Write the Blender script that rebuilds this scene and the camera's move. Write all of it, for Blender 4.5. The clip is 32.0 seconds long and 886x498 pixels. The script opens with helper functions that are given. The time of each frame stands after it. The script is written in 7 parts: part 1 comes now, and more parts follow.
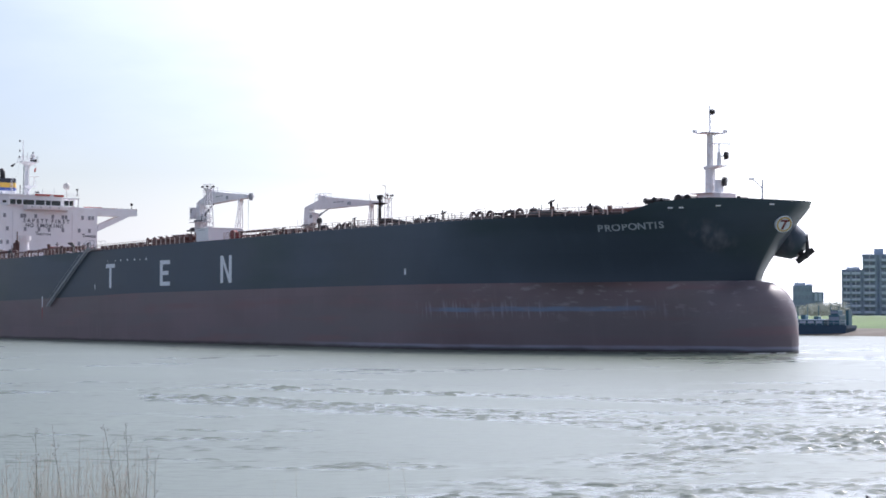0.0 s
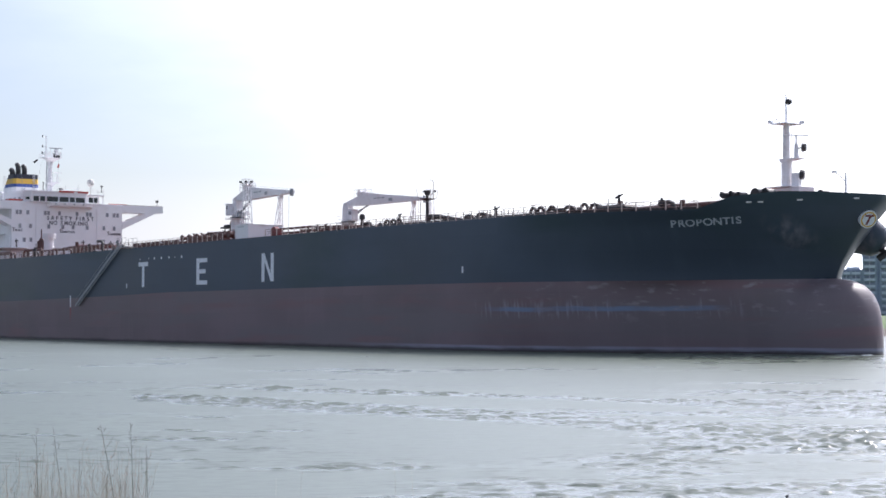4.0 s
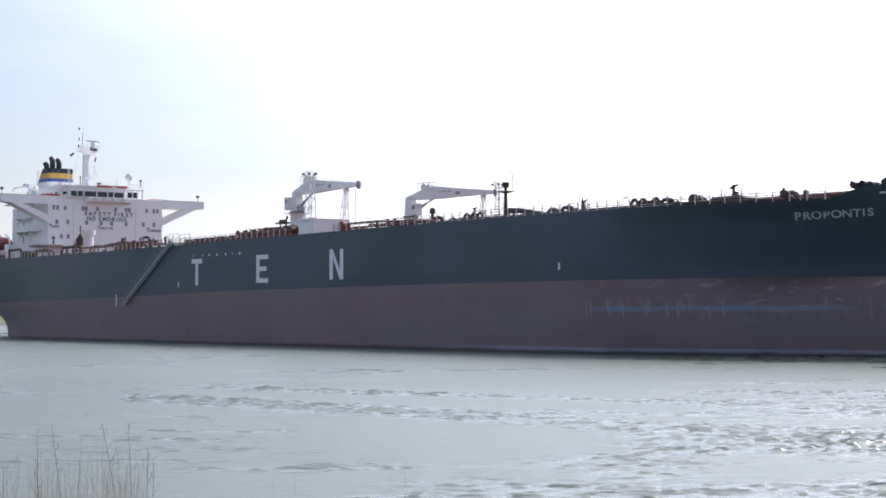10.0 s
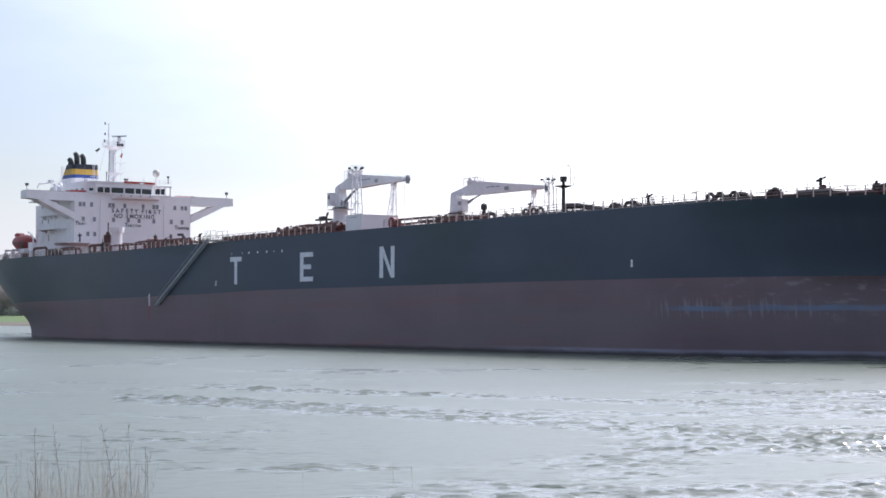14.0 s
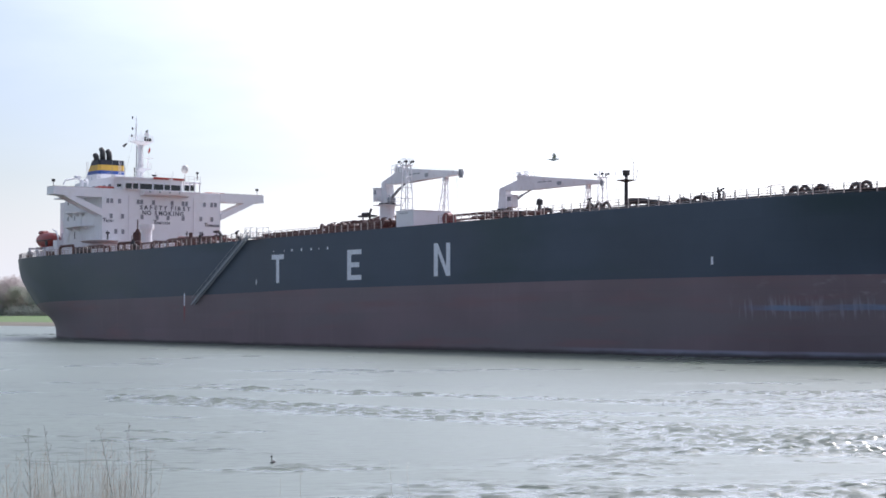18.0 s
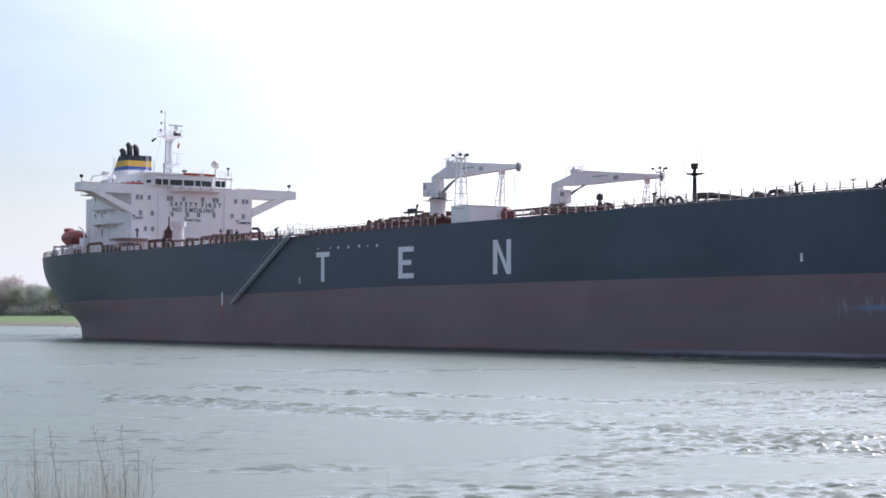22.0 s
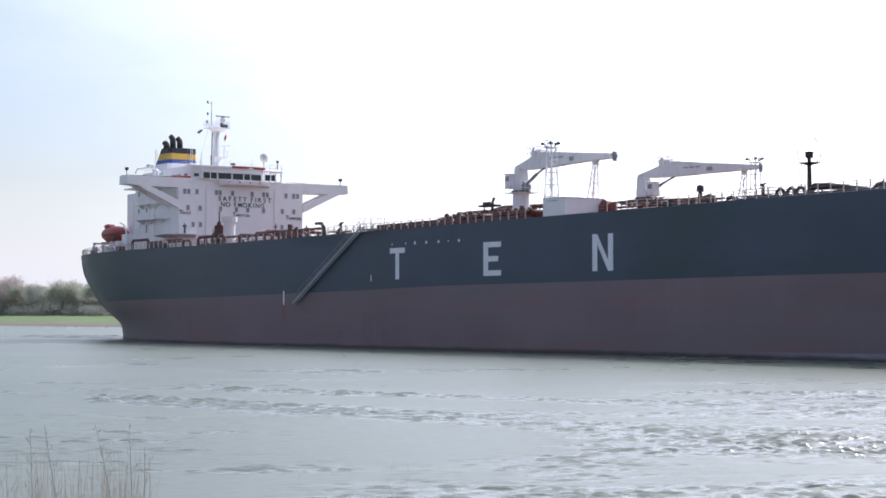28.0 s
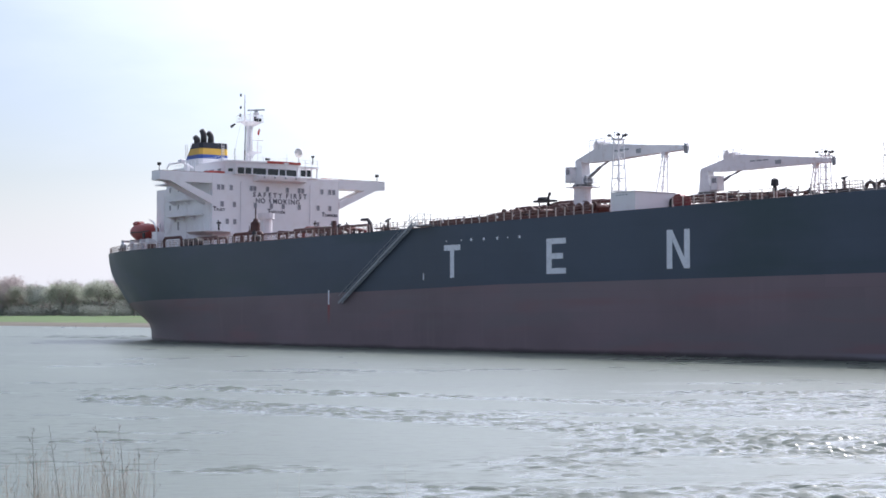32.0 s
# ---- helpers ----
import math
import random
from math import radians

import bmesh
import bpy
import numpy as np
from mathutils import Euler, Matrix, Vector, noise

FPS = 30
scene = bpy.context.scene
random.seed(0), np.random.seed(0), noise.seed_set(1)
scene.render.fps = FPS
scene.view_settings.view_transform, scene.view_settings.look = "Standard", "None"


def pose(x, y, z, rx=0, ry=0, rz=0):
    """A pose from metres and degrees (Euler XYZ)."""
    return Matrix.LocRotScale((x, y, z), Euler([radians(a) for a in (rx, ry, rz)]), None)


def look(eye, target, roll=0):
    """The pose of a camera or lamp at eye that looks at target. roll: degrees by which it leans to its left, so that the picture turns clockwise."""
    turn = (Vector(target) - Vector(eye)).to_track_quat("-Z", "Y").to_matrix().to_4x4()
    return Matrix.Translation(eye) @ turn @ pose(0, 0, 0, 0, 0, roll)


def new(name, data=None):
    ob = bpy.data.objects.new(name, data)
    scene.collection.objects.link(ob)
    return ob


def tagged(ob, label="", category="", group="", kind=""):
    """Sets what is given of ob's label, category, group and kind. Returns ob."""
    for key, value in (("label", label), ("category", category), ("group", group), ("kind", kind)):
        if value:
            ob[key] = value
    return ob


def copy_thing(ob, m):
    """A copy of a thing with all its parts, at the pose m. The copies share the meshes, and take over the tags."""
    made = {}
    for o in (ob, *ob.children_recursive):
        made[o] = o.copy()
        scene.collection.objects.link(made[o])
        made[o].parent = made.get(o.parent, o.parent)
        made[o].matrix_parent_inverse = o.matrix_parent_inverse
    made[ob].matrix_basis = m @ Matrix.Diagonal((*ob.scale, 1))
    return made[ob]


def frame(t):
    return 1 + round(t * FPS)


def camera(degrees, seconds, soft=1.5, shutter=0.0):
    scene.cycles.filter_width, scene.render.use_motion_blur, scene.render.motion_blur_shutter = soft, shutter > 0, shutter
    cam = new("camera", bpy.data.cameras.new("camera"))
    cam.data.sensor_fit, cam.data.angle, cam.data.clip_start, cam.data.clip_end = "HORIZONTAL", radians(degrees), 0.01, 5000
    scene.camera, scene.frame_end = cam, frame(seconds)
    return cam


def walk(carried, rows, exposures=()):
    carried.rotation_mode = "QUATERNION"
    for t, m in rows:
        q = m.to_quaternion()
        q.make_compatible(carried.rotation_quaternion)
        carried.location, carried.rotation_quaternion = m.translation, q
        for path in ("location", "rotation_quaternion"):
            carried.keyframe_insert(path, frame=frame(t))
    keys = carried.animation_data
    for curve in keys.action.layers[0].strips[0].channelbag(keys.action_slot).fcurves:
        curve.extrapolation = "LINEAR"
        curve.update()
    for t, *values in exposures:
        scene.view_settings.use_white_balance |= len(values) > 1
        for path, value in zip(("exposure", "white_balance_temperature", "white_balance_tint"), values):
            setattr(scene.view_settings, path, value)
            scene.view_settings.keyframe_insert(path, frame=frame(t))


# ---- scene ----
import colorsys

# camera: stands still on the near bank, 4.25 m above the river
cam = camera(28.64, 32.0, soft=1.7)
EYE = (0.0, 0.0, 4.25)
VIEW = pose(*EYE, 90 + 2.20, 0, 0)
walk(cam, [(0, VIEW), (32.0, VIEW)], exposures=[(0, 0.38, 6180, 17), (32.0, 0.38, 6180, 17)])

# ---- world and sun ----
SUN_AZ = 36.0      # degrees to the right of the view
SUN_EL = 42.0
world = bpy.data.worlds.new("sky")
scene.world = world
world.use_nodes = True
wn, wl = world.node_tree.nodes, world.node_tree.links
wn.clear()
sky = wn.new("ShaderNodeTexSky")
sky.sky_type = "NISHITA"
sky.sun_disc = False
sky.sun_elevation = radians(SUN_EL)
sky.sun_rotation = radians(SUN_AZ)
sky.air_density, sky.dust_density, sky.ozone_density = 1.0, 1.7, 2.0
tc = wn.new("ShaderNodeTexCoord")
mp = wn.new("ShaderNodeMapping")
mp.inputs["Scale"].default_value = (2.0, 2.0, 7.0)
wl.new(tc.outputs["Generated"], mp.inputs["Vector"])
cn = wn.new("ShaderNodeTexNoise")
cn.inputs["Scale"].default_value, cn.inputs["Detail"].default_value, cn.inputs["Roughness"].default_value = 1.6, 6, 0.55
wl.new(mp.outputs["Vector"], cn.inputs["Vector"])
cr = wn.new("ShaderNodeValToRGB")
cr.color_ramp.elements[0].position, cr.color_ramp.elements[1].position = 0.42, 0.78
cr.color_ramp.elements[0].color, cr.color_ramp.elements[1].color = (0.2, 0.2, 0.2, 1), (0.42, 0.42, 0.42, 1)
wl.new(cn.outputs["Fac"], cr.inputs["Fac"])
cm = wn.new("ShaderNodeMixRGB")
# thin haze all round the horizon
hz = wn.new("ShaderNodeSeparateXYZ")
wl.new(tc.outputs["Generated"], hz.inputs["Vector"])
hr_ = wn.new("ShaderNodeMapRange")
hr_.interpolation_type = "SMOOTHSTEP"
hr_.inputs["From Min"].default_value, hr_.inputs["From Max"].default_value = 0.0, 0.12
hr_.inputs["To Min"].default_value, hr_.inputs["To Max"].default_value = 0.8, 0.0
wl.new(hz.outputs["Z"], hr_.inputs["Value"])
hm = wn.new("ShaderNodeMath")
hm.operation = "MAXIMUM"
wl.new(cr.outputs["Color"], hm.inputs[0])
wl.new(hr_.outputs["Result"], hm.inputs[1])
wl.new(hm.outputs[0], cm.inputs["Fac"])
# haze and cloud scatter forwards: brighter towards the sun, duller away from it
sun_dir = (math.sin(radians(SUN_AZ)) * math.cos(radians(SUN_EL)), math.cos(radians(SUN_AZ)) * math.cos(radians(SUN_EL)), math.sin(radians(SUN_EL)))
dt = wn.new("ShaderNodeVectorMath")
dt.operation = "DOT_PRODUCT"
dt.inputs[1].default_value = sun_dir
wl.new(tc.outputs["Generated"], dt.inputs[0])
wide = wn.new("ShaderNodeMapRange")
wide.inputs["From Min"].default_value, wide.inputs["From Max"].default_value = -0.7, 0.62
wide.inputs["To Min"].default_value, wide.inputs["To Max"].default_value = 0.56, 0.72
wl.new(dt.outputs["Value"], wide.inputs["Value"])
tight = wn.new("ShaderNodeMapRange")
tight.inputs["From Min"].default_value, tight.inputs["From Max"].default_value = 0.5, 1.0
tight.inputs["To Min"].default_value, tight.inputs["To Max"].default_value = 0.0, 1.0
wl.new(dt.outputs["Value"], tight.inputs["Value"])
core = wn.new("ShaderNodeMath")
core.operation = "POWER"
core.inputs[1].default_value = 2.0
wl.new(tight.outputs["Result"], core.inputs[0])
glow = wn.new("ShaderNodeMath")
glow.operation = "MULTIPLY_ADD"
glow.inputs[1].default_value = 8.6
wl.new(core.outputs[0], glow.inputs[0])
wl.new(wide.outputs["Result"], glow.inputs[2])
veil = wn.new("ShaderNodeVectorMath")
veil.operation = "SCALE"
veil.inputs[0].default_value = (10.6, 11.0, 11.7)
wl.new(glow.outputs[0], veil.inputs["Scale"])
wl.new(veil.outputs["Vector"], cm.inputs["Color2"])
wl.new(sky.outputs["Color"], cm.inputs["Color1"])
bg = wn.new("ShaderNodeBackground")
bg.inputs["Strength"].default_value = 0.1
wl.new(cm.outputs["Color"], bg.inputs["Color"])
wo = wn.new("ShaderNodeOutputWorld")
wl.new(bg.outputs["Background"], wo.inputs["Surface"])

sun = new("sun", bpy.data.lights.new("sun", "SUN"))
sun.data.energy, sun.data.angle, sun.data.color = 2.6, radians(1.0), (1.0, 0.95, 0.87)
sa, se = radians(SUN_AZ), radians(SUN_EL)
sun.matrix_world = look((math.sin(sa) * math.cos(se) * 900, math.cos(sa) * math.cos(se) * 900, math.sin(se) * 900), (0, 0, 0))


# ---- materials ----
def material(name, color, rough=0.6, metal=0.0, vary=0.12, scale=0.6, fine=9.0, bump=0.15, spec=0.5, tint=None, tint_amount=0.0):
    """A painted or natural surface: colour that varies at two scales, grain in gloss and relief."""
    m = bpy.data.materials.new(name)
    m.use_nodes = True
    n, l = m.node_tree.nodes, m.node_tree.links
    b = n["Principled BSDF"]
    b.inputs["Roughness"].default_value = rough
    b.inputs["Metallic"].default_value = metal
    b.inputs["Specular IOR Level"].default_value = spec
    t = n.new("ShaderNodeTexCoord")
    big, small = n.new("ShaderNodeTexNoise"), n.new("ShaderNodeTexNoise")
    big.inputs["Scale"].default_value, big.inputs["Detail"].default_value = scale, 5
    small.inputs["Scale"].default_value, small.inputs["Detail"].default_value = fine, 4
    l.new(t.outputs["Object"], big.inputs["Vector"])
    l.new(t.outputs["Object"], small.inputs["Vector"])
    ramp = n.new("ShaderNodeValToRGB")
    dark = tuple(c * (1 - vary) for c in color)
    light = tuple(min(1, c * (1 + vary)) for c in color)
    ramp.color_ramp.elements[0].position, ramp.color_ramp.elements[0].color = 0.3, (*dark, 1)
    ramp.color_ramp.elements[1].position, ramp.color_ramp.elements[1].color = 0.7, (*light, 1)
    add = n.new("ShaderNodeMath")
    add.operation = "MULTIPLY_ADD"
    add.inputs[1].default_value = 0.35
    l.new(small.outputs["Fac"], add.inputs[0])
    scaled = n.new("ShaderNodeMath")
    scaled.operation = "MULTIPLY"
    scaled.inputs[1].default_value = 0.65
    l.new(big.outputs["Fac"], scaled.inputs[0])
    l.new(scaled.outputs[0], add.inputs[2])
    l.new(add.outputs[0], ramp.inputs["Fac"])
    out = ramp.outputs["Color"]
    if tint:
        mix = n.new("ShaderNodeMixRGB")
        mask = n.new("ShaderNodeTexNoise")
        mask.inputs["Scale"].default_value, mask.inputs["Detail"].default_value = scale * 2.3, 8
        l.new(t.outputs["Object"], mask.inputs["Vector"])
        mr = n.new("ShaderNodeMapRange")
        mr.inputs["From Min"].default_value, mr.inputs["From Max"].default_value = 0.55, 0.72
        mr.inputs["To Max"].default_value = tint_amount
        l.new(mask.outputs["Fac"], mr.inputs["Value"])
        l.new(mr.outputs["Result"], mix.inputs["Fac"])
        l.new(out, mix.inputs["Color1"])
        mix.inputs["Color2"].default_value = (*tint, 1)
        out = mix.outputs["Color"]
    l.new(out, b.inputs["Base Color"])
    if bump:
        bp = n.new("ShaderNodeBump")
        bp.inputs["Strength"].default_value, bp.inputs["Distance"].default_value = bump, 0.02
        l.new(small.outputs["Fac"], bp.inputs["Height"])
        l.new(bp.outputs["Normal"], b.inputs["Normal"])
    return m


def noise_node(n, l, vec, scale, detail=5, mapping=None):
    t = n.new("ShaderNodeTexNoise")
    t.inputs["Scale"].default_value, t.inputs["Detail"].default_value = scale, detail
    if mapping:
        mm = n.new("ShaderNodeMapping")
        mm.inputs["Scale"].default_value = mapping
        l.new(vec, mm.inputs["Vector"])
        vec = mm.outputs["Vector"]
    l.new(vec, t.inputs["Vector"])
    return t.outputs["Fac"]


def math_node(n, l, op, a, b=None, c=None, clamp=False):
    t = n.new("ShaderNodeMath")
    t.operation, t.use_clamp = op, clamp
    for i, v in enumerate((a, b, c)):
        if v is None:
            continue
        if isinstance(v, (int, float)):
            t.inputs[i].default_value = v
        else:
            l.new(v, t.inputs[i])
    return t.outputs[0]


def range_node(n, l, v, lo, hi, to=1.0, start=0.0):
    t = n.new("ShaderNodeMapRange")
    t.interpolation_type = "SMOOTHSTEP"
    t.inputs["From Min"].default_value, t.inputs["From Max"].default_value = lo, hi
    t.inputs["To Min"].default_value, t.inputs["To Max"].default_value = start, to
    l.new(v, t.inputs["Value"])
    return t.outputs["Result"]


def mix_node(n, l, fac, a, b):
    t = n.new("ShaderNodeMixRGB")
    l.new(fac, t.inputs["Fac"])
    for key, v in (("Color1", a), ("Color2", b)):
        if isinstance(v, tuple):
            t.inputs[key].default_value = (*v, 1)
        else:
            l.new(v, t.inputs[key])
    return t.outputs["Color"]


def hull_material(name, base, streak, rough, scrape=None, pale_patch=None):
    """Ship's side paint: plate seams, vertical run-off streaks, scuffs; scrape: a rubbed band at one height."""
    m = bpy.data.materials.new(name)
    m.use_nodes = True
    n, l = m.node_tree.nodes, m.node_tree.links
    b = n["Principled BSDF"]
    b.inputs["Specular IOR Level"].default_value = 0.3
    v = n.new("ShaderNodeTexCoord").outputs["Object"]
    sep = n.new("ShaderNodeSeparateXYZ")
    l.new(v, sep.inputs["Vector"])
    big = noise_node(n, l, v, 0.05, 4)
    runs = noise_node(n, l, v, 1.0, 5, (0.7, 0.3, 0.05))
    col = mix_node(n, l, range_node(n, l, big, 0.35, 0.7), tuple(c * 0.88 for c in base), tuple(c * 1.14 for c in base))
    col = mix_node(n, l, range_node(n, l, runs, 0.56, 0.8, 0.35), col, streak)
    # shell plates differ a little in tone, with faint weld lines
    flat = n.new("ShaderNodeCombineXYZ")
    l.new(sep.outputs["X"], flat.inputs["X"])
    l.new(sep.outputs["Z"], flat.inputs["Y"])
    plate = n.new("ShaderNodeTexBrick")
    plate.inputs["Scale"].default_value = 1.0
    plate.inputs["Brick Width"].default_value, plate.inputs["Row Height"].default_value = 9.6, 2.3
    plate.inputs["Mortar Size"].default_value, plate.inputs["Mortar Smooth"].default_value = 0.03, 0.5
    plate.inputs["Color1"].default_value, plate.inputs["Color2"].default_value = (0.97, 0.97, 0.97, 1), (1.03, 1.03, 1.03, 1)
    plate.inputs["Mortar"].default_value = (0.93, 0.93, 0.93, 1)
    l.new(flat.outputs["Vector"], plate.inputs["Vector"])
    tone = n.new("ShaderNodeMixRGB")
    tone.blend_type = "MULTIPLY"
    tone.inputs["Fac"].default_value = 1.0
    l.new(col, tone.inputs["Color1"])
    l.new(plate.outputs["Color"], tone.inputs["Color2"])
    col = tone.outputs["Color"]
    if pale_patch:
        # stretches of a greener, darker tone, most of all towards the stern
        aft = range_node(n, l, sep.outputs["X"], -20, -110, 0.16)
        mottle = math_node(n, l, "ADD", noise_node(n, l, v, 1.0, 5, (0.035, 0.035, 0.12)), aft)
        col = mix_node(n, l, range_node(n, l, mottle, 0.46, 0.66, 0.75), col, (0.044, 0.07, 0.08))
        # pale patch round one place, broken up by noise
        cx, cz, color = pale_patch
        dx = math_node(n, l, "ABSOLUTE", math_node(n, l, "SUBTRACT", sep.outputs["X"], cx))
        dz = math_node(n, l, "ABSOLUTE", math_node(n, l, "SUBTRACT", sep.outputs["Z"], cz))
        f = math_node(n, l, "MULTIPLY", range_node(n, l, dx, 2.2, 0.3), range_node(n, l, dz, 2.4, 0.4))
        f = math_node(n, l, "MULTIPLY", f, range_node(n, l, noise_node(n, l, v, 1.0, 7, (0.8, 0.8, 0.35)), 0.4, 0.68))
        col = mix_node(n, l, math_node(n, l, "MULTIPLY", f, 0.95), col, color)
    if scrape:
        x0, x1, z0, color = scrape
        # large pale smears where fenders and tugs have rubbed
        smear = noise_node(n, l, v, 1.0, 7, (0.07, 0.1, 0.28))
        col = mix_node(n, l, range_node(n, l, smear, 0.55, 0.72, 0.4), col, (0.2, 0.165, 0.175))
        # whole stretches faded to grey, others still red
        faded = noise_node(n, l, v, 1.0, 4, (0.028, 0.0, 0.16))
        col = mix_node(n, l, range_node(n, l, faded, 0.45, 0.62, 0.55), col, (0.185, 0.165, 0.175))
        worn = noise_node(n, l, v, 1.0, 5, (0.05, 0.0, 0.45))
        col = mix_node(n, l, range_node(n, l, worn, 0.52, 0.7, 0.5), col, (0.235, 0.13, 0.14))
        # a rust run under the draught mark
        run = math_node(n, l, "ABSOLUTE", math_node(n, l, "ADD", sep.outputs["X"], 29.7))
        run = math_node(n, l, "MULTIPLY", range_node(n, l, run, 0.42, 0.12), range_node(n, l, sep.outputs["Z"], 2.6, 5.4))
        col = mix_node(n, l, math_node(n, l, "MULTIPLY", run, 0.8), col, (0.3, 0.07, 0.065))
        wob = noise_node(n, l, v, 1.0, 3, (0.09, 0.0, 0.0))
        zz = math_node(n, l, "SUBTRACT", sep.outputs["Z"], z0)
        zz = math_node(n, l, "MULTIPLY_ADD", wob, 0.9, zz)
        near = math_node(n, l, "ABSOLUTE", math_node(n, l, "SUBTRACT", zz, 0.45))
        band = range_node(n, l, near, 0.4, 0.12)
        comb = noise_node(n, l, v, 1.0, 4, (2.6, 0.0, 0.25))
        comb = range_node(n, l, comb, 0.5, 0.66)
        tall = range_node(n, l, near, 1.5, 0.2)
        comb = math_node(n, l, "MULTIPLY", comb, tall)
        gate = noise_node(n, l, v, 1.0, 3, (0.13, 0.0, 0.05))
        comb = math_node(n, l, "MULTIPLY", comb, range_node(n, l, gate, 0.4, 0.52))
        reach = math_node(n, l, "MULTIPLY", range_node(n, l, sep.outputs["X"], x0 - 2, x0 + 4), range_node(n, l, sep.outputs["X"], x1 + 10, x1 + 5))
        comb = math_node(n, l, "MULTIPLY", comb, reach)
        col = mix_node(n, l, math_node(n, l, "MULTIPLY", comb, 0.65), col, (0.33, 0.32, 0.36))
        along = math_node(n, l, "MULTIPLY", range_node(n, l, sep.outputs["X"], x0, x0 + 5), range_node(n, l, sep.outputs["X"], x1, x1 - 5))
        patchy = range_node(n, l, noise_node(n, l, v, 1.0, 6, (0.22, 0.3, 1.2)), 0.36, 0.6, 1.0, 0.4)
        f = math_node(n, l, "MULTIPLY", math_node(n, l, "MULTIPLY", band, along), patchy)
        col = mix_node(n, l, math_node(n, l, "MULTIPLY", f, 0.8), col, color)
        # pale blue-grey band just above the water along the forebody
        wl_ = math_node(n, l, "MULTIPLY", math_node(n, l, "MULTIPLY", range_node(n, l, sep.outputs["Z"], 0.85, 0.65), range_node(n, l, sep.outputs["Z"], 0.15, 0.3)), range_node(n, l, sep.outputs["X"], 55, 80))
        wl_ = math_node(n, l, "MULTIPLY", wl_, range_node(n, l, noise_node(n, l, v, 1.0, 5, (0.2, 0.2, 1.5)), 0.3, 0.6, 1.0, 0.4))
        col = mix_node(n, l, math_node(n, l, "MULTIPLY", wl_, 0.8), col, (0.31, 0.32, 0.41))
        # wet dark strip along the water
        wet = math_node(n, l, "MULTIPLY_ADD", noise_node(n, l, v, 1.0, 4, (0.25, 0.25, 0.0)), 0.5, sep.outputs["Z"])
        col = mix_node(n, l, range_node(n, l, wet, 0.85, 0.45, 0.75), col, (0.035, 0.033, 0.03))
        # rubbed pale flecks on the bow
        fl = noise_node(n, l, v, 1.0, 8, (0.5, 0.5, 1.6))
        fl = math_node(n, l, "MULTIPLY", range_node(n, l, fl, 0.55, 0.72), range_node(n, l, sep.outputs["X"], 84, 108))
        fl = math_node(n, l, "MULTIPLY", fl, range_node(n, l, sep.outputs["Z"], 2.0, 8.0))
        col = mix_node(n, l, math_node(n, l, "MULTIPLY", fl, 0.8), col, (0.33, 0.3, 0.31))
    l.new(col, b.inputs["Base Color"])
    rr = range_node(n, l, big, 0.3, 0.7, rough + 0.06, rough - 0.06)
    l.new(rr, b.inputs["Roughness"])
    # plates bulge a little between frames
    plates = noise_node(n, l, v, 1.0, 2, (0.22, 0.22, 0.5))
    h = plates
    bp = n.new("ShaderNodeBump")
    bp.inputs["Strength"].default_value, bp.inputs["Distance"].default_value = 0.14, 0.05
    l.new(h, bp.inputs["Height"])
    l.new(bp.outputs["Normal"], b.inputs["Normal"])
    return m


M_TOPSIDE = hull_material("topside_paint", (0.063, 0.082, 0.113), (0.074, 0.097, 0.13), 0.45, pale_patch=(122.6, 13.2, (0.17, 0.165, 0.2)))
M_BOOT = hull_material("antifouling_red", (0.2, 0.148, 0.163), (0.25, 0.19, 0.205), 0.55, (87, 117, 5.05, (0.19, 0.26, 0.39)))
M_DECK = material("oxide_red_deck", (0.16, 0.055, 0.04), 0.75, vary=0.25)
M_PIPE = material("oxide_red_pipe", (0.11, 0.05, 0.043), 0.6, vary=0.25, tint=(0.05, 0.035, 0.03), tint_amount=0.6)
M_DARK = material("dark_steel", (0.035, 0.033, 0.034), 0.55, vary=0.25)
M_WHITE = material("white_ship_paint", (0.84, 0.825, 0.84), 0.45, vary=0.04, scale=0.25, tint=(0.6, 0.52, 0.45), tint_amount=0.15)
M_CREAM = material("pale_crane_paint", (0.83, 0.81, 0.82), 0.5, vary=0.07, scale=0.5, tint=(0.45, 0.3, 0.22), tint_amount=0.25)
M_LETTER = material("white_hull_lettering", (0.76, 0.78, 0.83), 0.55, vary=0.07, scale=1.5, tint=(0.3, 0.33, 0.36), tint_amount=0.4)
M_NAME = material("weathered_name_paint", (0.42, 0.45, 0.5), 0.6, vary=0.1, scale=1.5)
M_RAIL = material("rail_paint", (0.58, 0.5, 0.45), 0.5, vary=0.12, tint=(0.3, 0.15, 0.09), tint_amount=0.6)
M_RAILBAR = material("rusty_rail_bar", (0.3, 0.2, 0.17), 0.6, vary=0.2)
M_REDPIPE = material("dark_red_pipe", (0.2, 0.035, 0.035), 0.55, vary=0.2)
M_REDRAIL = material("red_trim_paint", (0.42, 0.05, 0.035), 0.5)
M_YELLOW = material("yellow_funnel_band", (0.62, 0.38, 0.06), 0.5)
M_BLUE = material("blue_funnel_band", (0.04, 0.09, 0.33), 0.5)
M_NAVY = material("navy_funnel_paint", (0.016, 0.02, 0.035), 0.5)
M_ORANGE = material("red_orange_boat", (0.3, 0.05, 0.04), 0.45)
M_TEXTDARK = material("dark_sign_paint", (0.09, 0.09, 0.11), 0.6)
M_GREYGLASS = material("dark_bridge_glass", (0.02, 0.025, 0.03), 0.08, vary=0.1, bump=0.0)
M_STEEL = material("grey_ladder_alloy", (0.31, 0.33, 0.35), 0.5, metal=0.2)
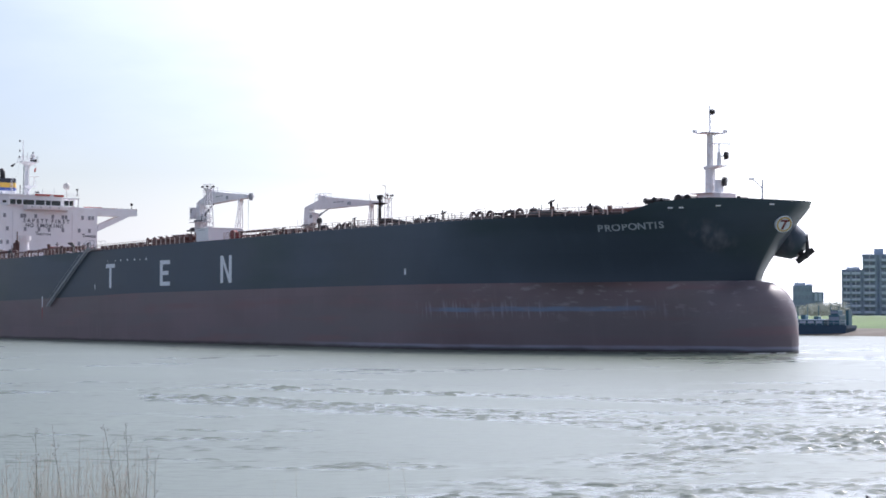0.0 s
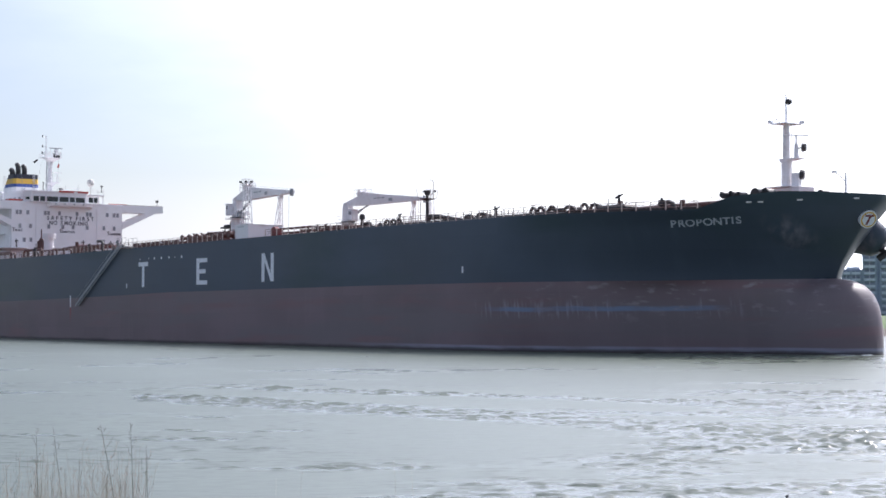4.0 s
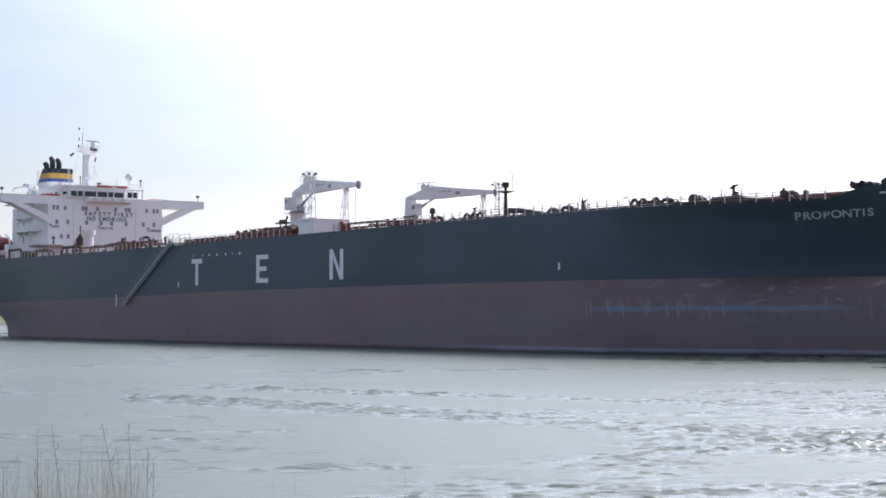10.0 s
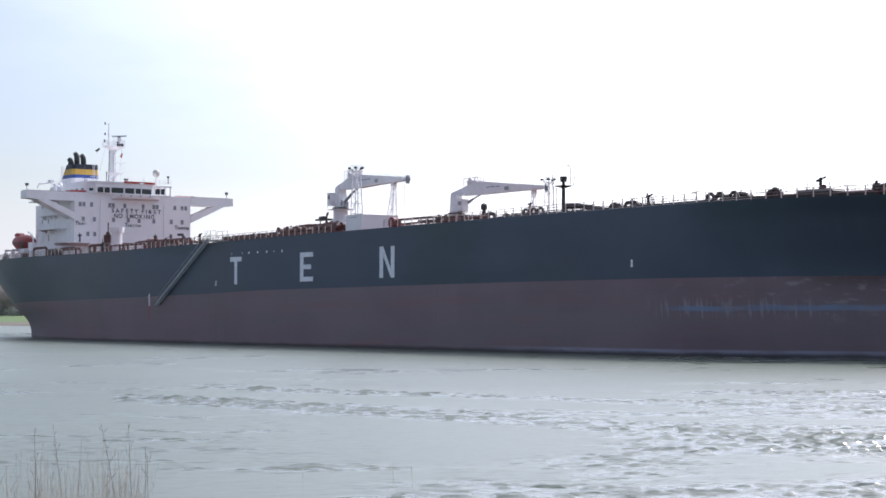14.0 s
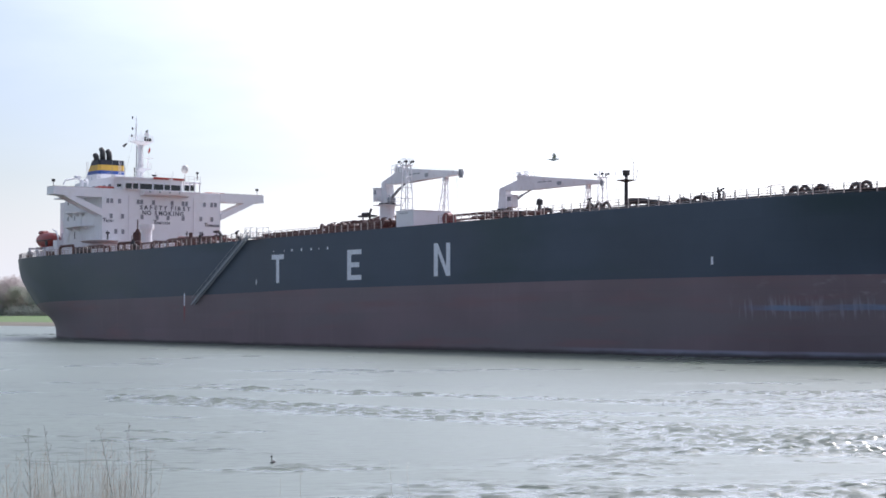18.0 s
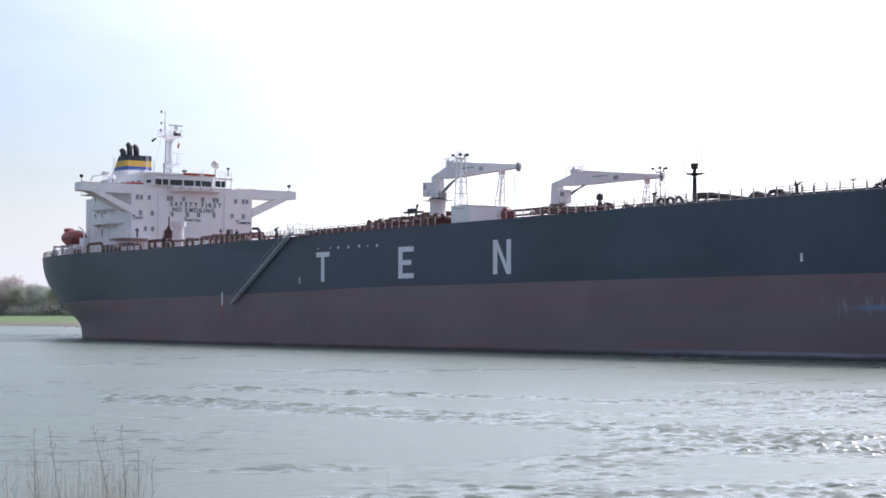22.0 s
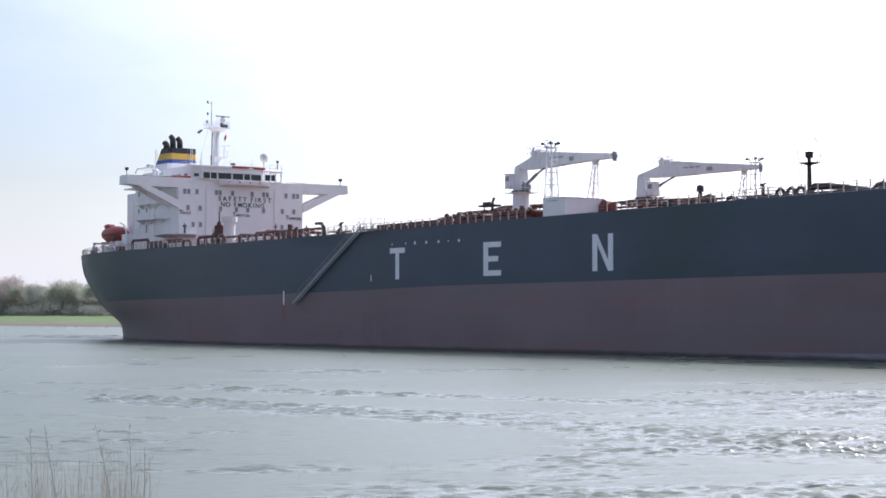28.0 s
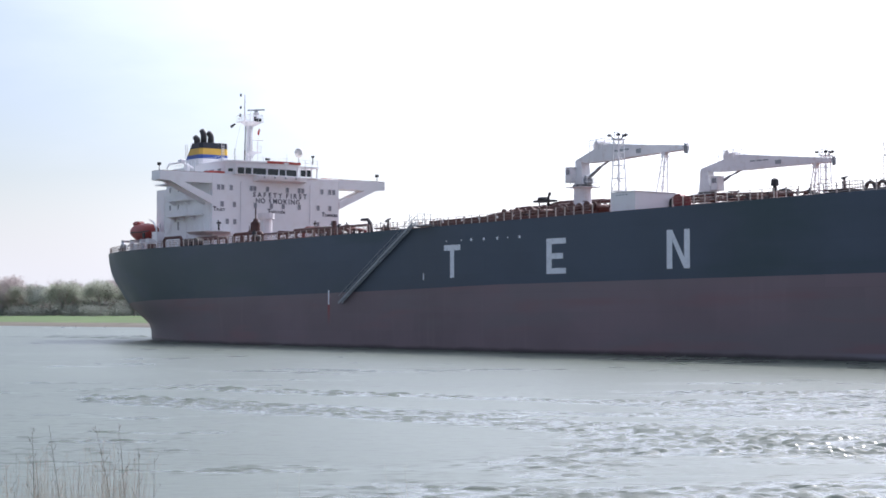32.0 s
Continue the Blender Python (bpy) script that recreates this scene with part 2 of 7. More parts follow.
M_DOME = material("weathered_dome", (0.55, 0.53, 0.5), 0.6, vary=0.15, scale=2.0)
M_ROOMGLASS = material("pale_cabin_glass", (0.26, 0.26, 0.29), 0.15, vary=0.35, scale=0.6, bump=0.0)


# ---- mesh helpers ----
def under(parent):
    """Parts go at most two levels below their thing."""
    while parent is not None and parent.parent is not None and parent.parent.parent is not None:
        parent = parent.parent
    return parent


def part(name, bm, mat, parent=None, label="", smooth=False):
    me = bpy.data.meshes.new(name)
    bmesh.ops.recalc_face_normals(bm, faces=bm.faces)
    if smooth:
        for f in bm.faces:
            f.smooth = True
    bm.to_mesh(me)
    bm.free()
    for m in mat if isinstance(mat, (list, tuple)) else (mat,):
        me.materials.append(m)
    ob = new(name, me)
    ob.parent = under(parent)
    if label:
        tagged(ob, label)
    return ob


def empty(name, m=None, parent=None):
    ob = new(name)
    ob.parent = parent
    if m is not None:
        ob.matrix_basis = m
    return ob


def share(name, mesh, m, parent=None):
    ob = new(name, mesh)
    ob.parent = under(parent)
    ob.matrix_basis = m
    return ob


def slab(bm, x0, x1, y0, y1, z0, z1, bevel=0.0):
    vs = [bm.verts.new(p) for p in ((x0, y0, z0), (x1, y0, z0), (x1, y1, z0), (x0, y1, z0), (x0, y0, z1), (x1, y0, z1), (x1, y1, z1), (x0, y1, z1))]
    fs = [bm.faces.new([vs[i] for i in q]) for q in ((3, 2, 1, 0), (4, 5, 6, 7), (0, 1, 5, 4), (1, 2, 6, 5), (2, 3, 7, 6), (3, 0, 4, 7))]
    if bevel:
        es = {e for f in fs for e in f.edges}
        bmesh.ops.bevel(bm, geom=list(es), offset=bevel, segments=1, affect="EDGES")
    return fs


def prism(bm, pts, axis, a, b):
    """A flat outline (two coordinates a point) pulled from a to b along axis 'x', 'y' or 'z'."""
    def at(p, v):
        return {"x": (v, p[0], p[1]), "y": (p[0], v, p[1]), "z": (p[0], p[1], v)}[axis]
    r0 = [bm.verts.new(at(p, a)) for p in pts]
    r1 = [bm.verts.new(at(p, b)) for p in pts]
    bm.faces.new(r0)
    bm.faces.new(list(reversed(r1)))
    for i in range(len(pts)):
        j = (i + 1) % len(pts)
        bm.faces.new((r0[i], r0[j], r1[j], r1[i]))


def rod(bm, p0, p1, r0, r1=None, seg=8, caps=True):
    r1 = r0 if r1 is None else r1
    p0, p1 = Vector(p0), Vector(p1)
    d = (p1 - p0).normalized()
    u = d.orthogonal().normalized()
    w = d.cross(u)
    rings = []
    for p, r in ((p0, r0), (p1, r1)):
        rings.append([bm.verts.new(p + r * (math.cos(k * math.tau / seg) * u + math.sin(k * math.tau / seg) * w)) for k in range(seg)])
    for k in range(seg):
        j = (k + 1) % seg
        bm.faces.new((rings[0][k], rings[0][j], rings[1][j], rings[1][k]))
    if caps:
        bm.faces.new(list(reversed(rings[0])))
        bm.faces.new(rings[1])


def tube(bm, pts, r, seg=8):
    """A pipe through points, mitred."""
    pts = [Vector(p) for p in pts]
    up = None
    rings = []
    for i, p in enumerate(pts):
        a = pts[max(i - 1, 0)]
        b = pts[min(i + 1, len(pts) - 1)]
        d = (b - a).normalized()
        u = d.orthogonal().normalized() if up is None else (up - up.dot(d) * d).normalized()
        up = u
        w = d.cross(u)
        rr = r[i] if isinstance(r, (list, tuple)) else r
        rings.append([bm.verts.new(p + rr * (math.cos(k * math.tau / seg) * u + math.sin(k * math.tau / seg) * w)) for k in range(seg)])
    for q, s in zip(rings, rings[1:]):
        for k in range(seg):
            j = (k + 1) % seg
            bm.faces.new((q[k], q[j], s[j], s[k]))
    bm.faces.new(list(reversed(rings[0])))
    bm.faces.new(rings[-1])


def ball(bm, c, r, sx=1, sy=1, sz=1, seg=12):
    m = Matrix.Translation(c) @ Matrix.Diagonal((sx, sy, sz, 1))
    bmesh.ops.create_uvsphere(bm, u_segments=seg, v_segments=max(6, seg * 2 // 3), radius=r, matrix=m)


def text_mesh(body, size, depth=0.02, bold=0.0):
    cu = bpy.data.curves.new("text", "FONT")
    cu.offset = bold
    cu.body, cu.size, cu.extrude, cu.align_x, cu.align_y = body, size, depth, "CENTER", "CENTER"
    ob = bpy.data.objects.new("text", cu)
    scene.collection.objects.link(ob)
    me = bpy.data.meshes.new_from_object(ob.evaluated_get(bpy.context.evaluated_depsgraph_get()))
    bpy.data.objects.remove(ob)
    bpy.data.curves.remove(cu)
    return me


def lerp(table, x):
    """Piecewise line through (x, y) pairs."""
    if x <= table[0][0]:
        return table[0][1]
    for (a, p), (b, q) in zip(table, table[1:]):
        if x <= b:
            return p + (q - p) * (x - a) / (b - a)
    return table[-1][1]

# ---- river, banks ----
HEAD = radians(53.98)                      # the river and the ship run at this angle to the picture
ALONG = Vector((math.cos(HEAD), -math.sin(HEAD), 0))
ACROSS = Vector((math.sin(HEAD), math.cos(HEAD), 0))
SHIP0 = Vector((-36.66, 300.17, 0))        # the ship's origin at the start
RIVER = Matrix(((ALONG.x, ACROSS.x, 0, SHIP0.x), (ALONG.y, ACROSS.y, 0, SHIP0.y), (0, 0, 1, 0), (0, 0, 0, 1)))


def water_material():
    m = bpy.data.materials.new("river_water")
    m.use_nodes = True
    n, l = m.node_tree.nodes, m.node_tree.links
    b = n["Principled BSDF"]
    v = n.new("ShaderNodeTexCoord").outputs["Object"]
    silt = noise_node(n, l, v, 0.02, 4)
    col = mix_node(n, l, range_node(n, l, silt, 0.35, 0.65), (0.09, 0.113, 0.085), (0.108, 0.134, 0.101))
    l.new(col, b.inputs["Base Color"])
    b.inputs["IOR"].default_value = 1.36
    # a fine wind texture dulls the calm stretches; the rippled bands keep a sharper gloss
    at = n.new("ShaderNodeAttribute")
    at.attribute_name = "ripple"
    band = at.outputs["Fac"]
    l.new(range_node(n, l, band, 0.1, 0.7, 0.18, 0.36), b.inputs["Roughness"])
    wave = noise_node(n, l, v, 1.0, 3, (0.9, 1.6, 1))
    rip = noise_node(n, l, v, 1.0, 3, (3.0, 5.5, 1))
    h = math_node(n, l, "MULTIPLY", wave, 0.09)
    h = math_node(n, l, "MULTIPLY_ADD", rip, 0.02, h)
    h = math_node(n, l, "MULTIPLY", h, 0.35)
    # short sharp ripples where the wind ruffles the water
    chop = noise_node(n, l, v, 1.0, 2, (1.9, 8.0, 1))
    h = math_node(n, l, "MULTIPLY_ADD", math_node(n, l, "MULTIPLY", chop, band), 0.015, h)
    bp = n.new("ShaderNodeBump")
    bp.inputs["Strength"].default_value, bp.inputs["Distance"].default_value = 1.0, 1.0
    l.new(h, bp.inputs["Height"])
    l.new(bp.outputs["Normal"], b.inputs["Normal"])
    return m


M_WATER = water_material()


def lattice_noise(px, py, seed):
    """Smooth value noise on a random lattice, 0 to 1."""
    g = np.random.RandomState(seed).rand(256, 256)
    i, j = np.floor(px).astype(int), np.floor(py).astype(int)
    u, w = px - i, py - j
    u, w = u * u * (3 - 2 * u), w * w * (3 - 2 * w)
    a, b = g[i % 256, j % 256], g[(i + 1) % 256, j % 256]
    c, d = g[i % 256, (j + 1) % 256], g[(i + 1) % 256, (j + 1) % 256]
    return (a * (1 - u) + b * u) * (1 - w) + (c * (1 - u) + d * u) * w


def smooth(a, b, v):
    t = np.clip((v - a) / (b - a), 0, 1)
    return t * t * (3 - 2 * t)


def ripple_bands(px, py):
    """Share of wind ripples on the water: two long ragged lanes and a ruffled stretch, calm water between."""
    ragged = 0.45 * lattice_noise(px / 9 + 7, py / np.where(py > 105, 9, 5) + 3, 1) + 0.3 * lattice_noise(px / 5, py / 2.2, 2) + 0.25 * lattice_noise(px / 2.2, py / 0.8, 3)
    lanes = 1.15 * np.exp(-((py - (73.5 - 1.04 * px)) / 4.2) ** 2) * smooth(-19, -15, px)
    lanes += 0.8 * np.exp(-((py - (92 - 0.68 * px)) / 2.6) ** 2) * smooth(-15, -10, px)
    lanes += 0.55 * smooth(-3, 14, px + 0.12 * (60 - py)) * smooth(108, 94, py)
    lanes += 0.3 * smooth(46, 42, py) * smooth(-5, 1, px)
    lanes += 0.35 * np.exp(-((py - 47.5) / 1.6) ** 2) * smooth(-9, -7, px) * smooth(0, -3, px)
    lanes += 0.3 * smooth(320, 150, py) * smooth(95, 120, py) * smooth(-30, 40, px)
    return smooth(0.36, 0.9, np.minimum(lanes, 1.0) * 0.56 + ragged * 0.85 - 0.06)


def wave_height(px, py, band):
    """Wind wavelets on the river: many small trains with flat troughs and steep short crests, strong in the rippled bands."""
    r = np.random.RandomState(12)
    far, off = np.clip((py - 60) / 40, 0, 1), np.clip((py - 105) / 45, 0, 1)
    h = np.zeros_like(px)
    for N, l0, l1, height, weight in ((60, 0.18, 0.42, 0.047, 1 - far), (56, 0.26, 0.6, 0.068, far * (1 - off)), (44, 0.8, 1.7, 0.1, off)):
        swell = np.zeros_like(px)
        for k in range(N):
            lam = l0 * (l1 / l0) ** (k / (N - 1)) * r.uniform(0.92, 1.08)
            a = math.radians(268) + r.normal(0, 0.18)
            kk = 2 * math.pi / lam
            swell += r.uniform(0.6, 1.3) * np.sin(kk * (px * math.cos(a) + py * math.sin(a)) + r.uniform(0, 6.3))
        # the crests come in short broken groups
        groups = smooth(0.3, 0.72, 0.6 * lattice_noise(px / l1 * 0.6 + 31, py / l1 / 1.3, 21) + 0.4 * lattice_noise(px / l1 * 1.1, py / l1 / 0.65 + 17, 22))
        swell *= math.sqrt(2 / N)
        h += height * weight * np.exp(0.42 * np.minimum(swell, 1.9)) * (0.12 + 0.16 * off + 1.25 * band * groups) * np.clip(py / 52, 0.75, 1)
    return h


def water_sheet():
    """One sheet: a fan of fine cells with real wavelets in view, coarse flat cells out to the horizon."""
    tan = np.concatenate([[-60, -12, -4, -1.6, -0.8], np.linspace(-0.285, 0.345, 700), [0.8, 1.6, 4, 12, 60]])
    dep = [14.0]
    while dep[-1] < 480:
        dep.append(dep[-1] + (0.5 if dep[-1] < 37.5 else 0.05 + max(0, dep[-1] - 55) * 0.0016 if dep[-1] < 110 else min(1.5, 0.18 + (dep[-1] - 110) * 0.01)))
    dep = np.array(dep + [500, 540, 620, 900, 1600, 4500])
    dep = np.concatenate([[-70, 0, 8], dep])
    T_, D = np.meshgrid(tan, dep)
    X = T_ * np.maximum(D, 30)
    far = np.clip((470 - D) / 60, 0, 1) * np.clip((D - 10) / 5, 0, 1) * (np.abs(T_ - 0.03) < 0.314)
    B = ripple_bands(X, D)
    Z = wave_height(X, D, B) * far
    nj, ni = X.shape
    me = bpy.data.meshes.new("water")
    co = np.stack([X, D, Z], -1).reshape(-1, 3).astype(np.float32)
    j, i = np.meshgrid(np.arange(nj - 1), np.arange(ni - 1), indexing="ij")
    q = (j * ni + i).ravel()
    quads = np.stack([q, q + 1, q + ni + 1, q + ni], -1).astype(np.int32)
    me.vertices.add(len(co))
    me.vertices.foreach_set("co", co.ravel())
    me.loops.add(quads.size)
    me.loops.foreach_set("vertex_index", quads.ravel())
    me.polygons.add(len(quads))
    me.polygons.foreach_set("loop_start", np.arange(0, quads.size, 4, dtype=np.int32))
    me.polygons.foreach_set("use_smooth", np.ones(len(quads), dtype=bool))
    me.update(calc_edges=True)
    me.attributes.new("ripple", "FLOAT", "POINT").data.foreach_set("value", B.ravel().astype(np.float32))
    me.materials.append(M_WATER)
    return new("water", me)


water = tagged(water_sheet(), "rippled grey-green river water under a bright sky", "river", kind="structure")

M_GRASSLAND = material("meadow_grass", (0.088, 0.152, 0.038), 0.9, vary=0.35, scale=0.03, fine=1.2, bump=0.4, tint=(0.14, 0.13, 0.06), tint_amount=0.5)
M_MUD = material("brown_shore", (0.13, 0.11, 0.085), 0.9, vary=0.3, scale=0.15, fine=2.0, bump=0.4)


def bank_strip(name, profile, x0, x1, n, mat_of, label):
    """A long bank in river axes: profile of (across, height), wobbling a little along its length."""
    b = bmesh.new()
    rows = []
    for i in range(n + 1):
        x = x0 + (x1 - x0) * i / n
        rows.append([b.verts.new((x, c + 1.2 * noise.noise((x * 0.02, k * 0.7, 0)), h + (0.25 * noise.noise((x * 0.03, k * 1.7, 5)) if h > 0 else 0))) for k, (c, h) in enumerate(profile)])
    for i in range(n):
        for k in range(len(profile) - 1):
            f = b.faces.new((rows[i][k], rows[i + 1][k], rows[i + 1][k + 1], rows[i][k + 1]))
            f.material_index = mat_of(k)
            f.smooth = True
    ob = part(name, b, (M_MUD, M_GRASSLAND))
    ob.matrix_basis = RIVER
    return tagged(ob, label, "river bank", kind="structure")


BANK = 133.0
bank_strip("ground", [(BANK - 3, -1.0), (BANK, 0.05), (BANK + 8, 0.9), (BANK + 14, 1.5), (BANK + 40, 3.4), (BANK + 70, 4.2), (BANK + 300, 4.2), (BANK + 3500, 4.0)],
           -4000, 1500, 220, lambda k: 0 if k < 3 else 1, "far river bank with brown shore and green meadow")

# near bank, on which the camera stands
bm = bmesh.new()
prof = [(-60, 2.7), (-6, 2.65), (3, 2.6), (9.5, 2.55), (12, 1.9), (16, 0.6), (21, -0.8)]
rows = []
for i in range(61):
    x = -60 + 2 * i
    rows.append([bm.verts.new((x, y, z + 0.12 * noise.noise((x * 0.3, y * 0.3, 3)))) for y, z in prof])
for i in range(60):
    for k in range(len(prof) - 1):
        f = bm.faces.new((rows[i][k], rows[i + 1][k], rows[i + 1][k + 1], rows[i][k + 1]))
        f.smooth = True
tagged(part("near_bank", bm, M_GRASSLAND), "grassy near bank sloping to the water", "river bank", kind="structure")

# ---- the ship ----
HB = 21.9      # half the beam
BOOT = 8.1     # nominal height of the paint line over the water
BOOT_LINE = [(-120, 6.45), (-90, 6.8), (-58, 6.95), (-40, 7.15), (-8, 7.6), (6, 7.9), (64, 8.15), (110, 8.15), (124, 8.3)]
ship = tagged(new("oil_tanker"), "large oil tanker with dark hull, red boot-topping and white superstructure", "ship")

TOP = [(-120, 15.3), (-95, 15.05), (-47, 14.9), (-22, 15.1), (16, 15.4), (65, 15.75), (100, 15.8), (116.5, 15.8), (119.6, 17.1), (124, 17.55), (127, 17.45), (133, 17.0)]
BOW_END = [(-6, 120.5), (0, 121.2), (4, 122.0), (8.3, 123.6), (9.4, 123.95), (11.3, 125.15), (13.2, 126.75), (15.3, 128.15), (16.4, 129.6), (16.75, 129.85), (17.0, 129.9), (17.4, 129.9)]
BOW_START = [(-6, 82), (4, 86), (8, 88), (17, 92)]
BOW_P = [(-6, 1.7), (8, 1.6), (9.4, 1.55), (11.3, 1.5), (17.4, 1.5)]
BOW_Q = [(-6, 0.78), (4, 0.74), (7, 0.78), (8.3, 0.82), (9.4, 0.8), (11.3, 0.75), (13.2, 0.7), (15.3, 0.64), (17.4, 0.6)]
STERN_END = [(-6, -112), (-1, -115.2), (1.7, -116), (2.6, -115.9), (4.0, -116.1), (7.0, -117.5), (8.6, -118.3), (10, -119.0), (12.5, -119.7), (16, -120.1)]
STERN_W = [(-6, 3), (-1, 5.6), (1.7, 5.4), (2.6, 5.6), (4, 6.8), (5.5, 8.3), (7, 9.3), (8.6, 10.2), (10, 11.0), (12.5, 11.8), (15.4, 12.0)]
STERN_START = [(-6, -40), (4, -52), (10, -64), (15.4, -74)]
STERN_Q = [(-6, 1.0), (15.4, 1.0)]


BULB_E = 0.72


BULB_TOP = [(104, 7.6), (117, 7.6), (122, 7.45), (124, 7.3), (125.2, 7.1), (126.2, 6.75), (127.2, 6.1), (128.0, 5.1), (128.6, 3.8), (129.0, 2.2), (129.15, 0.02)]
BULB_WIDTH = [(104, 5.4), (117, 5.4), (121, 5.25), (123, 4.95), (125, 4.35), (126.4, 3.7), (127.6, 2.85), (128.4, 2.0), (128.9, 1.15), (129.15, 0.02)]


def bulb_section(x):
    """Half width, rise and depth of the bulb at x."""
    return lerp(BULB_WIDTH, x), lerp(BULB_TOP, x), 8.0 * lerp(BULB_TOP, x) / 7.6


def bulb_half(x, z):
    hw, up, down = bulb_section(x)
    u = abs(z - 1.0) / max(up if z > 1 else down, 1e-3)
    return 0.0 if u >= 1 else hw * (1 - u ** (2 / BULB_E)) ** (BULB_E / 2)


def half_breadth(x, z):
    xs_, xb = lerp(STERN_START, z), lerp(BOW_START, z)
    if x < xs_:
        u = min(1, (xs_ - x) / (xs_ - lerp(STERN_END, z)))
        w = lerp(STERN_W, z)
        return w + (HB - w) * max(0, 1 - u ** 2.0) ** lerp(STERN_Q, z)
    if x > xb:
        u = min(1, (x - xb) / (lerp(BOW_END, z) - xb))
        h = HB * max(0, 1 - u ** lerp(BOW_P, z)) ** lerp(BOW_Q, z)
        if z < BOOT - 0.05 and x > 100:
            # the side fairs smoothly into the bulb
            g = bulb_half(x, z) - 0.04 + 0.12 * min(1, max(0, (121 - x) / 4))
            f = min(1, (x - 100) / 15)
            k = 5.0 * f * f * (3 - 2 * f) * min(1, max(0, lerp(BOW_END, z) - x) / 10) * min(1, max(0.3, (8.6 - z) / 1.6))
            h = max(0, 0.5 * (h + g + math.sqrt((h - g) ** 2 + k * k)) - 0.5 * k * (h / HB))
        return h
    return HB


def hull_rows(levels):
    """Rows of (x, half breadth, z) from stern to bow: a height, 'paint' (a share of the paint line's height), 'strake' (a share of the way up to the sheer) or 'sheer'."""
    rows = []
    for kind, v in levels:
        row = []
        for zone, k in (("s", 16), ("m", 24), ("b", 36)):
            for i in range(k + (zone == "b")):
                t = i / k
                zz = {"z": v, "paint": v * BOOT, "sheer": 17.2 if zone == "b" else 15.3, "strake": 14.6 + v * (2.6 if zone == "b" else 0.7)}[kind]
                if zone == "s":
                    a, b = lerp(STERN_END, zz), lerp(STERN_START, zz)
                    x = a + (b - a) * (1 - math.cos(t * math.pi / 2))
                elif zone == "m":
                    a, b = lerp(STERN_START, zz), lerp(BOW_START, zz)
                    x = a + (b - a) * t
                else:
                    a, b = lerp(BOW_START, zz), lerp(BOW_END, zz)
                    x = a + (b - a) * math.sin(t * math.pi / 2) ** 0.9
                z = {"z": v, "paint": v * lerp(BOOT_LINE, x), "sheer": lerp(TOP, x), "strake": 14.6 + v * (lerp(TOP, x) - 14.6)}[kind]
                row.append((x, half_breadth(x, zz if zone == "b" else z), z))
        rows.append(row)
    return rows


LEVELS = [("z", -6), ("z", -3), ("z", -1)] + [("paint", f) for f in (0.06, 0.25, 0.43, 0.6, 0.74, 0.85, 0.93, 1.0)] + [("z", 9.2), ("z", 10.5), ("z", 12), ("z", 13.6), ("z", 14.6), ("strake", 0.7), ("sheer", 0)]
hr = hull_rows(LEVELS)


def shell(name, j0, j1, mat, label):
    b = bmesh.new()
    for s in (-1, 1):
        vs = [[b.verts.new((x, s * h, z)) for x, h, z in row] for row in hr[j0:j1 + 1]]
        for q, r in zip(vs, vs[1:]):
            for i in range(len(q) - 1):
                b.faces.new((q[i], q[i + 1], r[i + 1], r[i]))
        if s < 0:
            first = [q[0] for q in vs]
        else:
            for k in range(len(vs) - 1):
                b.faces.new((first[k], first[k + 1], vs[k + 1][0], vs[k][0]))
    bmesh.ops.remove_doubles(b, verts=b.verts, dist=0.004)
    return part(name, b, mat, ship, label, smooth=True)


shell("hull_topside", 10, 17, M_TOPSIDE, "dark blue-black painted hull side")
shell("hull_boot_topping", 0, 10, M_BOOT, "worn red-brown antifouling paint below the line")

# deck, a little under the sheer line
bm = bmesh.new()
st = []
for x, h, z in hr[-1]:
    drop = 0.9 * min(1, max(0, (x - 117) / 3))     # the forecastle deck lies inside a bulwark
    x = min(x, lerp(BOW_END, z - 0.5 - drop) - 0.7) if drop else x
    h2 = max(0.0, (half_breadth(x, z - 0.12 - drop) - 0.35 if drop else h - 0.12))
    st.append((bm.verts.new((x, -h2, z - 0.12 - drop)), bm.verts.new((x, 0, z + 0.35 - drop)), bm.verts.new((x, h2, z - 0.12 - drop))))
for a, b in zip(st, st[1:]):
    for k in (0, 1):
        bm.faces.new((a[k], b[k], b[k + 1], a[k + 1]))
bmesh.ops.remove_doubles(bm, verts=bm.verts, dist=0.004)
part("deck", bm, M_DECK, ship, "oxide-red steel main deck")

# bulbous bow, standing half out of the water in ballast
bm = bmesh.new()
prev = None
N = 36
for i in range(33):
    x = 104 + 25.15 * math.sin(i / 32 * math.pi / 2)
    hw, top_, bot = bulb_section(x)
    ring = []
    for a in range(N):
        c, s = math.cos(a * math.tau / N), math.sin(a * math.tau / N)
        y = hw * math.copysign(abs(c) ** BULB_E, c)
        z = 1.0 + (top_ if s > 0 else bot) * math.copysign(abs(s) ** BULB_E, s)
        ring.append(bm.verts.new((x, y, z)))
    if prev:
        for a in range(N):
            b = (a + 1) % N
            bm.faces.new((prev[a], prev[b], ring[b], ring[a]))
    prev = ring
bmesh.ops.remove_doubles(bm, verts=bm.verts, dist=0.004)
part("bulbous_bow", bm, M_BOOT, ship, "rounded red-brown bulbous bow", smooth=True)


def letter(name, strokes, x0, z0, w, h):
    """White painted block mark: strokes are outlines in a unit box."""
    b = bmesh.new()
    for s in strokes:
        prism(b, [(x0 + p * w, z0 + q * h) for p, q in s], "y", -HB - 0.004, -HB - 0.03)
    return part(name, b, M_LETTER, ship, "white painted block letter on the dark hull")


def bar(a, b, c, d):
    return [(a, c), (b, c), (b, d), (a, d)]


